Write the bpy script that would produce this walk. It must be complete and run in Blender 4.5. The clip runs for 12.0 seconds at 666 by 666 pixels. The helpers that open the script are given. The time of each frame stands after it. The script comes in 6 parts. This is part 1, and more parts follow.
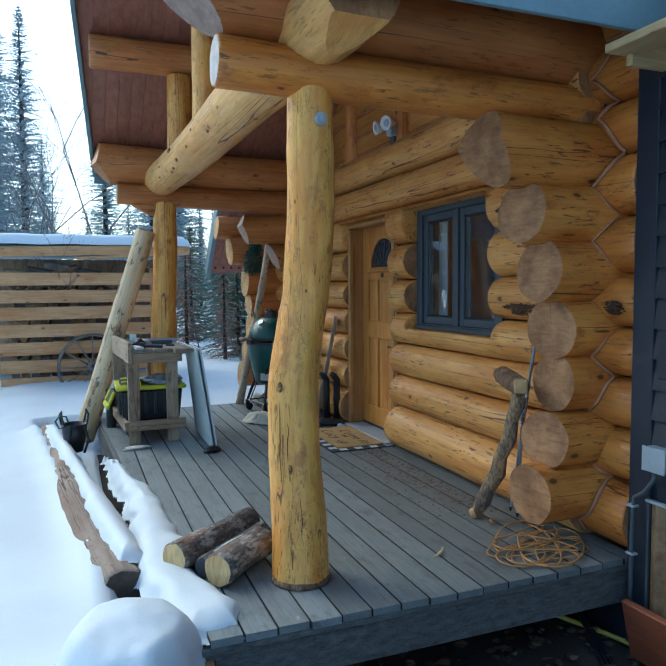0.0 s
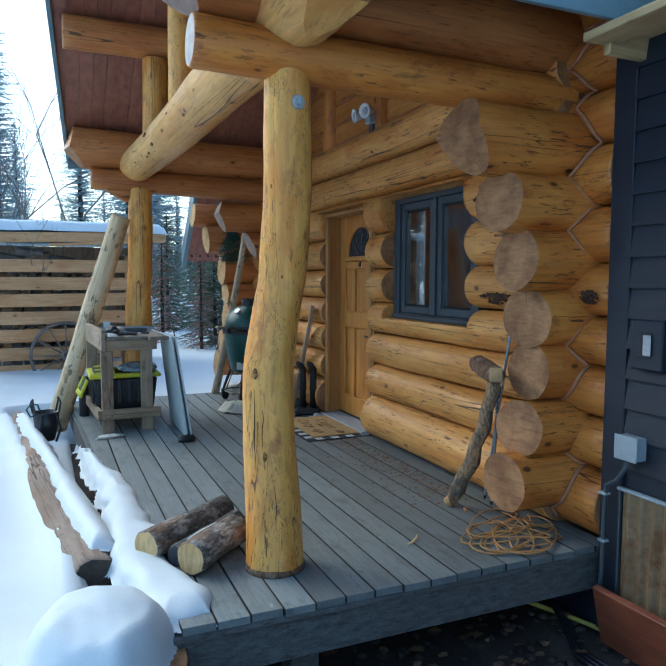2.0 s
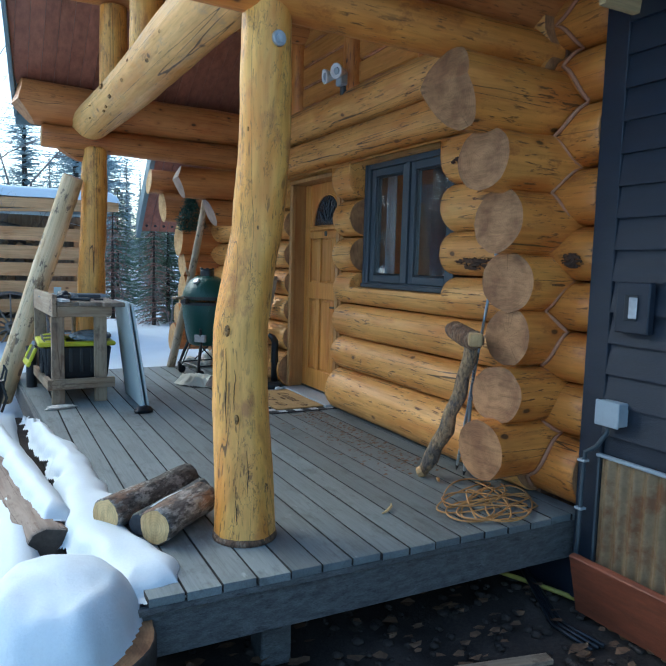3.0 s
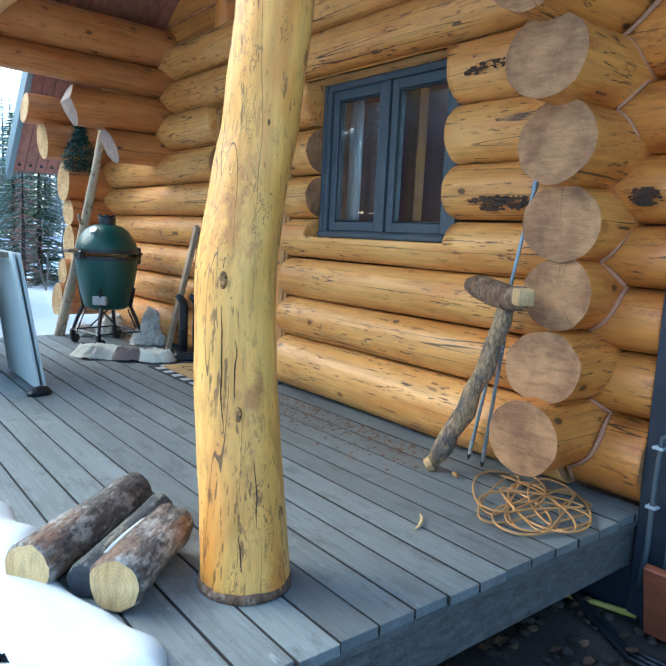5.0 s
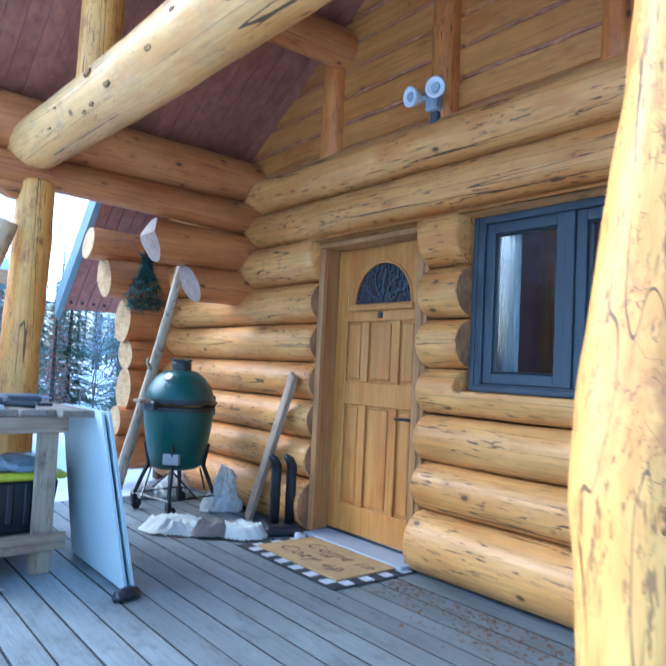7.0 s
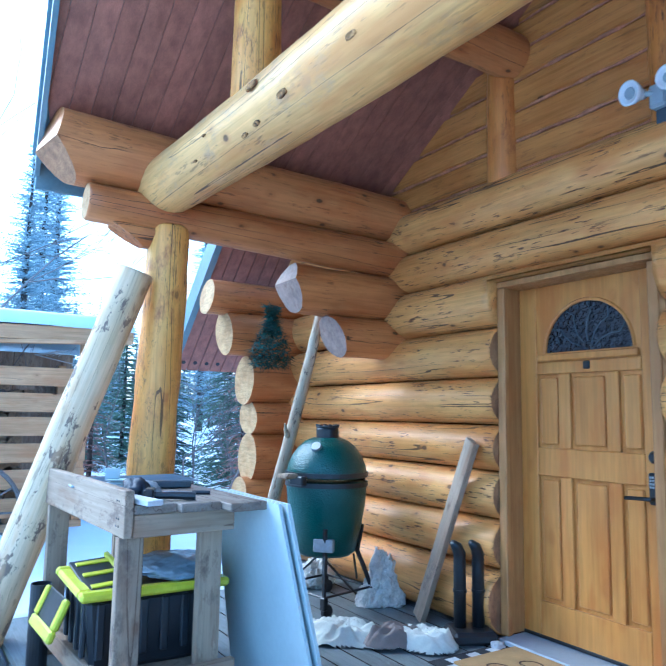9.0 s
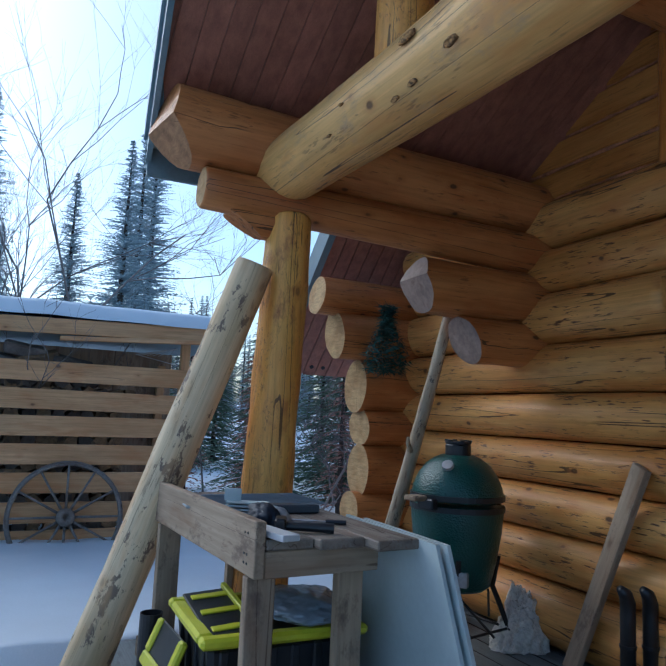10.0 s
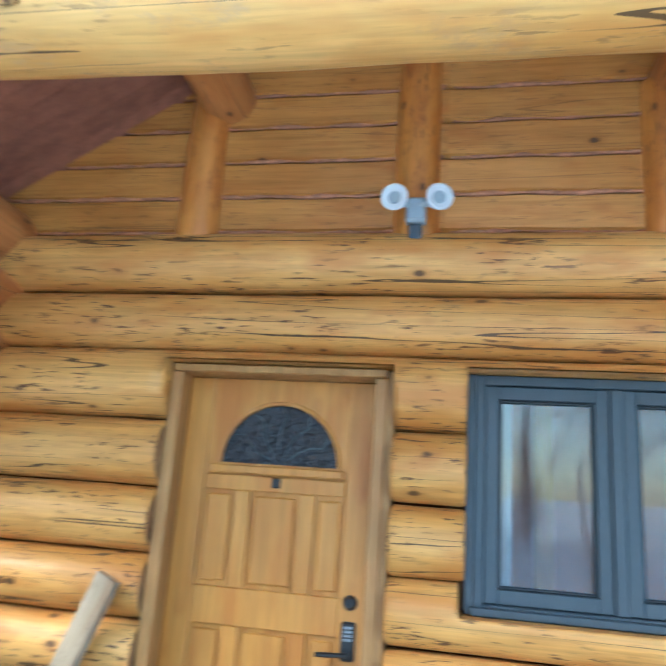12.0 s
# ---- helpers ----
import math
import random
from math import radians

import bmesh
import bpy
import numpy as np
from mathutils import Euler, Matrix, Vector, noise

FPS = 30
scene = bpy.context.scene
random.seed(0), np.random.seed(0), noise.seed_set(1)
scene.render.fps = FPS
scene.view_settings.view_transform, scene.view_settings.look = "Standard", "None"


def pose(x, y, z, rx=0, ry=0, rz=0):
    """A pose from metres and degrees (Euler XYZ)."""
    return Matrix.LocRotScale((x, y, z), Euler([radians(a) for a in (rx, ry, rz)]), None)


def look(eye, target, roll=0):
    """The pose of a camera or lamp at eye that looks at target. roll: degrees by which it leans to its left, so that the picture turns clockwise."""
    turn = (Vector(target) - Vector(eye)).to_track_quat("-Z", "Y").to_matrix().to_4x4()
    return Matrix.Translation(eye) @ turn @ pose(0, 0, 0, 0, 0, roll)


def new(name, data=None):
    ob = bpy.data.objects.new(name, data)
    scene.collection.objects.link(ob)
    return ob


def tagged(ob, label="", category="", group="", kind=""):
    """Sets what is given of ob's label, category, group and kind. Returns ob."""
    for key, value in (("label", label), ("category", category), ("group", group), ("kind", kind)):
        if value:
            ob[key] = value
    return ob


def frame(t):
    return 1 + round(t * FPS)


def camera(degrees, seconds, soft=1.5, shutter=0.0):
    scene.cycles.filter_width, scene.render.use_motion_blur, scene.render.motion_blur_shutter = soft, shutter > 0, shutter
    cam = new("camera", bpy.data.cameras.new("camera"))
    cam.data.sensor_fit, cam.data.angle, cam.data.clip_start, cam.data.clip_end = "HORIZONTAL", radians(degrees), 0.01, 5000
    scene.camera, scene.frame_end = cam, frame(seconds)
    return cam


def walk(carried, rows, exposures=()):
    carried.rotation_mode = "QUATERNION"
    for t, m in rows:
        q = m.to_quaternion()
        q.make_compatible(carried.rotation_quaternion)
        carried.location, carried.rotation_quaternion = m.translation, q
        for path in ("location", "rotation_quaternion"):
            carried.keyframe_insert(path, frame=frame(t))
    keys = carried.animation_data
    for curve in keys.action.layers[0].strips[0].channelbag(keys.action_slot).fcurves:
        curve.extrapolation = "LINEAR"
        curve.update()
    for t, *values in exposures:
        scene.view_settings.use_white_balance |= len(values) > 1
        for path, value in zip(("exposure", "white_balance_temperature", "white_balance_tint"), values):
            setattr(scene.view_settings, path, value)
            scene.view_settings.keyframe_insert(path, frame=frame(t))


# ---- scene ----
cam = camera(53.1, 12.0, shutter=0.25)
PATH = [
    (0, (0.291, -0.193, 1.435), (1.019, 1.665, 1.299), -0.4),
    (0.5, (0.297, -0.195, 1.434), (1.017, 1.666, 1.307), -0.5),
    (1, (0.305, -0.191, 1.435), (1.026, 1.669, 1.291), -0.4),
    (1.5, (0.308, -0.197, 1.434), (1.028, 1.663, 1.288), -0.7),
    (2, (0.308, -0.174, 1.409), (1.097, 1.657, 1.248), 0.2),
    (2.5, (0.268, -0.104, 1.358), (1.07, 1.719, 1.173), 0.2),
    (3, (0.264, 0.032, 1.261), (1.185, 1.795, 1.058), 1.6),
    (3.2, (0.268, 0.116, 1.205), (1.169, 1.896, 1.059), 0.1),
    (4.8, (0.251, 1.045, 1.087), (1.453, 2.612, 0.77), 2.3),
    (5, (0.258, 1.162, 1.097), (1.495, 2.707, 0.809), 2.8),
    (5.5, (0.189, 1.448, 1.16), (1.532, 2.9, 0.865), 3.1),
    (6, (0.115, 1.774, 1.2), (1.515, 3.158, 0.843), 3.3),
    (6.5, (0.101, 2.082, 1.176), (1.394, 3.594, 0.97), 2.4),
    (7, (0.067, 2.364, 1.182), (1.311, 3.927, 1.285), 2.8),
    (7.2, (0.035, 2.504, 1.181), (1.282, 4.057, 1.37), 1.7),
    (8.8, (-0.012, 3.259, 1.257), (1.08, 4.916, 1.511), 1.4),
    (9, (-0.024, 3.381, 1.263), (1.051, 5.05, 1.503), 1.0),
    (9.5, (-0.007, 3.674, 1.278), (0.962, 5.409, 1.504), 0.7),
    (10, (-0.027, 3.942, 1.312), (0.835, 5.731, 1.552), 2.6),
    (10.5, (-0.076, 4.231, 1.357), (0.958, 5.925, 1.607), 4.6),
    (11, (-0.027, 4.481, 1.386), (1.232, 5.997, 1.729), 4.7),
    (11.5, (0.006, 4.624, 1.39), (1.51, 5.872, 1.814), 7.7),
    (12, (0.097, 4.863, 1.479), (1.995, 5.248, 1.975), 4.2),
]
walk(cam, [(t, look(eye, target, roll)) for t, eye, target, roll in PATH], [(0,1.15,5350,-5),(3,1.35,5300,-4),(5,2.1,5250,-4),(5.5,2.2,5050,-4),(6.5,2.05,4700,0),(7,2.4,4450,1),(9,2.35,4250,-2),(9.5,1.55,4750,0),(10,0.5,5100,3),(10.5,0.15,5200,3),(11,0.85,5200,2),(11.4,1.75,5250,-2),(12,2.85,5250,-8)])

# ---- world and light ----
world = bpy.data.worlds.new("World")
scene.world = world
world.use_nodes = True
wn = world.node_tree
sky = wn.nodes.new("ShaderNodeTexSky")
sky.sky_type, sky.sun_disc = "NISHITA", False
sky.sun_elevation, sky.sun_rotation = radians(38), radians(-35)
sky.air_density, sky.dust_density, sky.ozone_density = 1.0, 2.5, 1.0
wn.links.new(sky.outputs[0], wn.nodes["Background"].inputs[0])
wn.nodes["Background"].inputs[1].default_value = 0.15
sun = new("sun", bpy.data.lights.new("sun", "SUN"))
sun.data.energy, sun.data.angle, sun.data.color = 0.2, radians(50), (1.0, 0.93, 0.84)
sun.matrix_world = look((-8, 11.5, 10.9), (0, 0, 0))


# ---- materials ----
def mat_new(name, rough=0.6, metal=0.0):
    m = bpy.data.materials.new(name)
    m.use_nodes = True
    b = m.node_tree.nodes["Principled BSDF"]
    b.inputs["Roughness"].default_value, b.inputs["Metallic"].default_value = rough, metal
    return m, m.node_tree, b


def nd(nt, kind, **vals):
    n = nt.nodes.new(kind)
    for k, v in vals.items():
        n.inputs[k].default_value = v
    return n


def coords(nt, scale=(1, 1, 1), shift=True, out="Object"):
    """Object coordinates, stretched, and shifted by the object's own random number."""
    tc, mp = nt.nodes.new("ShaderNodeTexCoord"), nt.nodes.new("ShaderNodeMapping")
    nt.links.new(tc.outputs[out], mp.inputs["Vector"])
    mp.inputs["Scale"].default_value = scale
    if shift:
        oi = nt.nodes.new("ShaderNodeObjectInfo")
        mul = nt.nodes.new("ShaderNodeMath")
        mul.operation = "MULTIPLY"
        mul.inputs[1].default_value = 37.0
        nt.links.new(oi.outputs["Random"], mul.inputs[0])
        nt.links.new(mul.outputs[0], mp.inputs["Location"])
    return mp.outputs[0]


def noise_of(nt, vec, scale, detail=3.0, rough=0.55, distort=0.0):
    n = nt.nodes.new("ShaderNodeTexNoise")
    n.inputs["Scale"].default_value, n.inputs["Detail"].default_value = scale, detail
    n.inputs["Roughness"].default_value, n.inputs["Distortion"].default_value = rough, distort
    nt.links.new(vec, n.inputs["Vector"])
    return n.outputs[0]


def ramp(nt, fac, stops):
    r = nt.nodes.new("ShaderNodeValToRGB")
    while len(r.color_ramp.elements) < len(stops):
        r.color_ramp.elements.new(0.5)
    for e, (p, c) in zip(r.color_ramp.elements, stops):
        e.position = p
        e.color = (*c, 1) if len(c) == 3 else (c[0], c[0], c[0], 1)
    nt.links.new(fac, r.inputs[0])
    return r.outputs[0]


def mix(nt, a, b, fac, mode="MIX"):
    m = nt.nodes.new("ShaderNodeMix")
    m.data_type, m.blend_type = "RGBA", mode
    for sock, v in ((m.inputs[6], a), (m.inputs[7], b), (m.inputs[0], fac)):
        if isinstance(v, (int, float)):
            sock.default_value = v
        elif isinstance(v, tuple):
            sock.default_value = (*v, 1)
        else:
            nt.links.new(v, sock)
    return m.outputs[2]


def math_of(nt, op, a, b=0.0):
    m = nt.nodes.new("ShaderNodeMath")
    m.operation = op
    for sock, v in zip(m.inputs, (a, b)):
        if isinstance(v, (int, float)):
            sock.default_value = v
        else:
            nt.links.new(v, sock)
    return m.outputs[0]


def bump(nt, b, height, strength=0.3, dist=0.01):
    n = nt.nodes.new("ShaderNodeBump")
    n.inputs["Strength"].default_value, n.inputs["Distance"].default_value = strength, dist
    nt.links.new(height, n.inputs["Height"])
    nt.links.new(n.outputs[0], b.inputs["Normal"])


def mat_log(name, light, dark, rough=0.42, knots=0.55, dashes=0.6, checks=1.0, stain=None, vary=0.5, worms=0.0, bark=None):
    """Peeled, varnished log. The local z axis runs along the log."""
    m, nt, b = mat_new(name, rough)
    big = noise_of(nt, coords(nt, (2.2, 2.2, 0.9)), 1.6, 3, 0.6)
    grain = noise_of(nt, coords(nt, (26, 26, 1.1)), 1.5, 4, 0.65, 0.4)
    col = ramp(nt, big, [(0.32, dark), (0.62, light)])
    col = mix(nt, col, ramp(nt, grain, [(0.3, (0.68,)), (0.62, (1.06,))]), 0.7, "MULTIPLY")
    if stain:
        blot = noise_of(nt, coords(nt, (4.5, 4.5, 2.4)), 1.7, 6, 0.75)
        col = mix(nt, col, stain, ramp(nt, blot, [(0.54, (0,)), (0.66, (0.85,))]))
    if bark:
        flake = noise_of(nt, coords(nt, (8, 8, 4.2)), 1.0, 6, 0.75)
        col = mix(nt, col, bark, ramp(nt, flake, [(0.57, (0,)), (0.595, (0.92,))]))
    # orange and pale clouds
    cloud = noise_of(nt, coords(nt, (5, 5, 1.3)), 1.4, 3, 0.6)
    col = mix(nt, col, (dark[0] * 0.93, dark[1] * 0.78, dark[2] * 0.66), ramp(nt, cloud, [(0.52, (0,)), (0.68, (0.75,))]))
    # short scraper and beetle marks along the log, in two sizes
    patch = ramp(nt, noise_of(nt, coords(nt, (4, 4, 1.8)), 1.3, 2), [(0.42, (0.15,)), (0.56, (1,))])
    fine_d = ramp(nt, noise_of(nt, coords(nt, (62, 62, 9)), 1.0, 3, 0.6), [(0.588, (0,)), (0.64, (1,))])
    big_d = ramp(nt, noise_of(nt, coords(nt, (21, 21, 3.6)), 1.0, 5, 0.72), [(0.628, (0,)), (0.655, (1,))])
    dm = math_of(nt, "MULTIPLY", math_of(nt, "MULTIPLY", math_of(nt, "MAXIMUM", fine_d, big_d), patch), dashes)
    col = mix(nt, col, (0.11, 0.042, 0.014), dm)
    if worms:
        wx = noise_of(nt, coords(nt, (30, 30, 12)), 1.0, 3, 0.6, 0.8)
        wm = ramp(nt, math_of(nt, "ABSOLUTE", math_of(nt, "SUBTRACT", wx, 0.5)), [(0.006, (1,)), (0.016, (0,))])
        wg = ramp(nt, noise_of(nt, coords(nt, (9, 9, 3.4)), 1.2, 3, 0.65), [(0.51, (0,)), (0.57, (1,))])
        wm = math_of(nt, "MULTIPLY", math_of(nt, "MULTIPLY", wm, wg), worms)
        col = mix(nt, col, (0.19, 0.08, 0.03), wm)
        dm = math_of(nt, "MAXIMUM", dm, wm)
    # long drying checks that follow the grain
    cn = noise_of(nt, coords(nt, (7.5, 7.5, 0.2)), 1.0, 2, 0.45)
    cw = math_of(nt, "MULTIPLY", noise_of(nt, coords(nt, (9, 9, 3)), 1.0, 3), 0.0115)
    cm = math_of(nt, "LESS_THAN", math_of(nt, "ABSOLUTE", math_of(nt, "SUBTRACT", cn, 0.5)), math_of(nt, "SUBTRACT", cw, 0.0022))
    cgate = ramp(nt, noise_of(nt, coords(nt, (2.6, 2.6, 0.7)), 1.1, 1), [(0.43, (0,)), (0.47, (1,))])
    cm = math_of(nt, "MULTIPLY", math_of(nt, "MULTIPLY", cm, cgate), checks)
    col = mix(nt, col, (0.055, 0.026, 0.012), math_of(nt, "MULTIPLY", cm, 0.88))
    # knots
    vo = nt.nodes.new("ShaderNodeTexVoronoi")
    vo.inputs["Scale"].default_value = 4.3
    nt.links.new(coords(nt, (1.35, 1.35, 0.8)), vo.inputs["Vector"])
    wob = noise_of(nt, coords(nt, (30, 30, 30)), 1.0, 2)
    kd = math_of(nt, "ADD", vo.outputs["Distance"], math_of(nt, "MULTIPLY", math_of(nt, "SUBTRACT", wob, 0.5), 0.05))
    km = ramp(nt, kd, [(0.065, (1,)), (0.105, (0,))])
    ring = ramp(nt, kd, [(0.10, (0.4,)), (0.22, (0,))])
    col = mix(nt, col, (dark[0] * 0.75, dark[1] * 0.6, dark[2] * 0.5), ring)
    col = mix(nt, col, (0.07, 0.03, 0.012), math_of(nt, "MULTIPLY", km, knots))
    oi = nt.nodes.new("ShaderNodeObjectInfo")
    col = mix(nt, col, ramp(nt, oi.outputs["Random"], [(0.0, (0.84, 0.77, 0.66)), (1.0, (1.06, 1.06, 1.08))]), vary, "MULTIPLY")
    nt.links.new(col, b.inputs["Base Color"])
    nt.links.new(ramp(nt, grain, [(0.3, (rough + 0.2,)), (0.7, (rough - 0.08,))]), b.inputs["Roughness"])
    h = math_of(nt, "SUBTRACT", math_of(nt, "MULTIPLY", grain, 0.35), math_of(nt, "ADD", cm, math_of(nt, "ADD", math_of(nt, "MULTIPLY", dm, 0.5), math_of(nt, "MULTIPLY", km, 0.4))))
    bump(nt, b, h, 0.55, 0.006)
    return m


def mat_end(name, light, dark, rough=0.8):
    """Sawn end of a log, with rings and radial checks round the local z axis."""
    m, nt, b = mat_new(name, rough)
    tc = nt.nodes.new("ShaderNodeTexCoord")
    mp = nt.nodes.new("ShaderNodeMapping")
    mp.inputs["Scale"].default_value = (1, 1, 0)
    nt.links.new(tc.outputs["Object"], mp.inputs[0])
    w = nt.nodes.new("ShaderNodeTexWave")
    w.wave_type, w.rings_direction = "RINGS", "SPHERICAL"
    w.inputs["Scale"].default_value, w.inputs["Distortion"].default_value, w.inputs["Detail"].default_value = 26, 2.5, 2
    w.inputs["Detail Scale"].default_value = 0.8
    nt.links.new(mp.outputs[0], w.inputs["Vector"])
    big = noise_of(nt, coords(nt, (6, 6, 6)), 1.2, 4, 0.6)
    col = ramp(nt, big, [(0.36, dark), (0.6, light)])
    col = mix(nt, col, ramp(nt, w.outputs["Fac"], [(0.0, (0.78,)), (0.6, (1.05,))]), 0.4, "MULTIPLY")
    cut = noise_of(nt, coords(nt, (46, 10, 3)), 1.0, 4, 0.7, 0.5)
    col = mix(nt, col, ramp(nt, cut, [(0.36, (0.6,)), (0.58, (1.12,))]), 0.6, "MULTIPLY")
    sx = nt.nodes.new("ShaderNodeSeparateXYZ")
    nt.links.new(tc.outputs["Object"], sx.inputs[0])
    an = math_of(nt, "ARCTAN2", sx.outputs[1], sx.outputs[0])
    cv = nt.nodes.new("ShaderNodeCombineXYZ")
    nt.links.new(math_of(nt, "MULTIPLY", an, 3.0), cv.inputs[0])
    oi = nt.nodes.new("ShaderNodeObjectInfo")
    nt.links.new(math_of(nt, "MULTIPLY", oi.outputs["Random"], 37.0), cv.inputs[1])
    rad = noise_of(nt, cv.outputs[0], 1.6, 1)
    cr = math_of(nt, "LESS_THAN", math_of(nt, "ABSOLUTE", math_of(nt, "SUBTRACT", rad, 0.5)), 0.0025)
    col = mix(nt, col, (dark[0] * 0.3, dark[1] * 0.28, dark[2] * 0.25), math_of(nt, "MULTIPLY", math_of(nt, "MULTIPLY", cr, 0.5), ramp(nt, big, [(0.45, (0,)), (0.55, (1,))])))
    nt.links.new(col, b.inputs["Base Color"])
    bump(nt, b, cut, 0.4, 0.003)
    return m


def mat_plain(name, col, var=0.18, rough=0.6, scale=6.0, stretch=(1, 1, 1), metal=0.0, bumps=0.15, dirt=None, dirt_at=0.6, rand=0.0, fine=40.0, deep=0.004):
    """Painted or plain stuff with cloudy and fine variation."""
    m, nt, b = mat_new(name, rough, metal)
    v = coords(nt, stretch)
    n1, n2 = noise_of(nt, v, scale, 4, 0.6), noise_of(nt, v, fine, 3, 0.6)
    c = ramp(nt, n1, [(0.3, tuple(k * (1 - var) for k in col)), (0.7, tuple(min(1, k * (1 + var)) for k in col))])
    c = mix(nt, c, ramp(nt, n2, [(0.3, (1 - var,)), (0.7, (1 + var * 0.4,))]), 0.7, "MULTIPLY")
    if dirt:
        c = mix(nt, c, dirt, ramp(nt, noise_of(nt, v, scale * 1.7, 6, 0.7), [(dirt_at, (0,)), (dirt_at + 0.12, (0.85,))]))
    if rand:
        oi = nt.nodes.new("ShaderNodeObjectInfo")
        c = mix(nt, c, ramp(nt, oi.outputs["Random"], [(0, (1 - rand,)), (1, (1 + rand,))]), 1.0, "MULTIPLY")
    nt.links.new(c, b.inputs["Base Color"])
    nt.links.new(ramp(nt, n1, [(0.3, (max(0.02, rough - 0.07),)), (0.7, (min(1, rough + 0.07),))]), b.inputs["Roughness"])
    if bumps:
        bump(nt, b, math_of(nt, "ADD", math_of(nt, "MULTIPLY", n1, 0.5), n2), bumps, deep)
    return m


def mat_deck(name, paint, dirt):
    """Worn deck paint on planks along y: open grain, dirt in clouds, pale scuffs and specks."""
    m, nt, b = mat_new(name, 0.6)
    cloud = noise_of(nt, coords(nt, (3.0, 1.1, 3.0)), 1.5, 5, 0.65)
    grain = noise_of(nt, coords(nt, (95, 3.2, 95)), 1.0, 4, 0.7, 0.3)
    col = ramp(nt, cloud, [(0.32, tuple(k * 0.8 for k in paint)), (0.66, tuple(k * 1.15 for k in paint))])
    col = mix(nt, col, ramp(nt, grain, [(0.34, (0.62,)), (0.56, (1.06,))]), 0.55, "MULTIPLY")
    col = mix(nt, col, dirt, ramp(nt, noise_of(nt, coords(nt, (7, 3, 7)), 1.3, 6, 0.75), [(0.52, (0,)), (0.66, (0.8,))]))
    scuff = ramp(nt, noise_of(nt, coords(nt, (34, 9, 34)), 1.0, 5, 0.75), [(0.64, (0,)), (0.70, (0.55,))])
    col = mix(nt, col, (0.36, 0.38, 0.38), scuff)
    speck = ramp(nt, noise_of(nt, coords(nt, (150, 90, 150)), 1.0, 2, 0.5), [(0.71, (0,)), (0.75, (0.7,))])
    col = mix(nt, col, (0.05, 0.046, 0.04), speck)
    oi = nt.nodes.new("ShaderNodeObjectInfo")
    col = mix(nt, col, ramp(nt, oi.outputs["Random"], [(0, (0.82,)), (1, (1.16,))]), 1.0, "MULTIPLY")
    nt.links.new(col, b.inputs["Base Color"])
    nt.links.new(ramp(nt, cloud, [(0.3, (0.48,)), (0.7, (0.68,))]), b.inputs["Roughness"])
    bump(nt, b, math_of(nt, "ADD", grain, math_of(nt, "MULTIPLY", scuff, 0.4)), 0.5, 0.004)
    return m


M_LOG = mat_log("log varnish", (0.75, 0.395, 0.11), (0.59, 0.268, 0.06), dashes=0.95, checks=1.0, knots=0.85)
M_LOG_ORANGE = mat_log("log varnish orange", (0.67, 0.285, 0.056), (0.50, 0.172, 0.029), rough=0.38, dashes=0.9, knots=0.9, stain=(0.29, 0.09, 0.02))
M_LOG_RED = mat_log("log varnish brown", (0.56, 0.24, 0.07), (0.42, 0.15, 0.04), knots=0.9)
M_POST = mat_log("peeled post", (0.81, 0.445, 0.10), (0.67, 0.30, 0.05), rough=0.4, dashes=0.7, checks=0.9, stain=(0.43, 0.17, 0.045), knots=0.5, worms=0.75, vary=0.2)
M_BEAM = mat_log("pale beam", (0.78, 0.46, 0.15), (0.64, 0.345, 0.092), rough=0.42, dashes=0.45, knots=0.8, stain=(0.48, 0.30, 0.14), vary=0.2)
M_POLE = mat_log("pale pole", (0.76, 0.60, 0.38), (0.63, 0.46, 0.25), rough=0.6, dashes=0.4, checks=0.5, bark=(0.17, 0.115, 0.085), knots=0.3, vary=0.1)
M_END = mat_end("sawn end brown", (0.41, 0.21, 0.088), (0.24, 0.112, 0.047))
M_END_PALE = mat_end("sawn end pale", (0.55, 0.36, 0.16), (0.42, 0.24, 0.09))
M_END_WHITE = mat_plain("waxed end white", (0.42, 0.39, 0.38), 0.3, 0.6, 9, dirt=(0.34, 0.26, 0.2), dirt_at=0.6)
M_END_WAX = mat_plain("dull waxed end", (0.31, 0.22, 0.175), 0.3, 0.7, 9, dirt=(0.22, 0.14, 0.10), dirt_at=0.55)
M_BEAD = mat_plain("caulk bead", (0.42, 0.20, 0.11), 0.15, 0.95, 12)
M_CHINK = mat_plain("chinking", (0.17, 0.085, 0.05), 0.2, 0.8, 12)
M_DECK = mat_deck("grey deck paint", (0.188, 0.209, 0.208), (0.10, 0.105, 0.102))
M_SLAB = mat_log("gable slab varnish", (0.56, 0.25, 0.055), (0.43, 0.17, 0.03), dashes=0.35, checks=0.4, knots=0.9, vary=0.4)
M_RIM = mat_plain("worn grey rim", (0.112, 0.114, 0.113), 0.45, 0.65, 5, (2.5, 8, 8), dirt=(0.03, 0.029, 0.029), dirt_at=0.57, bumps=0.6)
M_SNOW = mat_plain("snow", (0.69, 0.735, 0.75), 0.05, 0.6, 1.5, bumps=0.3, fine=90)
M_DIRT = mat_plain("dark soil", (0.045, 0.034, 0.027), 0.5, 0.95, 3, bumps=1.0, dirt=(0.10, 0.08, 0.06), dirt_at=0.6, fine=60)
M_SOFFIT = mat_plain("red-brown soffit", (0.33, 0.138, 0.09), 0.28, 0.42, 3, (6, 0.8, 6), rand=0.12, bumps=0.2)
M_FASCIA = mat_plain("blue-grey metal", (0.165, 0.235, 0.265), 0.12, 0.4, 3)
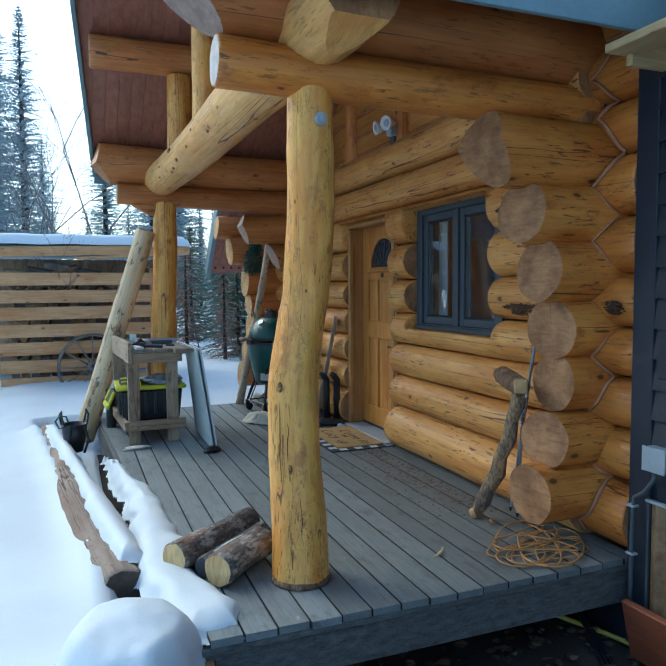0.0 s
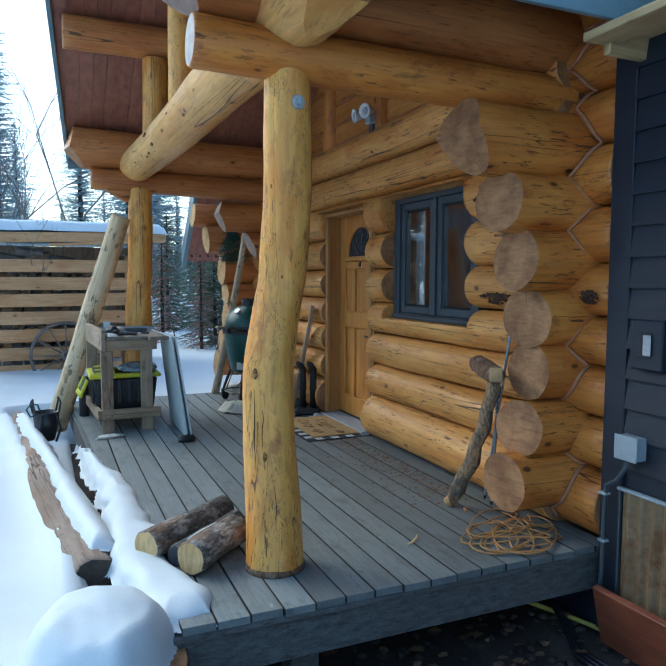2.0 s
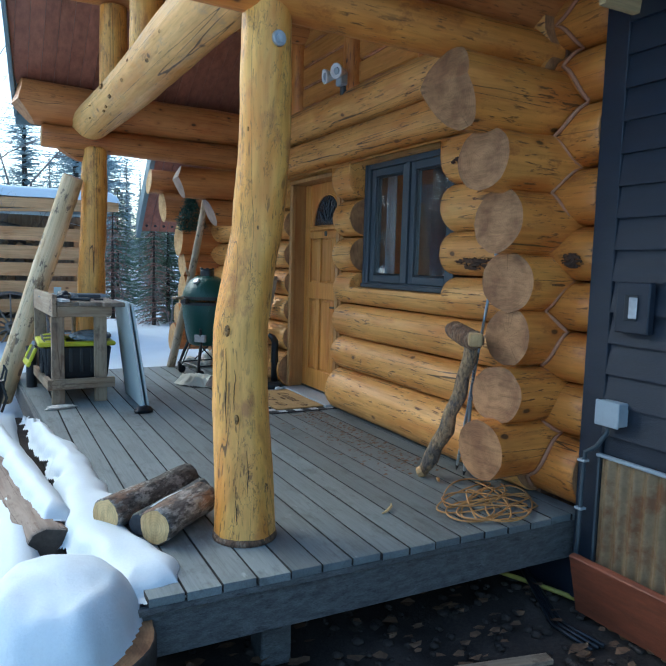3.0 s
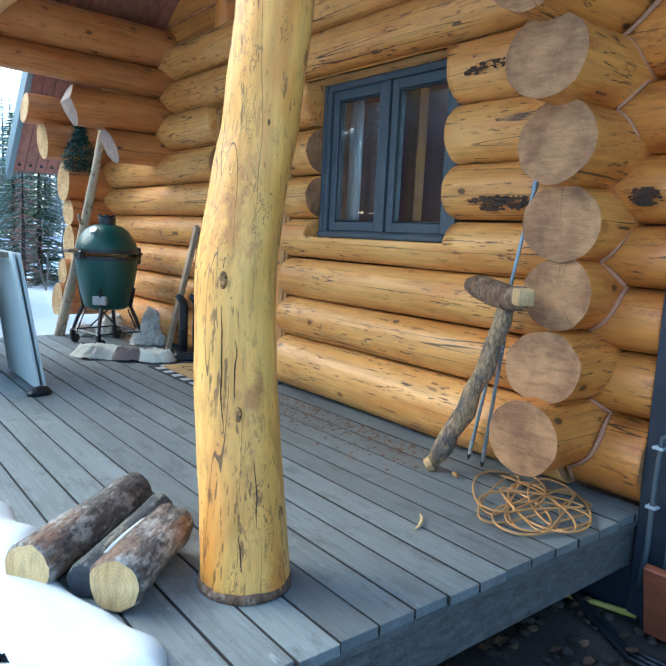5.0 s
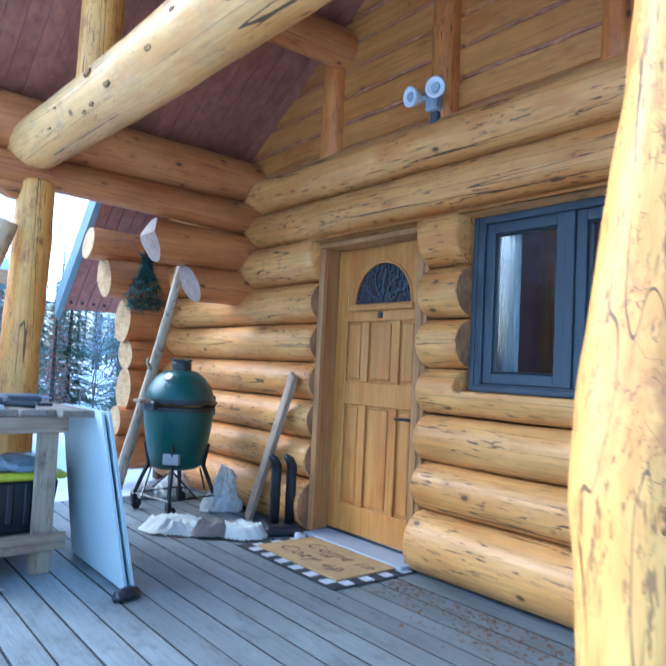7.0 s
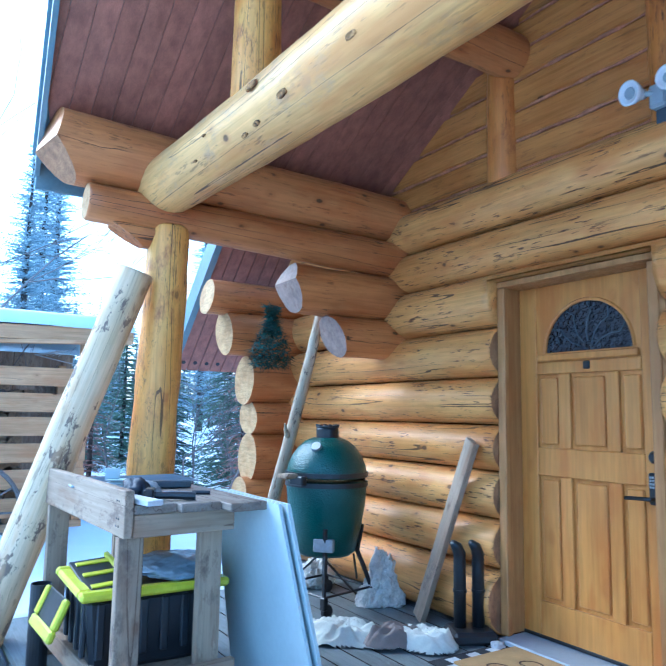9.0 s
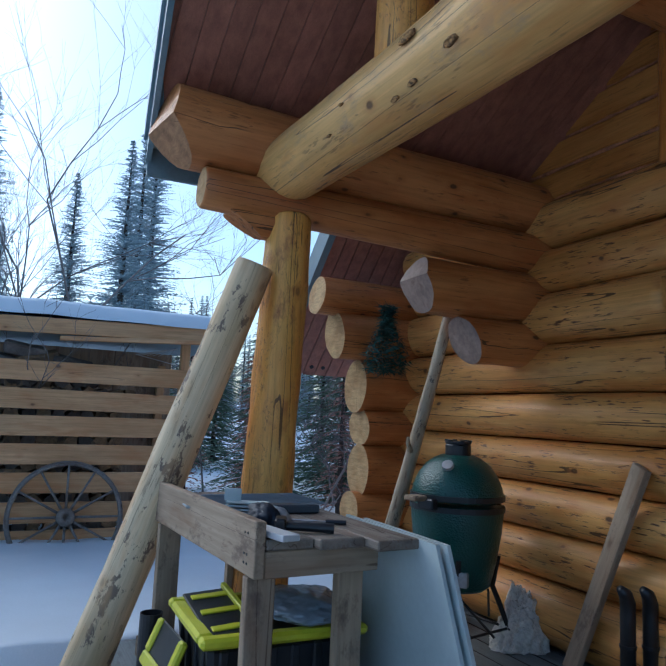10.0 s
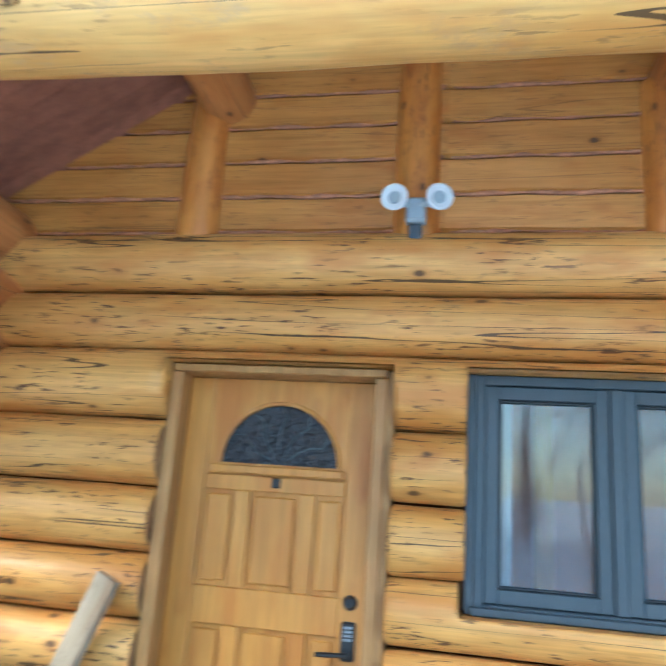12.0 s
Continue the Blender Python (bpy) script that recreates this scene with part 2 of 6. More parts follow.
M_NAVY = mat_plain("navy siding paint", (0.014, 0.02, 0.033), 0.2, 0.55, 3, (8, 1, 8), bumps=0.3)
M_GREY_FRAME = mat_plain("slate window paint", (0.05, 0.064, 0.079), 0.1, 0.45, 5)
M_DOOR = mat_log("door stain", (0.60, 0.275, 0.055), (0.49, 0.20, 0.034), rough=0.36, dashes=0.0, checks=0.0, knots=0.0, vary=0.1)
M_CASING = mat_log("casing stain", (0.46, 0.24, 0.075), (0.36, 0.17, 0.05), rough=0.45, dashes=0.2, checks=0.0, knots=0.0, vary=0.3)
M_DARK = mat_plain("black metal", (0.012, 0.012, 0.014), 0.2, 0.4, 8)


# ---- mesh helpers ----
def part(name, bm, material, parent=None, label="", m=None, smooth=False):
    """One bmesh as one mesh object under a thing or a part."""
    me = bpy.data.meshes.new(name)
    bm.to_mesh(me)
    bm.free()
    for mt in (material if isinstance(material, (list, tuple)) else [material]):
        me.materials.append(mt)
    if smooth:
        for p in me.polygons:
            p.use_smooth = True
    ob = new(name, me)
    if parent:
        ob.parent = parent
    if m is not None:
        ob.matrix_basis = m
    if label:
        ob["label"] = label
    return ob


def thing(name, label, category, m=None, group="", kind=""):
    ob = new(name)
    ob.empty_display_size = 0.1
    if m is not None:
        ob.matrix_basis = m
    return tagged(ob, label, category, group, kind)


def box(bm, lo, hi, bevel=0.0, m=None):
    """A box between two corners, its edges bevelled."""
    r = bmesh.ops.create_cube(bm, size=1)
    vs = r["verts"]
    for v in vs:
        v.co = Vector([(lo[i] + hi[i]) / 2 + v.co[i] * (hi[i] - lo[i]) for i in range(3)])
    if m is not None:
        bmesh.ops.transform(bm, matrix=m, verts=vs)
    if bevel:
        es = list({e for v in vs for e in v.link_edges})
        bmesh.ops.bevel(bm, geom=es, offset=bevel, segments=1, affect="EDGES")
    return bm


def boxed(lo, hi, bevel=0.004, m=None):
    return box(bmesh.new(), lo, hi, bevel, m)


def lathe(bm, prof, segs=24, wob=None):
    """Turn a profile of (radius, z) round the z axis; r = 0 closes an end."""
    rows = []
    for r, z in prof:
        if r <= 1e-6:
            rows.append([bm.verts.new((0, 0, z))])
        else:
            rows.append([bm.verts.new((r * math.cos(2 * math.pi * i / segs), r * math.sin(2 * math.pi * i / segs), z)) for i in range(segs)])
    for a, c in zip(rows, rows[1:]):
        for i in range(segs):
            j = (i + 1) % segs
            if len(a) == 1 and len(c) > 1:
                bm.faces.new((a[0], c[j], c[i]))
            elif len(c) == 1 and len(a) > 1:
                bm.faces.new((a[i], a[j], c[0]))
            elif len(a) > 1:
                bm.faces.new((a[i], a[j], c[j], c[i]))
    return bm


def tube(bm, pts, r, segs=8, close=False, cap=True):
    """A round bar along points; r is one radius or one per point."""
    pts = [Vector(p) for p in pts]
    rs = r if isinstance(r, (list, tuple)) else [r] * len(pts)
    rows, side = [], None
    for i, p in enumerate(pts):
        d = (pts[min(i + 1, len(pts) - 1)] - pts[max(i - 1, 0)]).normalized()
        side = (side - d * side.dot(d)).normalized() if side else d.orthogonal().normalized()
        up = d.cross(side)
        rows.append([bm.verts.new(p + (side * math.cos(2 * math.pi * k / segs) + up * math.sin(2 * math.pi * k / segs)) * rs[i]) for k in range(segs)])
    for a, c in zip(rows, rows[1:]):
        for k in range(segs):
            j = (k + 1) % segs
            bm.faces.new((a[k], a[j], c[j], c[k]))
    if cap:
        bm.faces.new(rows[0][::-1])
        bm.faces.new(rows[-1])
    return bm


def log_bm(length, r0, r1=None, seed=0.0, segs=22, step=0.09, wob=0.03, bend=0.0, cuts=(), squash=1.0, clip=None, flare=0.0):
    """An uneven, tapered log along local z with sawn ends (material 1). clip(point) moves a point of it."""
    r1 = r0 if r1 is None else r1
    bm = bmesh.new()
    n = max(2, int(length / step))
    zs = sorted({round(length * i / n, 4) for i in range(n + 1)} | {round(c, 4) for c in cuts if 0 < c < length} | {0.012, round(length - 0.012, 4)})
    rows = []
    for z in zs:
        f = z / length
        r = r0 + (r1 - r0) * f
        if z < 0.006 or z > length - 0.006:
            r -= 0.008
        if flare:
            r += flare * math.exp(-z / 0.18)
        bx = bend * math.sin(math.pi * f) + 0.35 * wob * r0 * 6 * noise.noise((seed, z * 0.8, 3))
        by = 0.35 * wob * r0 * 6 * noise.noise((seed + 9, z * 0.8, 7))
        row = []
        for k in range(segs):
            a = 2 * math.pi * k / segs
            c, s = math.cos(a), math.sin(a)
            d = 1 + wob * noise.noise((c * 1.2 + seed * 3.1, s * 1.2, z * 2.2)) + wob * 0.7 * noise.noise((c * 3 + seed, s * 3, z * 6))
            p = Vector((c * r * d + bx, s * r * d * squash + by, z))
            row.append(bm.verts.new(clip(p) if clip else p))
        rows.append(row)
    for a, c in zip(rows, rows[1:]):
        for k in range(segs):
            j = (k + 1) % segs
            bm.faces.new((a[k], a[j], c[j], c[k])).smooth = True
    for row, rev in ((rows[0], True), (rows[-1], False)):
        ctr = bm.verts.new(sum((v.co for v in row), Vector()) / segs)
        for k in range(segs):
            j = (k + 1) % segs
            fc = bm.faces.new((row[j], row[k], ctr) if rev else (row[k], row[j], ctr))
            fc.material_index = 1
    return bm


def saw(bm, planes, axis="X"):
    """Saw pieces off a log: planes of (point, outward normal, material), as offsets in the world from the log's start."""
    for co, no, mi in planes:
        if axis == "X":
            co, no = (-co[2], co[1], co[0]), (-no[2], no[1], no[0])
        else:
            co, no = (co[0], -co[2], co[1]), (no[0], -no[2], no[1])
        r = bmesh.ops.bisect_plane(bm, geom=bm.verts[:] + bm.edges[:] + bm.faces[:], plane_co=co, plane_no=no, clear_outer=True, dist=1e-5)
        es = [g for g in r["geom_cut"] if isinstance(g, bmesh.types.BMEdge)]
        for f in bmesh.ops.holes_fill(bm, edges=es, sides=0)["faces"]:
            f.material_index, f.smooth = mi, False
        for e in es:
            e.smooth = False
    return bm


ALONG_Y, ALONG_X = (-90, 0, 0), (0, 90, 0)


def mat_bark(name, base, flake, red):
    """Rough bark: dark furrows, pale scaly flakes and reddish bare patches."""
    m, nt, b = mat_new(name, 0.9)
    n1 = noise_of(nt, coords(nt, (14, 14, 6)), 1.0, 6, 0.75)
    n2 = noise_of(nt, coords(nt, (5, 5, 3)), 1.0, 3)
    n3 = noise_of(nt, coords(nt, (55, 55, 26)), 1.0, 3, 0.7)
    col = mix(nt, base, red, ramp(nt, n2, [(0.55, (0,)), (0.64, (0.85,))]))
    col = mix(nt, col, flake, ramp(nt, n1, [(0.5, (0,)), (0.58, (0.85,))]))
    col = mix(nt, col, ramp(nt, n3, [(0.35, (0.35,)), (0.55, (1.1,))]), 0.85, "MULTIPLY")
    nt.links.new(col, b.inputs["Base Color"])
    bump(nt, b, math_of(nt, "ADD", n1, math_of(nt, "MULTIPLY", n3, 0.5)), 1.0, 0.02)
    return m

# ---- house wall of logs ----
WX = 3.05
SEAM = [0.0, 0.37, 0.655, 0.935, 1.21, 1.50, 1.81, 2.14, 2.43, 2.74]
DOOR_Y, WIN_Y = (5.17, 6.18), (3.66, 4.80)

bm = bmesh.new()
for lo, hi in (((3.16, 2.0, -0.4), (3.26, 3.66, 2.75)), ((3.16, 4.80, -0.4), (3.26, 5.17, 2.75)), ((3.16, 6.18, -0.4), (3.26, 9.0, 2.75)),
               ((3.16, 3.66, -0.4), (3.26, 4.80, 1.09)), ((3.16, 3.66, 2.07), (3.26, 4.80, 2.75)), ((3.16, 5.17, 2.07), (3.26, 6.18, 2.75)), ((3.16, 5.17, -0.4), (3.26, 6.18, 0.02))):
    box(bm, lo, hi)
wall_main = tagged(part("wall_main", bm, M_CHINK), "log house wall of golden varnished logs", "wall", kind="structure")


def wall_log(row, y0, y1, holes=(), x=WX, mat=M_LOG):
    """One log of the main wall, notched flat at openings."""
    zc, r = (SEAM[row] + SEAM[row + 1]) / 2, (SEAM[row + 1] - SEAM[row]) / 2 - 0.002

    def clip(p):
        y, z = y0 + p.z, zc - p.y
        for a, c, lo, hi in holes:
            if a - 0.002 <= y <= c + 0.002:
                if lo == 0:
                    z = max(z, hi)
                else:
                    z = min(z, lo)
        return Vector((p.x, zc - z, p.z))
    cuts = [v - y0 + d for h in holes for v in h[:2] for d in (-0.004, 0.0)] + [v - y0 + 0.004 for h in holes for v in h[:2]]
    part("log", log_bm(y1 - y0, r, r * random.uniform(0.96, 1.03), random.uniform(0, 99), cuts=cuts, clip=clip if holes else None, wob=0.022), [mat, M_END], wall_main,
         m=pose(x, y0, zc, *ALONG_Y))


FAR_Y = 8.72
for row in range(0, 3):
    wall_log(row, 2.78, 5.15)
    wall_log(row, 6.20, FAR_Y)
wall_log(3, 2.78, 5.15, [(3.60, 4.86, 1.085, 9)])
for row in (4, 5):
    wall_log(row, 2.78, 3.63)
    wall_log(row, 4.84, 5.15)
for row in (3, 4, 5):
    wall_log(row, 6.20, FAR_Y)
wall_log(6, 2.78, FAR_Y, [(3.63, 4.84, 0, 2.075), (5.15, 6.20, 0, 2.075)])
wall_log(7, 2.78, FAR_Y)
wall_log(8, 2.78, FAR_Y)
for row in range(9):
    wall_log(row, 2.437, 2.85, (), WX + 0.075, M_LOG_ORANGE)

# near wing: log ends that step out of the wall beside the deck's corner
wing_near = tagged(part("wall_wing_near", boxed((3.06, 2.76, -0.35), (3.2, 2.92, 2.5)), M_CHINK), "stepped wing of sawn log ends beside the porch", "wall", kind="structure")
# height, half height, start and half width of each log, with the tilt of its sawn face
ENDS = [(0.282, 0.166, 2.63, 0.163, 0.04, -0.05), (0.577, 0.157, 2.72, 0.168, -0.02, 0.06), (0.89, 0.157, 2.78, 0.158, 0.06, 0.05), (1.19, 0.159, 2.76, 0.170, -0.04, -0.04), (1.52, 0.171, 2.67, 0.174, 0.06, 0.06), (1.825, 0.161, 2.55, 0.168, -0.05, 0.05)]
WY = 2.80
for z, rz, x, ry, ty, tz in ENDS:
    bm = log_bm(3.22 - x, rz, rz * 1.02, random.uniform(0, 99), segs=30, step=0.06, wob=0.05, squash=ry / rz)
    saw(bm, [((0.035, 0, 0), (-1, ty - 0.13, tz), 1)])
    part("log", bm, [M_LOG_ORANGE, M_END], wing_near, m=pose(x - 0.035, WY, z, *ALONG_X))
bm = log_bm(0.95, 0.19, 0.187, 61.0, segs=32, step=0.06, wob=0.045, squash=0.95)
saw(bm, [((0.03, 0, 0.02), (-0.95, -0.05, 0.3), 1), ((0.03, 0, 0.02), (-0.82, -0.05, -0.55), 1)])
part("log", bm, [M_LOG_ORANGE, M_END], wing_near, m=pose(2.25, WY, 2.152, *ALONG_X))

# caulk bead along the inner corner of wing and wall
pts = []
z = 0.05
while z < 2.72:
    cy = min([WY - math.sqrt(r * r - (z - zc) ** 2) for zc, r, *_ in ENDS + [(2.152, 0.2), (2.43, 0.125), (2.74, 0.19)] if abs(z - zc) < r] or [2.76])
    cx = min([WX + 0.075 - math.sqrt(max(0.0, ((b - a) / 2 + 0.004) ** 2 - (z - (a + b) / 2) ** 2)) for a, b in zip(SEAM, SEAM[1:]) if a - 0.012 < z < b + 0.012])
    pts.append((cx - 0.006, cy - 0.006, z))
    z += 0.02
part("caulk_bead", tube(bmesh.new(), pts, 0.011, 6), M_BEAD, wing_near, smooth=True)


def bark_patch(y0, y1, row, a0, a1, seed, back=0.0):
    """A ragged remnant of dark bark on a wall log; angles run from the outer face downwards."""
    zc, r = (SEAM[row] + SEAM[row + 1]) / 2, (SEAM[row + 1] - SEAM[row]) / 2 + 0.012
    bm, n, k, vs = bmesh.new(), int((y1 - y0) / 0.005), int(a1 - a0), {}
    for i in range(n + 1):
        for j in range(k + 1):
            y, a = y0 + (y1 - y0) * i / n, radians(a0 + (a1 - a0) * j / k)
            e = min(i, n - i) / n * 2 * 0.5 + min(j, k - j) / k * 0.6
            d = e + 0.6 * noise.noise((y * 8 + seed, a * 5, 1)) + 0.45 * noise.noise((y * 28 + seed, a * 14, 2)) + 0.2 * noise.noise((y * 70 + seed, a * 40, 4))
            if d > 0.44:
                rr = r + 0.006 + 0.007 * noise.noise((y * 40, a * 12, seed))
                vs[i, j] = bm.verts.new((WX + back - rr * math.cos(a), y, zc - rr * math.sin(a)))
    for i in range(n):
        for j in range(k):
            q = [(i, j), (i + 1, j), (i + 1, j + 1), (i, j + 1)]
            if all(c in vs for c in q):
                bm.faces.new([vs[c] for c in q])
    ob = part("bark_remnant", bm, M_BARK_BITS, wall_main, "dark ragged bark remnant")
    sol = ob.modifiers.new("thick", "SOLIDIFY")
    sol.thickness = 0.006


M_BARK_BITS = mat_plain("dark bark remnant", (0.06, 0.028, 0.014), 0.5, 0.85, 14, bumps=1.0, dirt=(0.2, 0.09, 0.03), dirt_at=0.58)
bark_patch(2.98, 3.50, 4, 5, 38, 3.0)
bark_patch(3.12, 3.50, 6, 5, 22, 8.0)
bark_patch(2.45, 2.66, 4, 0, 30, 11.0, 0.075)

# far house corner: scalloped ends of the end wall's logs
wing_far = tagged(part("wall_wing_far", boxed((2.95, 8.70, -0.35), (3.25, 8.82, 2.3)), M_CHINK), "far house corner of stacked sawn log ends", "wall", kind="structure")
for z, r, x in ((0.27, 0.175, 2.42), (0.565, 0.14, 2.48), (0.87, 0.21, 2.55), (1.215, 0.145, 2.545), (1.545, 0.215, 2.50), (1.94, 0.19, 2.29), (2.24, 0.15, 2.12)):
    bm = log_bm(3.24 - x, r, r, random.uniform(0, 99), segs=28, wob=0.04, squash=0.16 / r)
    saw(bm, [((0.04, 0, 0), (-1, random.uniform(-0.12, 0.02), random.uniform(-0.12, 0.12)), 1)])
    part("log", bm, [M_LOG_RED, M_END_PALE], wing_far, m=pose(x - 0.04, 8.72, z, *ALONG_X))

# gable infill above the wall
def roof_z(y):
    return 4.36 - 0.60 * abs(y - 4.96)


M_BEAD_PALE = mat_plain("pinkish bead", (0.46, 0.20, 0.11), 0.35, 0.7, 12)
gable = tagged(part("wall_gable", boxed((3.09, 2.3, 2.74), (3.2, 7.7, 4.4)), M_CASING), "gable filled with rough-edged golden slabs", "wall", kind="structure")
z = 2.755
while z < 4.2:
    h = random.uniform(0.178, 0.196)
    ymax = min(2.55, (4.36 - z) / 0.60 + 0.03)
    for a, c in ((4.96 - ymax, 4.96), (4.96, 4.96 + ymax)):
        if c - a < 0.15:
            continue
        bm = bmesh.new()
        n = max(3, int((c - a) / 0.12))
        ring = []
        for i in range(n + 1):
            y = a + (c - a) * i / n
            e1, e2 = 0.010 * noise.noise((y * 4, z, 1)), 0.010 * noise.noise((y * 4, z + h, 1))
            ring.append([bm.verts.new(p) for p in ((3.10, y, z + e1), (3.052, y, z + 0.001 + e1), (3.030, y, z + 0.014 + e1), (3.030, y, z + h - 0.022 + e2), (3.056, y, z + h - 0.008 + e2), (3.10, y, z + h - 0.007 + e2))])
        for p, q in zip(ring, ring[1:]):
            for k in range(5):
                bm.faces.new((p[k], q[k], q[k + 1], p[k + 1]))
        bm.faces.new(ring[0])
        bm.faces.new(ring[-1][::-1])
        bmesh.ops.translate(bm, verts=bm.verts, vec=(-3.05, -a, -z))
        # local z along the slab
        bmesh.ops.rotate(bm, verts=bm.verts, matrix=Matrix.Rotation(radians(90), 3, "X"))
        part("slab", bm, M_SLAB, gable, m=pose(3.05, a, z, *ALONG_Y))
        m2 = max(4, int((c - a) / 0.05))
        pts = [(3.042 + 0.006 * noise.noise((i * 0.7, z, 3)), a + 0.02 + (c - a - 0.04) * i / m2, z - 0.002 + 0.010 * noise.noise(((a + (c - a) * i / m2) * 4, z, 1)) + 0.004 * noise.noise(((a + (c - a) * i / m2) * 17, z * 9, 2))) for i in range(m2 + 1)]
        part("chinking_bead", tube(bmesh.new(), pts, [max(0.002, 0.008 + 0.012 * noise.noise((i * 0.45, z * 5, 8))) for i in range(m2 + 1)], 6), M_BEAD_PALE, gable, smooth=True)
    z += h
for y, top in ((6.195, 3.50), (5.097, 4.0), (3.975, 3.50)):
    part("pilaster", log_bm(top - 2.70, 0.115, 0.105, y, wob=0.05, squash=1.0), [M_LOG_ORANGE, M_END], gable, m=pose(3.06, y, 2.70))

# ---- porch roof ----
def rake_x(y):
    return 0.30 + 0.105 * abs(y - 4.96)


roof = tagged(new("roof"), "gabled porch roof with red-brown board soffit", "roof", kind="structure")
EAVE = 2.72
for sgn in (-1, 1):
    # soffit boards run down the slope
    x = 0.30
    while x < 3.25:
        y_e, y_r = 4.96 + sgn * EAVE, 4.96
        xa, xb = x + 0.0015, x + 0.1185
        bm = bmesh.new()
        def start(xx):
            return 4.96 + sgn * min(EAVE, max(0.0, (xx - 0.30) / 0.105))
        ea, eb = start(xa), start(xb)
        pts = [(xa, y_r), (xb, y_r), (xb, eb), (xa, ea)]
        lows = [bm.verts.new((px, py, roof_z(py) + 0.012)) for px, py in pts]
        tops = [bm.verts.new((px, py, roof_z(py) + 0.03)) for px, py in pts]
        bm.faces.new(lows)
        bm.faces.new(tops[::-1])
        for i in range(4):
            j = (i + 1) % 4
            bm.faces.new((lows[i], tops[i], tops[j], lows[j]))
        bmesh.ops.recalc_face_normals(bm, faces=bm.faces)
        part("soffit_board", bm, M_SOFFIT, roof)
        x += 0.12
    # deck and skin above
    bm = bmesh.new()
    o = 0.03
    prof = [(rake_x(4.96), 4.96), (3.4, 4.96), (3.4, 4.96 + sgn * EAVE), (rake_x(4.96 + sgn * EAVE), 4.96 + sgn * EAVE)]
    lo = [bm.verts.new((px, py, roof_z(py) + 0.031)) for px, py in prof]
    hi = [bm.verts.new((px, py, roof_z(py) + 0.17)) for px, py in prof]
    bm.faces.new(lo)
    bm.faces.new(hi)
    for i in range(4):
        j = (i + 1) % 4
        bm.faces.new((lo[i], hi[i], hi[j], lo[j]))
    bmesh.ops.recalc_face_normals(bm, faces=bm.faces)
    part("roof_slope", bm, M_FASCIA, roof)
    # rake fascia, skewed with the prow
    bm = bmesh.new()
    ya, yb = 4.96, 4.96 + sgn * (EAVE + 0.02)
    for d0, d1, low, top in ((-0.03, -0.001, -0.05, 0.19), (-0.05, -0.031, 0.09, 0.21)):
        q = []
        for yy in (ya, yb):
            for dx in (d0, d1):
                for dz in (low, top):
                    q.append(bm.verts.new((rake_x(yy) + dx, yy, roof_z(yy) + dz)))
        for f in ((0, 1, 3, 2), (4, 6, 7, 5), (0, 4, 5, 1), (2, 3, 7, 6), (0, 2, 6, 4), (1, 5, 7, 3)):
            bm.faces.new([q[i] for i in f])
    bmesh.ops.recalc_face_normals(bm, faces=bm.faces)
    part("rake_fascia", bm, M_FASCIA, roof)
    ye = 4.96 + sgn * EAVE
    part("eave_fascia", boxed((rake_x(ye) - 0.02, min(ye + sgn * 0.002, ye + sgn * 0.03), roof_z(ye) - 0.13), (3.3, max(ye + sgn * 0.002, ye + sgn * 0.03), roof_z(ye) + 0.19)), M_FASCIA, roof)
    part("drip_edge", boxed((rake_x(ye) - 0.03, min(ye + sgn * 0.032, ye + sgn * 0.06), roof_z(ye) + 0.06), (3.3, max(ye + sgn * 0.032, ye + sgn * 0.06), roof_z(ye) + 0.2)), M_FASCIA, roof)
    # strip vents near the eave
    for i in range(3):
        part("vent", lathe(bmesh.new(), [(0, 0), (0.022, 0), (0.022, 0.012), (0, 0.012)], 12), M_DARK, roof, m=pose(0.72 + 0.12 * i, ye - sgn * 0.12, roof_z(ye - sgn * 0.12) + 0.002))
# wall closing the roof above the house, and purlins
tagged(part("purlin", log_bm(2.75, 0.13, 0.13, 31.0), [M_LOG_RED, M_END]), "log ridge purlin under the porch roof", "beam", "roof beams").matrix_basis = pose(0.45, 4.96, 4.12, *ALONG_X)
for y in (3.90, 6.10):
    tagged(part("purlin", log_bm(2.6, 0.14, 0.14, y), [M_LOG_RED, M_END]), "log purlin under the porch roof", "beam", "roof beams").matrix_basis = pose(0.50, y, 3.50, *ALONG_X)

# ---- posts and beams of the porch ----
def beam(name, label, x0, x1, y, z, r, mats, seed, r1=None, z1=None, cuts=(), **kw):
    """A log along x from height z to height z1, its start sawn by planes."""
    ob = part(name, saw(log_bm(x1 - x0, r, r1 or r, seed, **kw), cuts), mats)
    ob.matrix_basis = pose(x0, y, z, 0, 90 + math.degrees(math.atan((z - (z if z1 is None else z1)) / (x1 - x0))), 0)
    return tagged(ob, label, "beam", "porch beams")


beam("log_beam", "golden log beam with white waxed end", 0.93, 3.24, 2.90, 2.468, 0.116, [M_LOG_ORANGE, M_END_WHITE], 1.5, 0.124, 2.43)
beam("log_beam", "thick brown eave log with a bevelled grey end", 0.70, 3.24, 2.92, 2.79, 0.19, [M_LOG_RED, M_END_WAX], 2.5, 0.195, 2.735, [((0.02, 0, 0.03), (-0.66, -0.06, -0.75), 1)])
beam("log_beam", "brown log beam on the corner post", 0.77, 3.1, 7.23, 2.437, 0.108, [M_LOG_RED, M_END_PALE], 3.5, 0.136, 2.392)
beam("log_beam", "thick brown eave log with a bevelled end", 0.52, 3.1, 7.27, 2.745, 0.212, [M_LOG_RED, M_END], 4.5, 0.176, 2.70, [((0.03, 0, 0.0), (-0.97, -0.12, 0.24), 0), ((0.03, 0, -0.01), (-0.76, -0.05, -0.64), 1)])
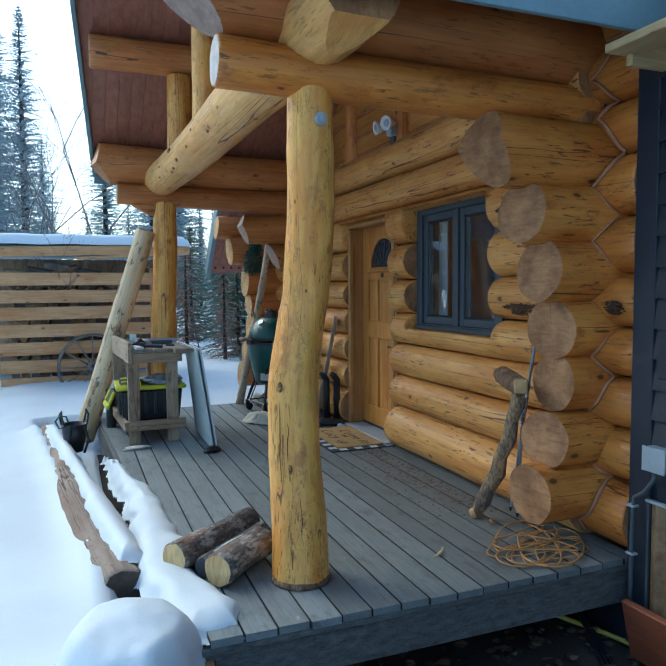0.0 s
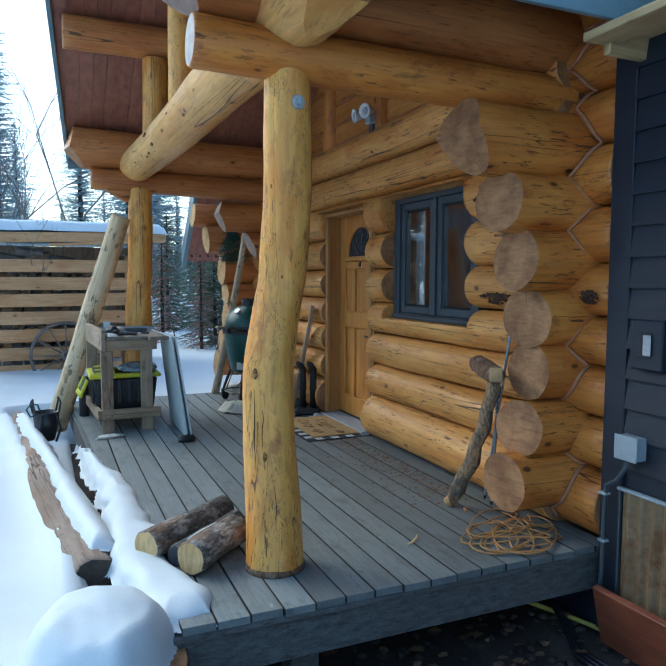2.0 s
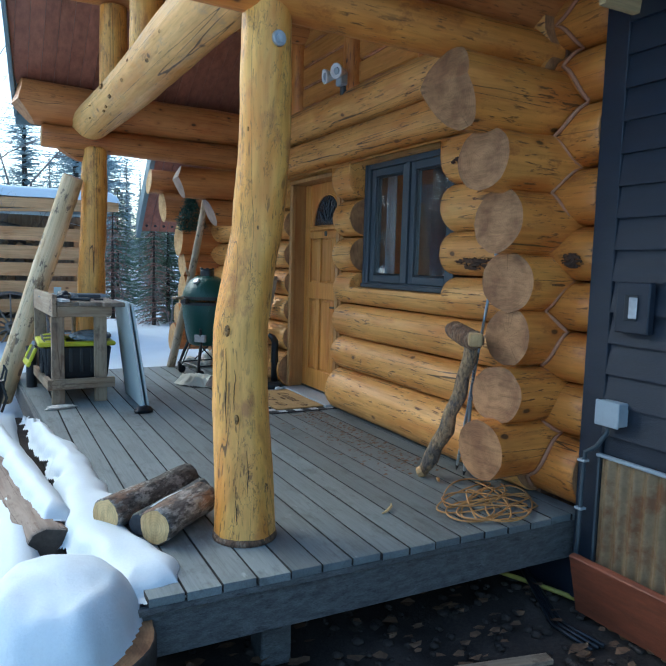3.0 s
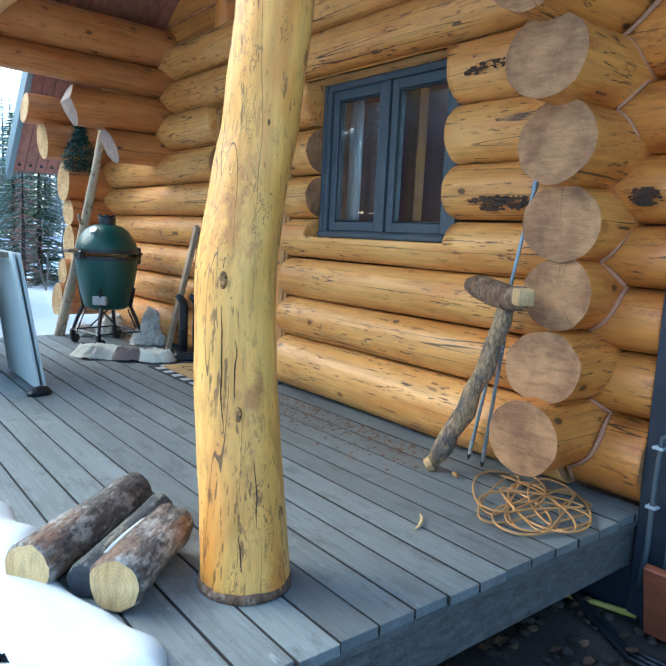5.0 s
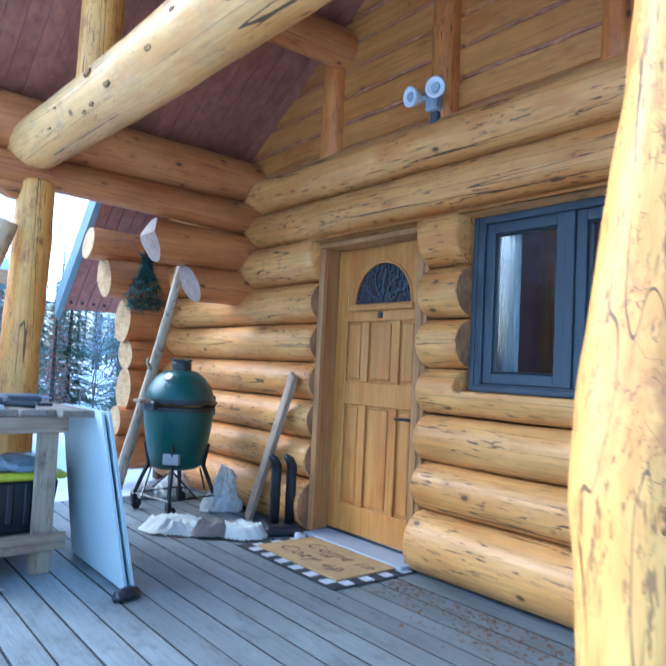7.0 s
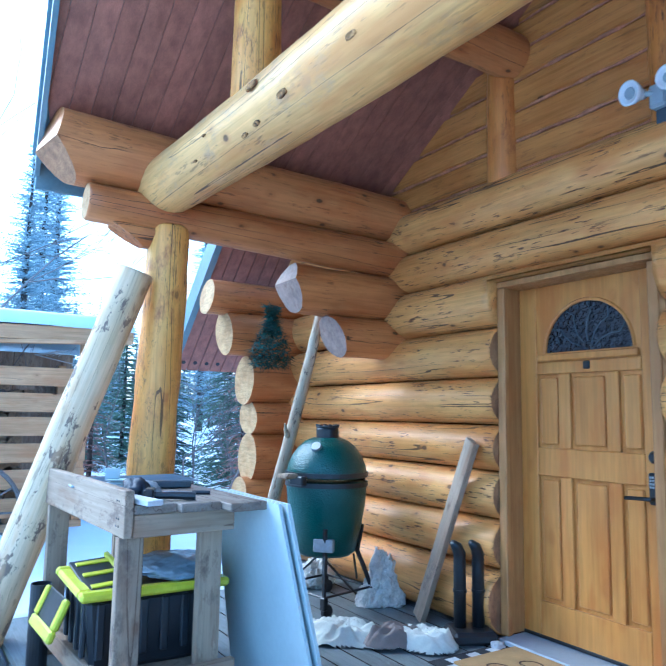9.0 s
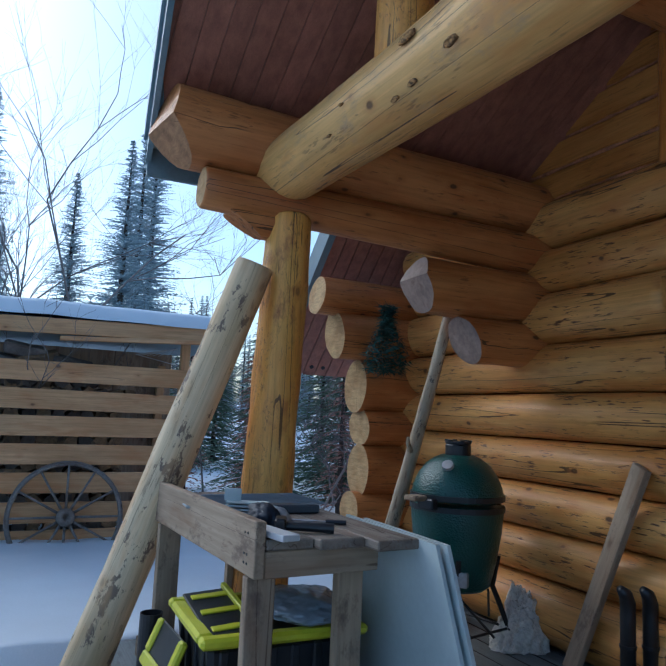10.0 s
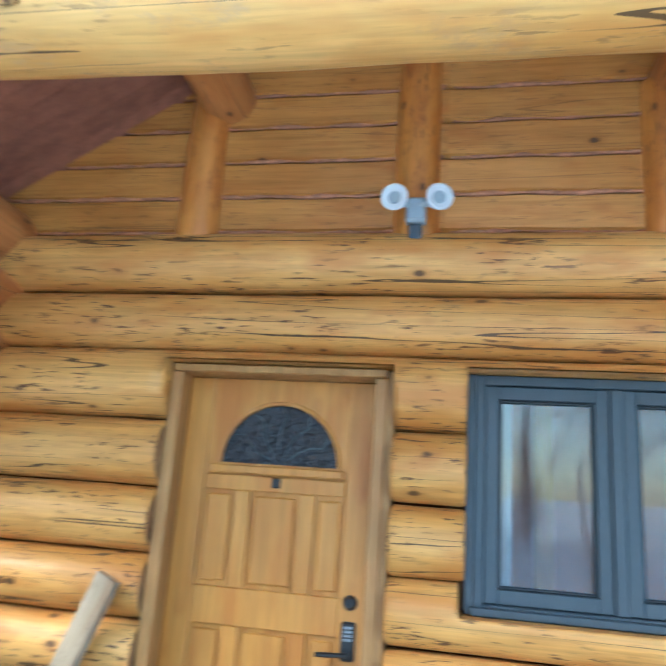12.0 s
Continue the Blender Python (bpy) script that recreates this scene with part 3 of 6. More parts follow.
beam("log_corbel", "short log stub under the corner beam", 0.92, 1.3, 7.25, 2.30, 0.085, [M_LOG_RED, M_END_PALE], 14.5, wob=0.08, cuts=[((0.0, 0, 0.03), (-0.5, 0, -0.86), 0)])
beam("log_corbel", "short log corbel with white waxed end", 2.06, 3.1, 7.27, 2.11, 0.168, [M_LOG_RED, M_END_WAX], 5.5, 0.172, 2.115, [((0.03, 0, 0.03), (-0.93, 0.05, 0.36), 1), ((0.03, 0, 0.03), (-0.9, 0.05, -0.42), 1)], wob=0.07)
beam("log_corbel", "short log corbel with white waxed end", 2.41, 3.1, 7.27, 1.80, 0.145, [M_LOG_RED, M_END_WAX], 6.5, 0.15, None, [((0.03, 0, 0.06), (-0.9, 0.0, -0.42), 1)], wob=0.07)
tie = tagged(part("tie_beam", saw(log_bm(5.3, 0.185, 0.172, 7.7, wob=0.03, bend=0.02), [((0, 0, -0.13), (0, -0.2, -0.98), 0)], "Y"), [M_BEAM, M_END]), "pale peeled tie beam across both porch posts", "beam", "porch beams")
tie.matrix_basis = pose(1.423, 2.35, 2.664, -90.93, 0, 2.4)
for y, top in ((6.09, 3.38), (5.0, 4.05)):
    ob = tagged(part("king_post", log_bm(top - 2.72, 0.12, 0.11, y, wob=0.03), [M_POST, M_END]), "short peeled log post on the tie beam", "post", "king posts")
    ob.matrix_basis = pose(1.423 - 0.042 * (y - 2.35), y, 2.70)
post_near = thing("porch_post", "crooked golden peeled log post with a bolt", "post", pose(1.307, 2.86, 0), "porch posts")
BEND = [(0, 0.0, 0.0), (0.3, 0.005, 0.045), (0.6, 0.0, 0.09), (0.95, 0.005, 0.115), (1.15, 0.045, 0.135), (1.4, 0.095, 0.14), (1.75, 0.105, 0.10), (2.4, 0.085, 0.055)]


def near_clip(p):
    """The post's crook: its middle line by height."""
    zs, bx, by = zip(*BEND)
    k = np.interp(p.z, zs, bx), np.interp(p.z, zs, by)
    return Vector((p.x + k[0], p.y + k[1], p.z))


part("shaft", log_bm(2.43, 0.137, 0.109, 8.8, segs=34, step=0.04, wob=0.065, clip=near_clip, flare=0.006), [M_POST, M_END], post_near)
def knot(parent, at, out, size, mat):
    """A dark healed knot: a low ring with a sunken eye, facing out."""
    bm = lathe(bmesh.new(), [(0, 0.006), (size * 0.35, 0.003), (size * 0.55, 0.007), (size * 0.8, 0.006), (size, -0.004), (0, -0.004)], 14)
    for v in bm.verts:
        v.co.x *= 0.62 + 0.3 * noise.noise(v.co * 45)
        v.co.y *= 1.45 + 0.6 * noise.noise(v.co * 40 + Vector((3, 0, 0)))
    d = Vector(out).normalized()
    side = Vector((0, 0, 1)).cross(d).normalized()
    up = d.cross(side)
    m = Matrix((side, up, d)).transposed().to_4x4()
    part("knot", bm, mat, parent, "dark weathered knot", Matrix.Translation(at) @ m, smooth=True)


def on_post(z, a, extra=0.0):
    zs, bx, by = zip(*BEND)
    r = 0.137 + (0.11 - 0.137) * z / 2.34 + extra
    return (np.interp(z, zs, bx) + r * math.cos(a), np.interp(z, zs, by) + r * math.sin(a), z)


M_KNOT = mat_plain("knot wood", (0.38, 0.20, 0.065), 0.6, 0.8, 40, bumps=1.0, dirt=(0.05, 0.024, 0.012), dirt_at=0.48)
M_CRACK = mat_plain("dark crack", (0.05, 0.024, 0.012), 0.3, 0.9, 20)
for z, a, sz in ((0.955, -138, 0.03), (0.24, -62, 0.034), (0.56, -118, 0.026), (1.42, -112, 0.011), (1.85, -150, 0.012)):
    k = radians(a)
    knot(post_near, on_post(z, k), (math.cos(k), math.sin(k), 0), sz * 0.62, M_KNOT)
for k, (z0, z1, a) in enumerate(((0.05, 0.42, -100), (0.99, 2.1, -141), (0.06, 0.3, -84), (0.5, 0.88, -139), (0.6, 0.78, -120), (0.05, 0.2, -125))):
    n = 22
    pts = [on_post(z0 + (z1 - z0) * i / n, radians(a + 4 * noise.noise((i * 0.13, k * 7.3, 0)) + 0.8 * noise.noise((i * 0.9, k * 3.1, 5))), -0.0012) for i in range(n + 1)]
    part("check", tube(bmesh.new(), pts, [0.0024 * math.sin(math.pi * (0.1 + 0.8 * i / n)) * (1 + 0.5 * noise.noise((i * 0.9, k, 4))) for i in range(n + 1)], 5), M_CRACK, post_near)
post_far = thing("porch_post", "golden peeled log post at the far deck corner", "post", pose(1.19, 7.23, -0.3), "porch posts")
part("shaft", log_bm(2.66, 0.142, 0.12, 9.9, segs=26, step=0.06, wob=0.11, clip=lambda p: Vector((p.x + 0.028 * p.z, p.y, p.z))), [M_POST, M_END], post_far)

# ---- deck ----
deck = tagged(part("floor_deck", bm := boxed((0.78, 2.62, -0.24), (2.9, 2.66, -0.04)), M_RIM), "grey painted plank porch deck", "deck", kind="structure")
for x in (0.845, 1.427, 2.01, 2.593, 2.88):
    part("joist", boxed((x - 0.02, 2.495, -0.23), (x + 0.02, 7.9, -0.036)), M_RIM, deck)
part("rim_board", boxed((0.70, 2.455, -0.25), (3.02, 2.492, -0.036), 0.005), M_RIM, deck)
part("rim_board", boxed((0.0, 0.0, -0.25), (0.038, 5.48, -0.036), 0.005), M_RIM, deck, m=pose(0.70, 2.495, 0, 0, 0, 1.9))
part("rim_strip", boxed((0.70, 2.438, -0.066), (3.02, 2.454, -0.037), 0.004), M_RIM, deck)
for x, y in ((1.36, 2.6), (0.85, 5.0), (0.85, 7.7)):
    part("footing_post", boxed((x - 0.07, y - 0.02, -0.5), (x + 0.07, y + 0.12, -0.252), 0.006), M_RIM, deck)
# plank sides near-black: dirt plus the gap's shade put into one colour
M_PLANK_EDGE = mat_plain("dirty gap-shaded plank edge", (0.03, 0.028, 0.025), 0.3, 0.9, 8)
for i in range(16):
    xa, y1 = 0.772 + 0.1457 * i, 7.95 + random.uniform(-0.01, 0.01)
    bm = box(bmesh.new(), (0.0035, 2.435 + random.uniform(-0.008, 0.004), -0.035), (0.1422 if i < 15 else 0.10, y1, random.uniform(-0.002, 0.001)), 0.0014)
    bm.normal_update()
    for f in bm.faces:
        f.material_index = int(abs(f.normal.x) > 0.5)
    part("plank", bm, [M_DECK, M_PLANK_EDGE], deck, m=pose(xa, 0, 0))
bm = bmesh.new()
q = [bm.verts.new((x, y, z)) for z in (-0.035, 0) for x, y in ((0.765, 2.6), (0.765, 7.95), (0.53, 7.95))]
bm.faces.new(q[:3])
bm.faces.new(q[3:])
for a, b in ((0, 1), (1, 2), (2, 0)):
    bm.faces.new((q[a], q[b], q[b + 3], q[a + 3]))
bmesh.ops.recalc_face_normals(bm, faces=bm.faces)
part("plank", bm, M_DECK, deck)
# dark sheet added under the planks so the gaps look deeply shaded
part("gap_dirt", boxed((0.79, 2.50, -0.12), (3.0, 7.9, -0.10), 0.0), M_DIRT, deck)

# ---- navy neighbour wall ----
navy = tagged(part("wall_navy", boxed((3.005, -4.0, -0.5), (3.10, 2.385, 2.9)), M_NAVY), "navy lap-sided annex wall", "wall", kind="structure")
part("foundation", boxed((3.02, 2.387, -0.6), (3.12, 3.6, -0.045)), M_NAVY, navy)
part("corner_trim", boxed((2.978, 2.30, -0.45), (3.004, 2.435, 2.56), 0.004), M_NAVY, navy)
z = 0.46
while z < 2.7:
    bm = bmesh.new()
    q = [bm.verts.new(p) for p in ((3.004, -4, z + 0.155), (2.998, -4, z + 0.155), (2.974, -4, z), (3.004, -4, z), (3.004, 2.298, z + 0.155), (2.998, 2.298, z + 0.155), (2.974, 2.298, z), (3.004, 2.298, z))]
    for f in ((0, 1, 2, 3), (7, 6, 5, 4), (0, 4, 5, 1), (1, 5, 6, 2), (2, 6, 7, 3)):
        bm.faces.new([q[i] for i in f])
    bmesh.ops.recalc_face_normals(bm, faces=bm.faces)
    part("lap_board", bm, M_NAVY, navy)
    z += 0.152

# ---- ground ----
def snow_h(x, y):
    """Height of the trodden and drifted snow."""
    t = min(1, max(0, (y - 1.1) / 1.2))
    h = -0.36 + 0.29 * t * t * (3 - 2 * t)
    if y > 7.5:
        h += 0.06 * min(1, (y - 7.5) / 2)
    h += 0.05 * noise.noise((x * 0.7, y * 0.7, 2)) + 0.02 * noise.noise((x * 2.3, y * 2.3, 5))
    lap = 0.47 - 0.127 * (max(3.2, y) - 3.22) - 0.05 * min(1, max(0, (4.0 - y) / 0.8))
    if 2.9 < y < 7.6:
        h += 0.075 * math.exp(-((x - lap) / 0.14) ** 2) * min(1, (y - 2.9) / 0.4)
    if lap < x and y < 8.1:
        h -= 0.38 * min(1, (x - lap) / 0.16)
    if 0.55 < x < 3.4 and y < 8.0 or 0.55 < x < 30 and y < 2.6:
        h = -0.62
    if y > 16:
        h += 0.02 * (y - 16) * (0.5 + 0.5 * noise.noise((x * 0.05, y * 0.05, 8)))
    if x < -6:
        h += 0.03 * (-6 - x)
    return h


def spread(a, c, n, far):
    inner = [a + (c - a) * i / n for i in range(n + 1)]
    out = [far * (k / 10) ** 2.2 for k in range(1, 11)]
    return [a - v for v in out[::-1]] + inner + [c + v for v in out]


xs, ys = spread(-5, 6, 200, 900), spread(-1, 15, 180, 900)
bm = bmesh.new()
grid = [[bm.verts.new((x, y, snow_h(x, y))) for x in xs] for y in ys]
for ra, rb in zip(grid, grid[1:]):
    for i in range(len(xs) - 1):
        bm.faces.new((ra[i], ra[i + 1], rb[i + 1], rb[i])).smooth = True
tagged(part("ground", bm, M_SNOW), "snow-covered ground reaching into the woods", "ground", kind="structure")
bm = bmesh.new()
xs, ys = [0.35 + 0.1 * i for i in range(29)], [-2 + 0.1 * i for i in range(100)]
grid = [[bm.verts.new((x, y, -0.5 + 0.035 * noise.noise((x * 3, y * 3, 1)) + 0.015 * noise.noise((x * 11, y * 11, 4)))) for x in xs] for y in ys]
for ra, rb in zip(grid, grid[1:]):
    for i in range(len(xs) - 1):
        bm.faces.new((ra[i], ra[i + 1], rb[i + 1], rb[i])).smooth = True
tagged(part("ground_soil", bm, M_DIRT), "bare dark soil under the deck's edge", "ground", kind="structure")

for y, a, sz in ((5.84, 168, 0.04), (5.62, 210, 0.03), (5.86, 222, 0.022), (5.98, 226, 0.02), (6.45, 214, 0.013), (5.15, 205, 0.028), (4.9, 182, 0.022), (4.5, 215, 0.03), (4.1, 196, 0.02), (6.3, 188, 0.012)):
    k = radians(a)
    xc, zc = 1.423 - 0.042 * (y - 2.35), 2.664 - 0.0163 * (y - 2.35)
    knot(tie, tie.matrix_basis.inverted() @ Vector((xc + 0.02 * math.sin(math.pi * (y - 2.35) / 5.3) + 0.176 * math.cos(k), y, zc + 0.176 * math.sin(k))), (math.cos(k), -math.sin(k) * 1.0, 0.0), sz * 0.85, M_KNOT)

# ---- more materials ----
M_WEATHER = mat_log("weathered lumber", (0.39, 0.30, 0.205), (0.26, 0.19, 0.125), rough=0.75, dashes=0.3, checks=0.7, knots=0.4, vary=0.35, stain=(0.13, 0.09, 0.065))
M_TOP = mat_log("dark weathered bench top", (0.27, 0.23, 0.185), (0.165, 0.135, 0.105), rough=0.7, dashes=0.4, checks=0.9, knots=0.5, vary=0.4, stain=(0.10, 0.08, 0.065))
M_FRESH = mat_log("fresh sawn board", (0.64, 0.39, 0.19), (0.52, 0.29, 0.125), rough=0.7, dashes=0.15, checks=0.3, knots=0.7, vary=0.5)
M_RAW = mat_log("raw fascia lumber", (0.55, 0.42, 0.22), (0.46, 0.33, 0.16), rough=0.7, dashes=0.1, checks=0.2, knots=0.4, vary=0.2)
M_STICK = mat_log("grey dry stick", (0.58, 0.49, 0.36), (0.40, 0.32, 0.22), rough=0.75, dashes=0.6, checks=0.6, bark=(0.13, 0.105, 0.085), knots=0.6)
M_EDGE = mat_log("scraped grey-brown log", (0.37, 0.285, 0.215), (0.26, 0.19, 0.14), rough=0.8, dashes=0.4, checks=1.0, stain=(0.20, 0.14, 0.10), knots=0.8)
M_BRANCH = mat_bark("barked dry branch", (0.34, 0.225, 0.12), (0.10, 0.085, 0.075), (0.46, 0.31, 0.16))
M_BARK = mat_bark("grey-brown bark", (0.12, 0.10, 0.082), (0.40, 0.365, 0.32), (0.25, 0.15, 0.095))
M_BARK_BROWN = mat_bark("brown branch bark", (0.16, 0.09, 0.05), (0.30, 0.21, 0.14), (0.25, 0.13, 0.06))
M_BARK_GREY = mat_bark("slate grey bark", (0.085, 0.085, 0.085), (0.26, 0.235, 0.17), (0.16, 0.15, 0.13))
M_BARK_DARK = mat_plain("dark tree bark", (0.06, 0.048, 0.038), 0.4, 0.9, 5, bumps=0.6)
M_END_CUT = mat_end("fresh firewood end", (0.66, 0.47, 0.22), (0.55, 0.36, 0.15))
M_SLATE = mat_plain("slate blue wood", (0.05, 0.055, 0.065), 0.4, 0.8, 14, bumps=0.6)
m, nt, b = mat_new("green dimpled glaze", 0.28)
b.inputs["Base Color"].default_value = (0.008, 0.062, 0.052, 1)
vo = nt.nodes.new("ShaderNodeTexVoronoi")
vo.inputs["Scale"].default_value = 85
nt.links.new(coords(nt), vo.inputs["Vector"])
nt.links.new(mix(nt, (0.006, 0.05, 0.042), (0.012, 0.08, 0.066), noise_of(nt, coords(nt), 5)), b.inputs["Base Color"])
bump(nt, b, vo.outputs["Distance"], 0.5, 0.006)
M_GREEN = m
M_STEEL = mat_plain("dull steel", (0.48, 0.49, 0.51), 0.12, 0.4, 20, metal=0.6)
M_GALV = mat_plain("grey painted box", (0.33, 0.37, 0.40), 0.08, 0.45, 8)
M_CONDUIT = mat_plain("grey-blue conduit", (0.055, 0.07, 0.082), 0.1, 0.5, 8)
M_PANEL = mat_plain("pale grey sheet", (0.47, 0.525, 0.515), 0.06, 0.55, 2.5)
M_YELLOW = mat_plain("lime yellow plastic", (0.55, 0.55, 0.025), 0.1, 0.35, 8, bumps=0.05)
M_BLACK = mat_plain("black plastic", (0.014, 0.016, 0.02), 0.15, 0.4, 8, bumps=0.05)
M_CLEAR = mat_plain("cloudy plastic film", (0.26, 0.30, 0.34), 0.06, 0.22, 10, bumps=0.05)
M_CANVAS = mat_plain("pale canvas cloth", (0.58, 0.58, 0.50), 0.1, 0.85, 9, dirt=(0.40, 0.35, 0.27), dirt_at=0.66, bumps=0.3, fine=120)
M_CANVAS_DARK = mat_plain("taupe cloth lining", (0.21, 0.17, 0.145), 0.12, 0.85, 9, bumps=0.3, fine=120)
M_BAG = mat_plain("crumpled pale bag", (0.74, 0.69, 0.60), 0.25, 0.35, 18, dirt=(0.36, 0.27, 0.19), dirt_at=0.63, bumps=1.0, deep=0.02, fine=55)
M_COIR = mat_plain("tan coir", (0.40, 0.255, 0.10), 0.15, 0.95, 9, bumps=0.8, fine=220)
M_INK = mat_plain("dark brown print", (0.09, 0.05, 0.025), 0.1, 0.95, 9, bumps=0.0)
M_RUG_B, M_RUG_W, M_RUG_G = (mat_plain("rug " + n, c, 0.12, 0.95, 30, bumps=0.3, fine=200) for n, c in (("black", (0.022, 0.023, 0.026)), ("white", (0.52, 0.53, 0.54)), ("grey", (0.15, 0.16, 0.175))))
M_ORANGE = mat_plain("orange cord", (0.46, 0.235, 0.075), 0.12, 0.5, 12, bumps=0.0)
M_HOSE = mat_plain("yellow hose", (0.42, 0.36, 0.07), 0.2, 0.5, 9)
M_ROD = mat_plain("blue-grey rod", (0.28, 0.36, 0.44), 0.08, 0.3, 9, metal=0.5)
M_RUST = mat_plain("rust-red stained board", (0.19, 0.055, 0.025), 0.3, 0.6, 4, (1, 7, 7), dirt=(0.33, 0.27, 0.20), dirt_at=0.66, bumps=0.4)
M_CORR = mat_plain("rusty galvanised sheet", (0.27, 0.19, 0.105), 0.25, 0.5, 3, metal=0.3, dirt=(0.17, 0.075, 0.032), dirt_at=0.5, bumps=0.2)
M_WHITE = mat_plain("white lamp glass", (0.75, 0.76, 0.76), 0.03, 0.25, 8, bumps=0.0)
M_CURTAIN = mat_plain("white curtain", (0.5, 0.5, 0.5), 0.08, 0.8, 4)
M_WREATH = mat_plain("green needles", (0.014, 0.075, 0.06), 0.5, 0.7, 14, bumps=0.0)
M_LEAF = mat_plain("dry leaf", (0.15, 0.085, 0.045), 0.3, 0.85, 20)
M_CEIL = mat_plain("room boards", (0.60, 0.25, 0.15), 0.2, 0.6, 3)
gm, nt, b = mat_new("window glass", 0.0)
b.inputs["Transmission Weight"].default_value, b.inputs["IOR"].default_value = 1.0, 1.5
b.inputs["Base Color"].default_value = (0.92, 0.95, 0.95, 1)
M_GLASS = gm
gm, nt, b = mat_new("leaded textured glass", 0.06)
b.inputs["Base Color"].default_value = (0.035, 0.035, 0.04, 1)
bump(nt, b, noise_of(nt, coords(nt), 30, 2), 1.0, 0.04)
M_FANGLASS = gm


def along(p, q, seed=0.0):
    """The pose whose z axis runs from p to q, and the distance."""
    d = Vector(q) - Vector(p)
    return Matrix.Translation(p) @ d.to_track_quat("Z", "Y").to_matrix().to_4x4(), d.length


def board(name, parent, size, at, turn, mat, bevel=0.003, label=""):
    """A sawn board of size (thickness, width, length); its grain runs along local z."""
    t, w, l = size
    return part(name, boxed((-t / 2, -w / 2, 0), (t / 2, w / 2, l), bevel), mat, parent, label, pose(*at, *turn))


# ---- door ----
door = tagged(new("door_1"), "stained wooden front door with a fan light, closed", "door", kind="structure")
bm = bmesh.new()
YC, ZB, A = 5.69, 1.635, 0.285
box(bm, (3.14, 5.245, 0.035), (3.18, 6.155, 2.03))
part("slab", bmesh.ops.translate(bm, verts=bm.verts, vec=(-3.14, -5.245, 0)) or bm, M_DOOR, door, m=pose(3.14, 5.245, 0))
def rail(y0, y1, z0, z1, dx=0.022):
    return part("rail", boxed((0, 0, 0), (dx, y1 - y0, z1 - z0), 0.004), M_DOOR, door, m=pose(3.14 - dx - 0.0005, y0, z0))
for y0, y1 in ((5.245, 5.365), (6.035, 6.155)):
    rail(y0, y1, 0.035, 2.03)
for y0, y1 in ((5.50, 5.575), (5.805, 5.88)):
    rail(y0, y1, 0.235, 0.93)
    rail(y0, y1, 1.09, 1.51)
for y0, y1 in ((5.365, 5.50), (5.575, 5.805), (5.88, 6.035)):
    for z0, z1 in ((0.235, 0.93), (1.09, 1.51)):
        part("panel", boxed((0, 0, 0), (0.011, y1 - y0 - 0.036, z1 - z0 - 0.036), 0.009), M_DOOR, door, m=pose(3.1285, y0 + 0.018, z0 + 0.018))
rail(5.366, 6.034, 0.035, 0.234)
rail(5.366, 6.034, 0.931, 1.089)
rail(5.366, 6.034, 1.511, 1.58)
# upper field round the fan light
bm = bmesh.new()
N = 20
arc = [(YC + A * math.cos(math.pi * i / N), ZB + A * math.sin(math.pi * i / N)) for i in range(N + 1)]
outer = [(6.034, ZB)] + [(6.034 if i < N * 0.3 else 5.366 if i > N * 0.7 else YC + (6.034 - YC) * (1 - 2 * (i - N * 0.3) / (N * 0.4)), 2.03 if N * 0.3 <= i <= N * 0.7 else ZB + (2.03 - ZB) * (i if i < N * 0.3 else N - i) / (N * 0.3)) for i in range(1, N)] + [(5.366, ZB)]
fa, fb = [bm.verts.new((3.1275, *p)) for p in arc], [bm.verts.new((3.1275, *p)) for p in outer]
ba = [bm.verts.new((3.139, *p)) for p in arc]
for i in range(N):
    bm.faces.new((fa[i], fa[i + 1], fb[i + 1], fb[i]))
    bm.faces.new((fa[i], ba[i], ba[i + 1], fa[i + 1]))
bmesh.ops.recalc_face_normals(bm, faces=bm.faces)
part("fan_surround", bm, M_DOOR, door)
part("rail", boxed((3.1275, 5.366, 1.581), (3.1395, 6.034, ZB), 0.0), M_DOOR, door)
bm = bmesh.new()
ctr = bm.verts.new((3.137, YC, ZB))
av = [bm.verts.new((3.137, *p)) for p in arc]
for i in range(N):
    bm.faces.new((ctr, av[i], av[i + 1]))
fan = part("fan_light", bm, M_FANGLASS, door, "arched leaded textured glass")
for i in range(1, 6):
    a = math.pi * i / 6
    for k, (ra, rb) in enumerate(((0.05, 0.17), (0.17, 0.265))):
        c = a + (0.12 if k else -0.08)
        part("lead_came", tube(bmesh.new(), [(3.134, YC + ra * math.cos(a), ZB + ra * math.sin(a)), (3.134, YC + (ra + rb) / 2 * math.cos(c), ZB + (ra + rb) / 2 * math.sin(c)), (3.134, YC + rb * math.cos(a), ZB + rb * math.sin(a))], 0.004, 5), M_CONDUIT, fan)
part("fan_moulding", tube(bmesh.new(), [(3.128, *p) for p in arc], 0.011, 6), M_DOOR, door)
part("fan_sill", boxed((3.10, 5.375, 1.585), (3.1275, 6.015, 1.625), 0.006), M_DOOR, door)
part("knocker", boxed((3.105, 5.668, 1.53), (3.127, 5.708, 1.575), 0.006), M_DARK, door)
part("deadbolt", lathe(bmesh.new(), [(0, 0.03), (0.02, 0.03), (0.032, 0.012), (0.034, 0), (0, 0)], 16), M_DARK, door, m=pose(3.127, 5.315, 1.075, 0, -90, 0))
lock = part("keypad_lock", boxed((3.10, 5.285, 0.845), (3.127, 5.345, 1.0), 0.008), M_BLACK, door, "black keypad lock")
for r in range(4):
    for c in range(3):
        part("key", boxed((3.096, 5.296 + 0.014 * c, 0.925 + 0.016 * r), (3.099, 5.306 + 0.014 * c, 0.936 + 0.016 * r), 0.001), M_GALV, lock)
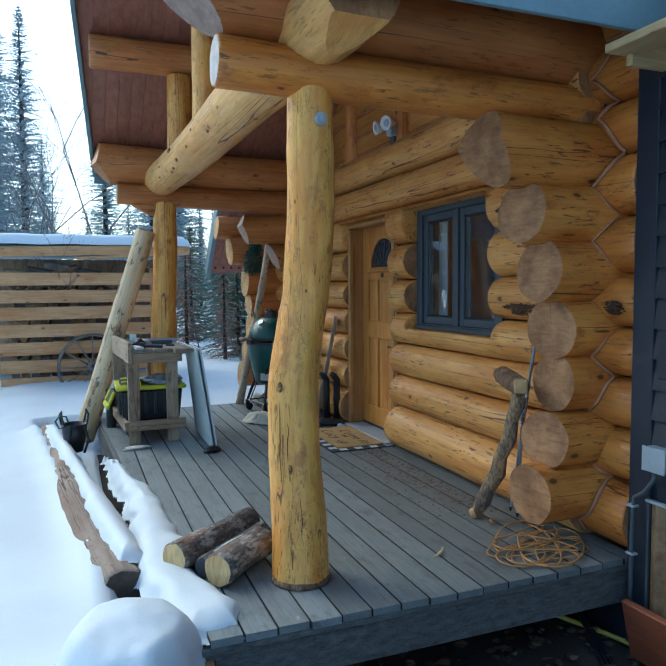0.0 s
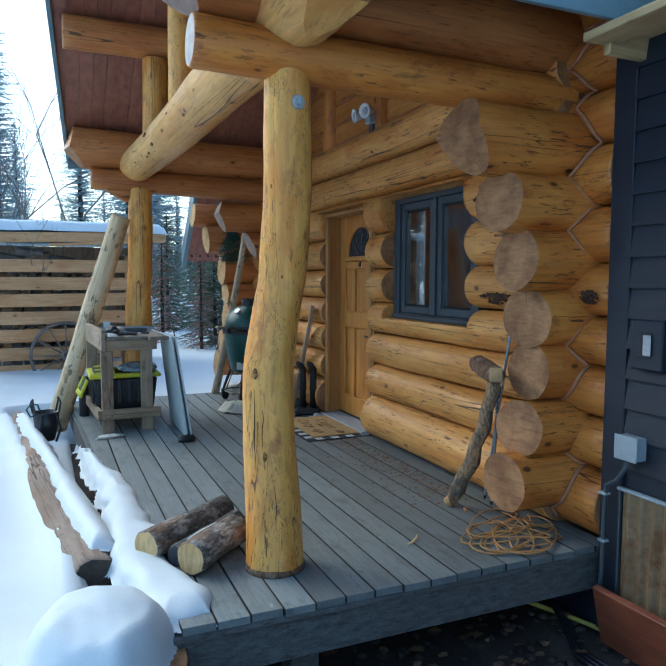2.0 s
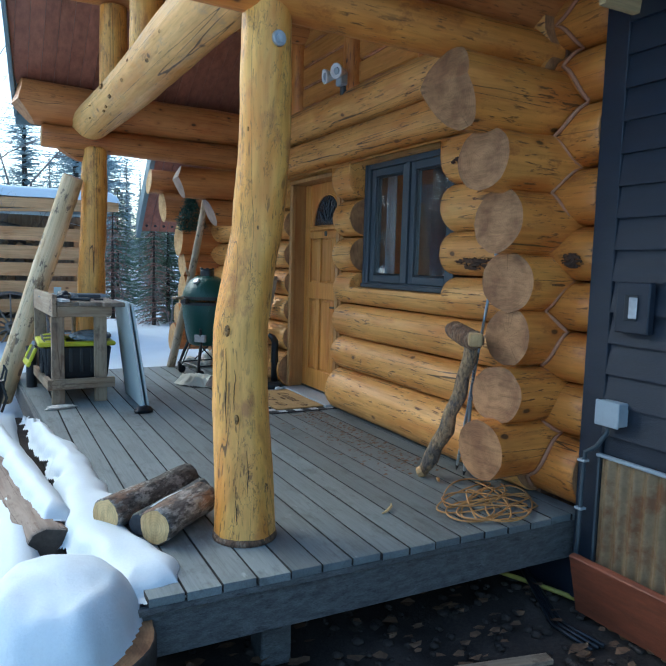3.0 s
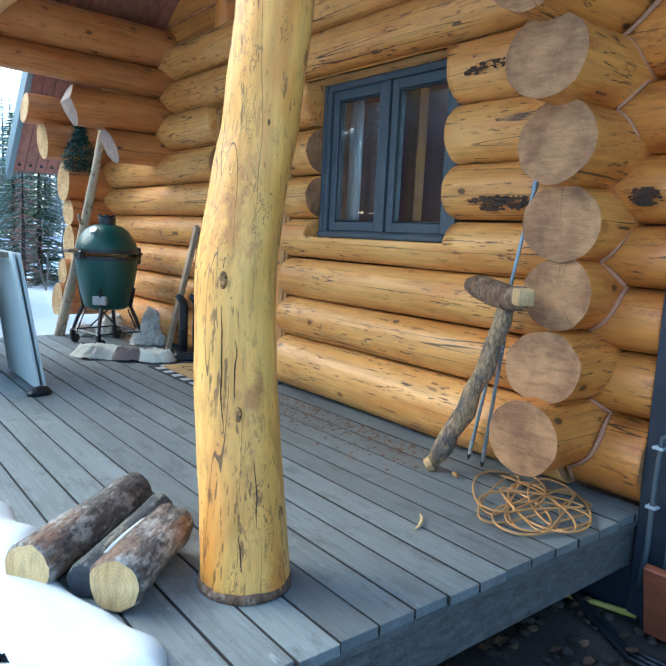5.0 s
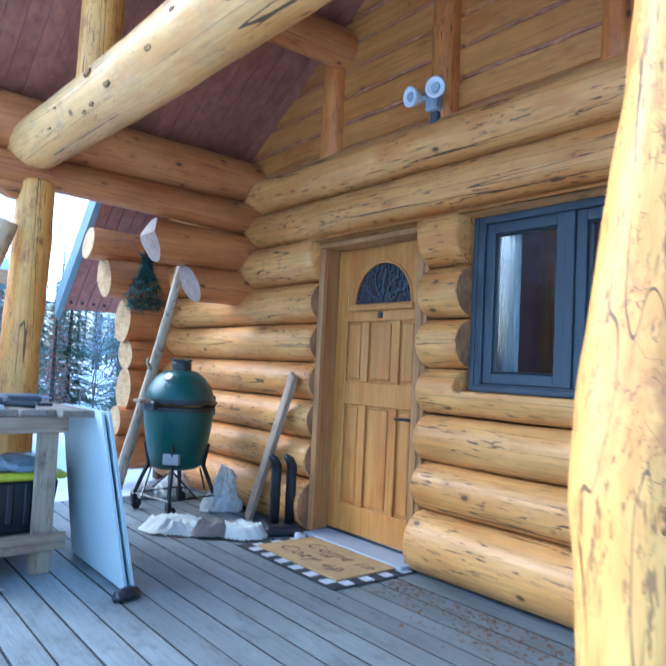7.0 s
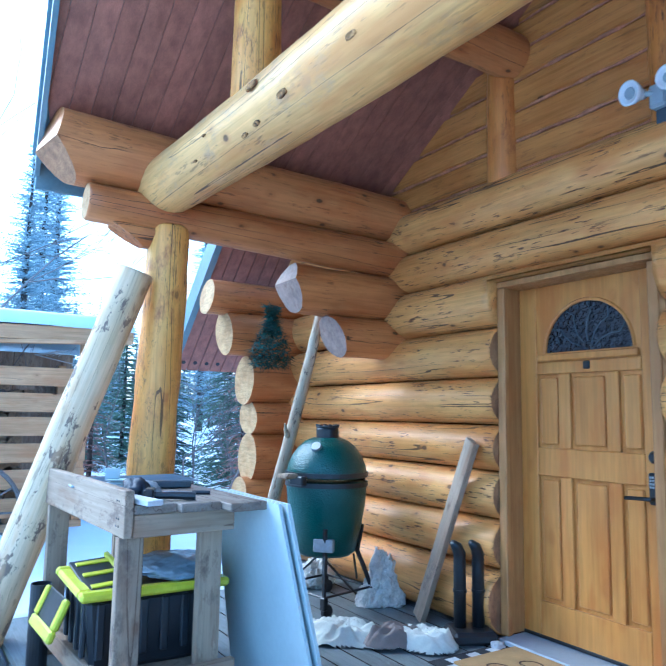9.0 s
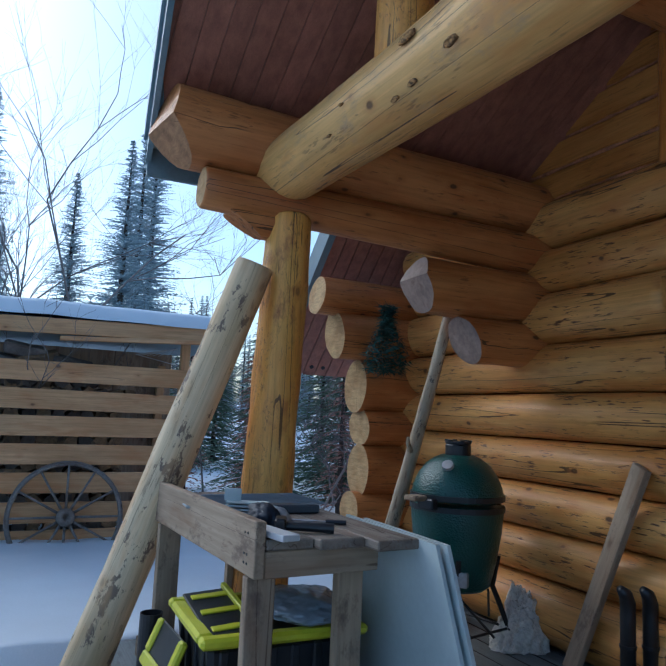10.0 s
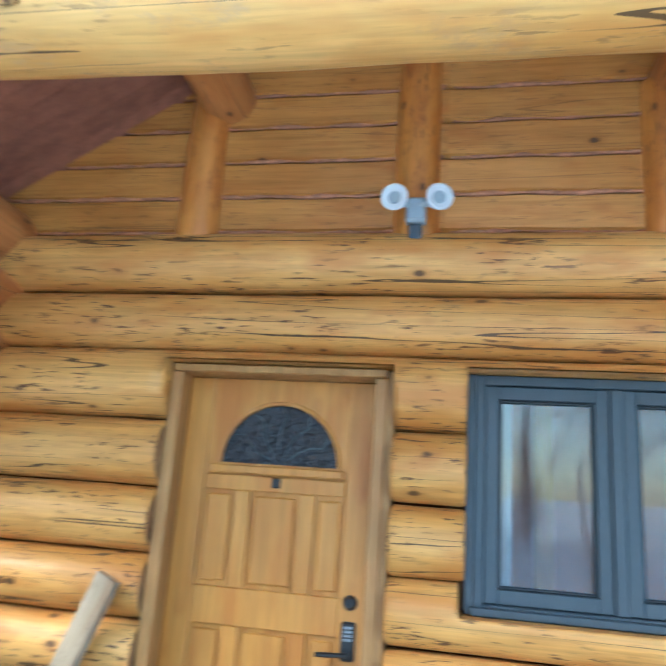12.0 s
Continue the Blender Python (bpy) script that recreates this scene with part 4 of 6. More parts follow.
part("lever", tube(bmesh.new(), [(3.099, 5.315, 0.875), (3.06, 5.315, 0.875), (3.052, 5.335, 0.877), (3.052, 5.44, 0.872)], 0.010, 8), M_DARK, door)
trim_d = tagged(new("trim_door"), "stained wooden door casing", "door casing", kind="structure")
for nm, lo, hi in (("jamb", (3.0, 6.157, 0.03), (3.17, 6.195, 2.068)), ("jamb", (3.0, 5.155, 0.03), (3.17, 5.243, 2.068)), ("stop", (2.96, 6.135, 0.03), (2.999, 6.192, 2.03)), ("stop", (2.985, 5.185, 0.03), (2.999, 5.24, 2.03)),
                   ("head", (3.0, 5.244, 2.033), (3.17, 6.156, 2.068)), ("head_moulding", (2.955, 5.185, 2.031), (2.999, 6.19, 2.066))):
    part(nm, boxed((0, 0, 0), [hi[i] - lo[i] for i in range(3)], 0.005), M_CASING, trim_d, m=pose(*lo))
part("threshold", boxed((2.90, 5.18, 0.003), (3.17, 6.155, 0.03), 0.005), M_GALV, trim_d, "pale metal threshold")
part("sweep", boxed((3.11, 5.245, 0.031), (3.139, 6.155, 0.05), 0.003), M_DARK, trim_d)

# ---- window ----
window = tagged(new("window_1"), "slate-grey two-sash window in the log wall", "window", kind="structure")
def frame_bars(parent, name, y0, y1, z0, z1, w, x0, x1, mat, sill=None):
    for lo, hi in (((x0, y0, z0), (x1, y0 + w, z1)), ((x0, y1 - w, z0), (x1, y1, z1)), ((x0, y0 + w, z0), (x1, y1 - w, z0 + (sill or w))), ((x0, y0 + w, z1 - w), (x1, y1 - w, z1))):
        part(name, boxed(lo, hi, 0.004), mat, parent)
frame_bars(window, "window_frame", 3.655, 4.805, 1.09, 2.072, 0.042, 3.035, 3.16, M_GREY_FRAME)
part("mullion", boxed((3.037, 4.205, 1.133), (3.15, 4.255, 2.029), 0.004), M_GREY_FRAME, window)
part("window_sill", boxed((3.0, 3.645, 1.088), (3.034, 4.815, 1.122), 0.005), M_GREY_FRAME, window)
for y0, y1 in ((3.698, 4.204), (4.256, 4.762)):
    frame_bars(window, "sash", y0, y1, 1.134, 2.028, 0.058, 3.055, 3.12, M_GREY_FRAME)
    frame_bars(window, "glazing_bead", y0 + 0.059, y1 - 0.059, 1.193, 1.969, 0.012, 3.068, 3.1, M_BLACK)
    pane = part("pane", boxed((3.080, y0 + 0.06, 1.194), (3.086, y1 - 0.06, 1.968), 0.0), M_GLASS, window)
    pane.visible_shadow = False
# side cheeks that follow the cut log ends
for ya, yb in ((3.625, 3.654), (4.806, 4.838)):
    part("cheek", boxed((3.03, ya, 1.09), (3.16, yb, 2.072), 0.003), M_GREY_FRAME, window)

# ---- room behind the window ----
room = tagged(new("wall_room"), "plain boarded room behind the window", "wall", kind="structure")
part("back", boxed((6.4, 2.4, -0.1), (6.5, 8.6, 2.9)), M_CEIL, room)
# gap left in the unseen side wall, added to let daylight brighten the room
for lo, hi in (((3.3, 2.3, -0.1), (3.8, 2.39, 2.9)), ((6.0, 2.3, -0.1), (6.5, 2.39, 2.9)), ((3.8, 2.3, -0.1), (6.0, 2.39, 0.6)), ((3.8, 2.3, 2.4), (6.0, 2.39, 2.9))):
    part("side", boxed(lo, hi), M_CEIL, room)
part("side", boxed((3.3, 8.61, -0.1), (6.5, 8.7, 2.9)), M_CEIL, room)
part("floor", boxed((3.27, 2.3, -0.2), (6.5, 8.7, -0.11)), M_CEIL, room)
part("ceiling", boxed((3.27, 2.3, 2.91), (6.5, 8.7, 3.0)), M_CEIL, room)
for y0, y1 in ((4.64, 4.76),):
    bm = bmesh.new()
    n = 16
    prev = None
    for i in range(n + 1):
        y = y0 + (y1 - y0) * i / n
        x = 3.215 + 0.012 * math.sin(i * 1.6)
        row = [bm.verts.new((x, y, z)) for z in (1.0, 2.1)]
        if prev:
            bm.faces.new((prev[0], row[0], row[1], prev[1])).smooth = True
        prev = row
    cu = part("curtain", bm, M_CURTAIN)
    sol = cu.modifiers.new("thick", "SOLIDIFY")
    sol.thickness = 0.004
    tagged(cu, "white curtain hanging behind the window", "curtain", "window curtains")

for y, x in ((5.02, 4.1), (4.35, 4.6)):
    tagged(part("room_post", boxed((x - 0.05, y - 0.06, -0.109), (x + 0.05, y + 0.06, 2.3), 0.006), M_DOOR), "orange wooden post inside the house", "post", "room posts")

# ---- flood light ----
lamp = thing("flood_light", "twin white flood light on the gable", "outdoor lamp", pose(2.94, 5.09, 2.80))
part("junction_box", boxed((-0.055, -0.045, -0.06), (0.02, 0.045, 0.06), 0.012), M_GALV, lamp)
for sy in (1, -1):
    part("arm", tube(bmesh.new(), [(-0.03, 0, 0.01), (-0.06, sy * 0.05, 0.02), (-0.05, sy * 0.09, 0.03)], 0.014, 8), M_GALV, lamp)
    head = part("lamp_head", lathe(bmesh.new(), [(0, 0), (0.022, 0), (0.03, 0.03), (0.055, 0.085), (0.062, 0.11), (0.052, 0.112), (0.045, 0.1), (0, 0.095)], 20), M_WHITE, lamp, m=Matrix.Translation((-0.03, sy * 0.075, 0.035)) @ Vector((-1, sy * 0.25 - 0.1, -0.15)).to_track_quat("Z", "Y").to_matrix().to_4x4(), smooth=True)
    part("bulb_face", lathe(bmesh.new(), [(0, 0.108), (0.026, 0.108), (0.03, 0.1), (0, 0.097)], 16), M_GALV, head)
part("bracket", boxed((-0.02, -0.03, -0.14), (0.06, 0.03, -0.061), 0.006), M_GREY_FRAME, lamp)

# ---- kamado grill ----
egg = thing("kamado_grill", "green dimpled ceramic kamado grill on a wheeled stand", "grill", pose(2.45, 7.27, 0, 0, 0, 12))
part("base", lathe(bmesh.new(), [(0, 0.335), (0.17, 0.335), (0.2, 0.36), (0.235, 0.5), (0.262, 0.66), (0.272, 0.775), (0.268, 0.81), (0, 0.81)], 40), M_GREEN, egg, smooth=True)
dome = part("dome", lathe(bmesh.new(), [(0.0, 0.84), (0.268, 0.84), (0.272, 0.87), (0.262, 0.92), (0.235, 0.985), (0.19, 1.045), (0.14, 1.082), (0.095, 1.1), (0.08, 1.1)], 40), M_GREEN, egg, smooth=True)
part("chimney_cap", lathe(bmesh.new(), [(0.0, 1.09), (0.077, 1.09), (0.077, 1.155), (0.072, 1.165), (0.08, 1.17), (0.08, 1.18), (0, 1.183)], 24), M_BLACK, dome, smooth=False)
for i in range(6):
    a = i * math.pi / 3
    part("cap_tooth", boxed((0.06, -0.012, 1.178), (0.082, 0.012, 1.19), 0.002, Matrix.Rotation(a, 4, "Z")), M_BLACK, dome)
part("thermometer", lathe(bmesh.new(), [(0, 0.02), (0.032, 0.02), (0.036, 0.0), (0, 0)], 20), M_STEEL, dome, m=Matrix.Translation((-0.175, -0.08, 1.04)) @ Vector((-0.75, -0.35, 0.75)).to_track_quat("Z", "Y").to_matrix().to_4x4())
for z in (0.785, 0.848):
    part("band", lathe(bmesh.new(), [(0.268, z), (0.281, z), (0.281, z + 0.03), (0.268, z + 0.03)], 40), M_BLACK, egg)
part("hinge", boxed((0.255, -0.06, 0.74), (0.33, 0.06, 0.90), 0.012), M_BLACK, egg)
part("hinge_spring", tube(bmesh.new(), [(0.30, -0.05, 0.8), (0.35, -0.04, 0.84), (0.36, 0.0, 0.85), (0.35, 0.04, 0.84), (0.30, 0.05, 0.8)], 0.009, 6), M_DARK, egg)
handle = part("handle", boxed((-0.40, -0.05, 0.845), (-0.30, 0.05, 0.875), 0.008), M_WEATHER, egg)
part("latch", boxed((-0.32, -0.10, 0.80), (-0.27, 0.02, 0.86), 0.008), M_BLACK, egg)
for sy in (-0.06, 0.06):
    part("handle_bracket", boxed((-0.31, sy - 0.008, 0.84), (-0.262, sy + 0.008, 0.86), 0.002), M_DARK, egg)
vent = part("draft_door", boxed((-0.235, -0.12, 0.385), (-0.195, 0.01, 0.465), 0.004, Matrix.Rotation(0.5, 4, "Z")), M_STEEL, egg)
# stand: legs, ring, struts and casters
for k in range(4):
    a = radians(45 + 90 * k)
    c, s = math.cos(a), math.sin(a)
    leg = part("leg", tube(bmesh.new(), [(0.245 * c, 0.245 * s, 0.53), (0.212 * c, 0.212 * s, 0.36), (0.26 * c, 0.26 * s, 0.25), (0.31 * c, 0.31 * s, 0.12)], [0.016, 0.018, 0.018, 0.014], 6), M_DARK, egg)
    part("strut", tube(bmesh.new(), [(0.19 * c, 0.19 * s, 0.33), (0.30 * math.cos(a + 0.75), 0.30 * math.sin(a + 0.75), 0.13)], 0.008, 6), M_DARK, egg)
    n = radians(45 + 90 * (k + 1))
    part("stretcher", tube(bmesh.new(), [(0.31 * c, 0.31 * s, 0.125), (0.31 * math.cos(n), 0.31 * math.sin(n), 0.125)], 0.008, 6), M_DARK, egg)
    fork = part("caster_fork", boxed((0.31 * c - 0.02, 0.31 * s - 0.02, 0.05), (0.31 * c + 0.02, 0.31 * s + 0.02, 0.13), 0.006), M_DARK, egg)
    part("caster_wheel", lathe(bmesh.new(), [(0, -0.014), (0.038, -0.014), (0.043, -0.009), (0.043, 0.009), (0.038, 0.014), (0, 0.014)], 18), M_BLACK, fork, m=Matrix.Translation((0.31 * c + 0.025, 0.31 * s, 0.043)) @ Matrix.Rotation(radians(90), 4, "X"))

# ---- crumpled things ----
def crumple(lo, hi, seed, cuts=5, amp=0.25, flat=True):
    """A heap of folded stuff between two corners, flat underneath."""
    bm = bmesh.new()
    bmesh.ops.create_icosphere(bm, subdivisions=cuts, radius=1)
    for v in bm.verts:
        p = v.co.copy()
        ridge = 1 - abs(noise.noise(p * 2.1 + Vector((seed, 0, 0)))) * 2
        sharp = 1 - abs(noise.noise(p * 4.7 + Vector((seed, 2, 5)))) * 2
        d = 1 + amp * noise.noise(p * 1.3 + Vector((0, seed, 0))) + amp * 0.4 * ridge + amp * 0.32 * sharp + amp * 0.3 * noise.noise(p * 6 + Vector((seed, seed, 0)))
        q = p * d
        z = max(q.z, -0.55) if flat else q.z
        v.co = Vector(((lo[0] + hi[0]) / 2 + q.x * (hi[0] - lo[0]) / 2.2, (lo[1] + hi[1]) / 2 + q.y * (hi[1] - lo[1]) / 2.2, lo[2] + (z + 0.55) / 1.75 * (hi[2] - lo[2])))
    return bm


def drape(w, d, h, seed, step=0.007, folds=13.0, ragged=0.3):
    """Cloth dropped in a heap: long ridged folds on a ragged outline, thin at the rim."""
    bm, vs = bmesh.new(), {}
    nx, ny = int(w / step), int(d / step)
    for i in range(nx + 1):
        for j in range(ny + 1):
            x, y = -w / 2 + step * i, -d / 2 + step * j
            e = 1 - math.hypot(x / (w / 2), y / (d / 2)) ** 1.6 + ragged * noise.noise((x * 7 + seed, y * 7, 1))
            if e < 0:
                continue
            wx, wy = x + 0.05 * noise.noise((x * 5, y * 5, seed)), y + 0.05 * noise.noise((x * 5 + 9, y * 5, seed))
            ridge = 1 - abs(noise.noise((wx * folds * 0.3 + seed, wy * folds * 1.3 + wx * 3, 2))) * 2.4
            fine = 1 - abs(noise.noise((wx * folds * 0.8, wy * folds * 3.2 + seed - wx * 8, 6))) * 2.4
            z = min(1, e * 1.9) * h * (0.52 + 0.34 * ridge + 0.2 * fine)
            vs[i, j] = bm.verts.new((x, y, max(0.0, z) + 0.003))
    for i in range(nx):
        for j in range(ny):
            q = [(i, j), (i + 1, j), (i + 1, j + 1), (i, j + 1)]
            if all(c in vs for c in q):
                bm.faces.new([vs[c] for c in q]).smooth = True
    return bm


cloth = thing("cloth_heap", "pale canvas cover dropped in folds on the deck", "cloth", pose(2.31, 6.50, 0.001, 0, 0, -44))
part("fold", drape(0.54, 0.30, 0.11, 3.0), M_CANVAS, cloth, m=pose(-0.2, 0.0, 0))
part("lining", drape(0.40, 0.24, 0.10, 8.0), M_CANVAS_DARK, cloth, "taupe lining", m=pose(0.10, -0.02, 0.012, 0, 0, 30))
part("fold", drape(0.40, 0.28, 0.10, 12.0), M_CANVAS, cloth, m=pose(0.27, 0.0, 0.003))
bm = crumple((-0.11, -0.13, 0), (0.12, 0.15, 0.31), 21.0, 5, 0.6)
for v in bm.verts:
    k = 1 - 0.9 * max(0.0, v.co.z)
    v.co.x, v.co.y = v.co.x * k + 0.12 * v.co.z, v.co.y * k
bag = tagged(part("plastic_bag", bm, M_BAG, smooth=True), "crumpled pale dirty bag against the logs", "bag")
bag.matrix_basis = pose(2.80, 7.12, 0.001, 0, 0, 20)
bag = tagged(part("plastic_bag", crumple((-0.12, -0.12, 0), (0.12, 0.12, 0.22), 27.0, 5, 0.4), M_BAG, smooth=True), "crumpled pale bag behind the grill", "bag")
bag.matrix_basis = pose(2.66, 7.72, 0.001)
tagged(part("stone", crumple((-0.09, -0.08, 0), (0.09, 0.08, 0.13), 31.0, 4, 0.3), M_BAG, smooth=True), "small grey lump behind the grill", "stone").matrix_basis = pose(2.42, 7.80, 0.001)
tagged(part("cloth_scrap", crumple((-0.04, -0.03, 0), (0.04, 0.03, 0.035), 33.0, 4, 0.4), M_CURTAIN, smooth=True), "small white scrap beside the door", "scrap").matrix_basis = pose(2.84, 6.10, 0.003)

# ---- leaning plank, stick and boot dryer ----
mm, l = along((2.80, 6.72, 0.004), (2.872, 6.315, 1.115))
plank = tagged(part("leaning_plank", boxed((-0.06, -0.019, 0), (0.06, 0.019, l), 0.004), M_WEATHER), "grey weathered plank leaning on the log wall", "plank")
plank.matrix_basis = mm @ pose(0, 0, 0, 0, 0, 62)
mm, l = along((2.20, 7.90, -0.005), (2.47, 7.43, 1.97))
stick = thing("leaning_stick", "long grey crooked stick leaning on a corbel", "stick", mm)
part("shaft", log_bm(l, 0.052, 0.036, 44.0, segs=12, step=0.07, wob=0.1, bend=0.03), [M_STICK, M_END_PALE], stick)
part("twig_stub", tube(bmesh.new(), [(0, 0, 1.14), (-0.05, 0.01, 1.19), (-0.065, 0.015, 1.23)], [0.022, 0.014, 0.008], 7), M_STICK, stick)
dryer = thing("boot_dryer", "black plastic boot dryer with two tubes", "boot dryer", pose(2.80, 6.27, 0.001, 0, 0, -25))
part("base", boxed((-0.13, -0.11, 0), (0.13, 0.11, 0.07), 0.02), M_BLACK, dryer)
for sx in (-0.055, 0.055):
    tb = part("tube", tube(bmesh.new(), [(sx, 0.02, 0.07), (sx, 0.02, 0.40), (sx, 0.02, 0.47), (sx - 0.025, -0.01, 0.515), (sx - 0.06, -0.03, 0.545)], [0.036, 0.036, 0.036, 0.032, 0.018], 14), M_BLACK, dryer, smooth=True)
    part("collar", lathe(bmesh.new(), [(0.037, 0.26), (0.04, 0.26), (0.04, 0.275), (0.037, 0.275)], 14), M_BLACK, tb, m=pose(sx, 0.02, 0))

# ---- mats ----
rug = thing("check_rug", "black and white checked rug under the door mat", "rug", pose(2.38, 5.15, 0.002))
cell = 0.0735
for i in range(8):
    for j in range(13):
        if 1 <= i <= 6 and 1 <= j <= 11:
            continue
        mat = (M_RUG_B, M_RUG_G)[(i // 7) % 2] if (i + j) % 2 == 0 else M_RUG_W
        part("check", boxed((cell * i, cell * j, 0), (cell * (i + 1), cell * (j + 1), 0.006), 0.0), mat, rug)
for lo, hi in (((-0.022, -0.022, 0), (-0.0005, 0.978, 0.006)), ((0.5885, -0.022, 0), (0.61, 0.978, 0.006)), ((0, -0.022, 0), (0.588, -0.0005, 0.006)), ((0, 0.956, 0), (0.588, 0.978, 0.006))):
    part("hem", boxed(lo, hi, 0.001), M_RUG_B, rug)
mat_ob = thing("door_mat", "tan coir door mat with dark script lettering", "door mat", pose(2.45, 5.22, 0.009))
part("mat_base", boxed((0, 0, 0), (0.455, 0.815, 0.012), 0.003), M_COIR, mat_ob)


def lettering(text, size, m, parent, mat, shear=0.0):
    """Each letter as a part of its own, laid along the line."""
    x = 0.0
    for ch in text:
        cu = bpy.data.curves.new("letter", "FONT")
        cu.body, cu.size, cu.extrude, cu.shear, cu.offset = ch, size, 0.0012, shear, -0.0032 if size > 0.1 else -0.001
        tmp = bpy.data.objects.new("tmp", cu)
        me = bpy.data.meshes.new_from_object(tmp)
        bpy.data.objects.remove(tmp)
        wide = max([v.co.x for v in me.vertices], default=size * 0.3)
        if ch != " ":
            me.materials.append(mat)
            ob = new("letter", me)
            ob.parent, ob.matrix_basis = parent, m @ Matrix.Translation((x, 0, 0))
        x += wide + size * 0.05


lettering("Come in", 0.15, pose(0.26, 0.66, 0.0135, 0, 0, -90), mat_ob, M_INK, 0.3)
lettering("Cozy up", 0.15, pose(0.09, 0.72, 0.0135, 0, 0, -90), mat_ob, M_INK, 0.3)
lettering("and", 0.06, pose(0.215, 0.45, 0.0135, 0, 0, -90), mat_ob, M_INK, 0.3)

# ---- work bench ----
bench = thing("work_bench", "weathered lumber work bench with an upstand board", "work bench", pose(0.79, 6.12, 0, 0, 0, 3.5))
for i, (y0, w, x) in enumerate(((-0.05, 0.175, 0.0), (-0.09, 0.18, 0.178), (-0.17, 0.175, 0.361))):
    part("top_board", boxed((-w / 2, -0.018, 0), (w / 2, 0.018, 1.22 - y0), 0.005), M_TOP, bench, m=pose(x + w / 2, y0, 0.868, -90, 0, 0))
part("upstand", boxed((-0.019, -0.093, 0), (0.019, 0.093, 1.36), 0.004), M_WEATHER, bench, m=pose(-0.022, -0.045, 0.853, -90, 0, 0))
part("apron", boxed((-0.045, -0.019, 0), (0.045, 0.019, 0.45), 0.004), M_WEATHER, bench, m=pose(-0.0, -0.02, 0.802, 0, 90, 0))
part("apron", boxed((-0.045, -0.019, 0), (0.045, 0.019, 0.45), 0.004), M_WEATHER, bench, m=pose(0.0, 1.15, 0.802, 0, 90, 0))
for x, y in ((-0.042, 0.025), (0.31, 0.025), (-0.042, 1.105), (0.31, 1.105)):
    part("leg", boxed((0, -0.022, 0), (0.105, 0.022, 0.756 if x < 0 else 0.848), 0.004), M_WEATHER, bench, m=pose(x, y, 0.001))
part("rail", boxed((-0.045, -0.019, 0), (0.045, 0.019, 0.52), 0.004), M_WEATHER, bench, m=pose(-0.045, -0.018, 0.175, 0, 90, 0))
part("rail", boxed((-0.019, -0.045, 0), (0.019, 0.045, 1.25), 0.004), M_WEATHER, bench, m=pose(-0.063, -0.035, 0.175, -90, 0, 0))
part("shelf", boxed((-0.03, 0.05, 0.16), (0.46, 1.08, 0.18), 0.003), M_WEATHER, bench)
for y in (0.0, 0.025):
    for z in (0.80, 0.83, 0.90):
        part("screw", lathe(bmesh.new(), [(0, 0.002), (0.004, 0.002), (0.005, 0), (0, 0)], 8), M_DARK, bench, m=pose(-0.0415, y + 0.02, z, 0, -90, 0))

tote = thing("storage_tote", "black storage tote with its lime yellow lid flaps open", "storage box", pose(0.98, 6.55, 0.182, 0, 0, -1))
bm = boxed((-0.29, -0.255, 0), (0.29, 0.255, 0.30), 0.02)
for v in bm.verts:
    if v.co.z < 0.1:
        v.co.x, v.co.y = v.co.x * 0.9, v.co.y * 0.9
part("body", bm, M_BLACK, tote)
for k in range(6):
    part("rib", boxed((-0.25 + 0.09 * k, -0.262, 0.06), (-0.215 + 0.09 * k, -0.24, 0.285), 0.006), M_BLACK, tote)
for k in range(4):
    part("rib", boxed((-0.297, -0.2 + 0.11 * k, 0.06), (-0.275, -0.165 + 0.11 * k, 0.285), 0.006), M_BLACK, tote)
for lo, hi in (((-0.325, -0.285, 0.298), (0.325, -0.225, 0.338)), ((-0.325, 0.225, 0.298), (0.325, 0.285, 0.338)), ((-0.325, -0.224, 0.298), (-0.262, 0.224, 0.338)), ((0.262, -0.224, 0.298), (0.325, 0.224, 0.338))):
    part("rim", boxed(lo, hi, 0.012), M_YELLOW, tote)
flap = part("lid_flap", boxed((-0.02, -0.22, 0), (0.16, 0.22, 0.012), 0.004), M_BLACK, tote, m=pose(-0.26, 0.0, 0.335, 5, -4, 0))
for i in range(3):
    part("lid_rib", boxed((0.0, -0.19 + 0.16 * i, 0.012), (0.15, -0.15 + 0.16 * i, 0.02), 0.003), M_YELLOW, flap)
part("lid_lip", boxed((0.145, -0.22, 0.003), (0.17, 0.24, 0.03), 0.005), M_YELLOW, flap)
flap = part("lid_flap", boxed((-0.16, -0.15, -0.006), (0.0, 0.15, 0.006), 0.004), M_BLACK, tote, m=pose(-0.335, 0.09, 0.262, 0, -66, 4))
for lo, hi in (((-0.18, -0.17, -0.010), (-0.13, 0.17, 0.02)), ((-0.129, -0.17, -0.010), (0.0, -0.125, 0.02)), ((-0.129, 0.125, -0.010), (0.0, 0.17, 0.02))):
    part("lid_lip", boxed(lo, hi, 0.008), M_YELLOW, flap)
film = tagged(part("plastic_wrap", crumple((-0.17, -0.22, 0), (0.19, 0.2, 0.085), 41.0, 5, 0.22), M_CLEAR, smooth=True), "cloudy plastic wrap on the tote", "plastic wrap")
film.matrix_basis = pose(1.10, 6.50, 0.522)

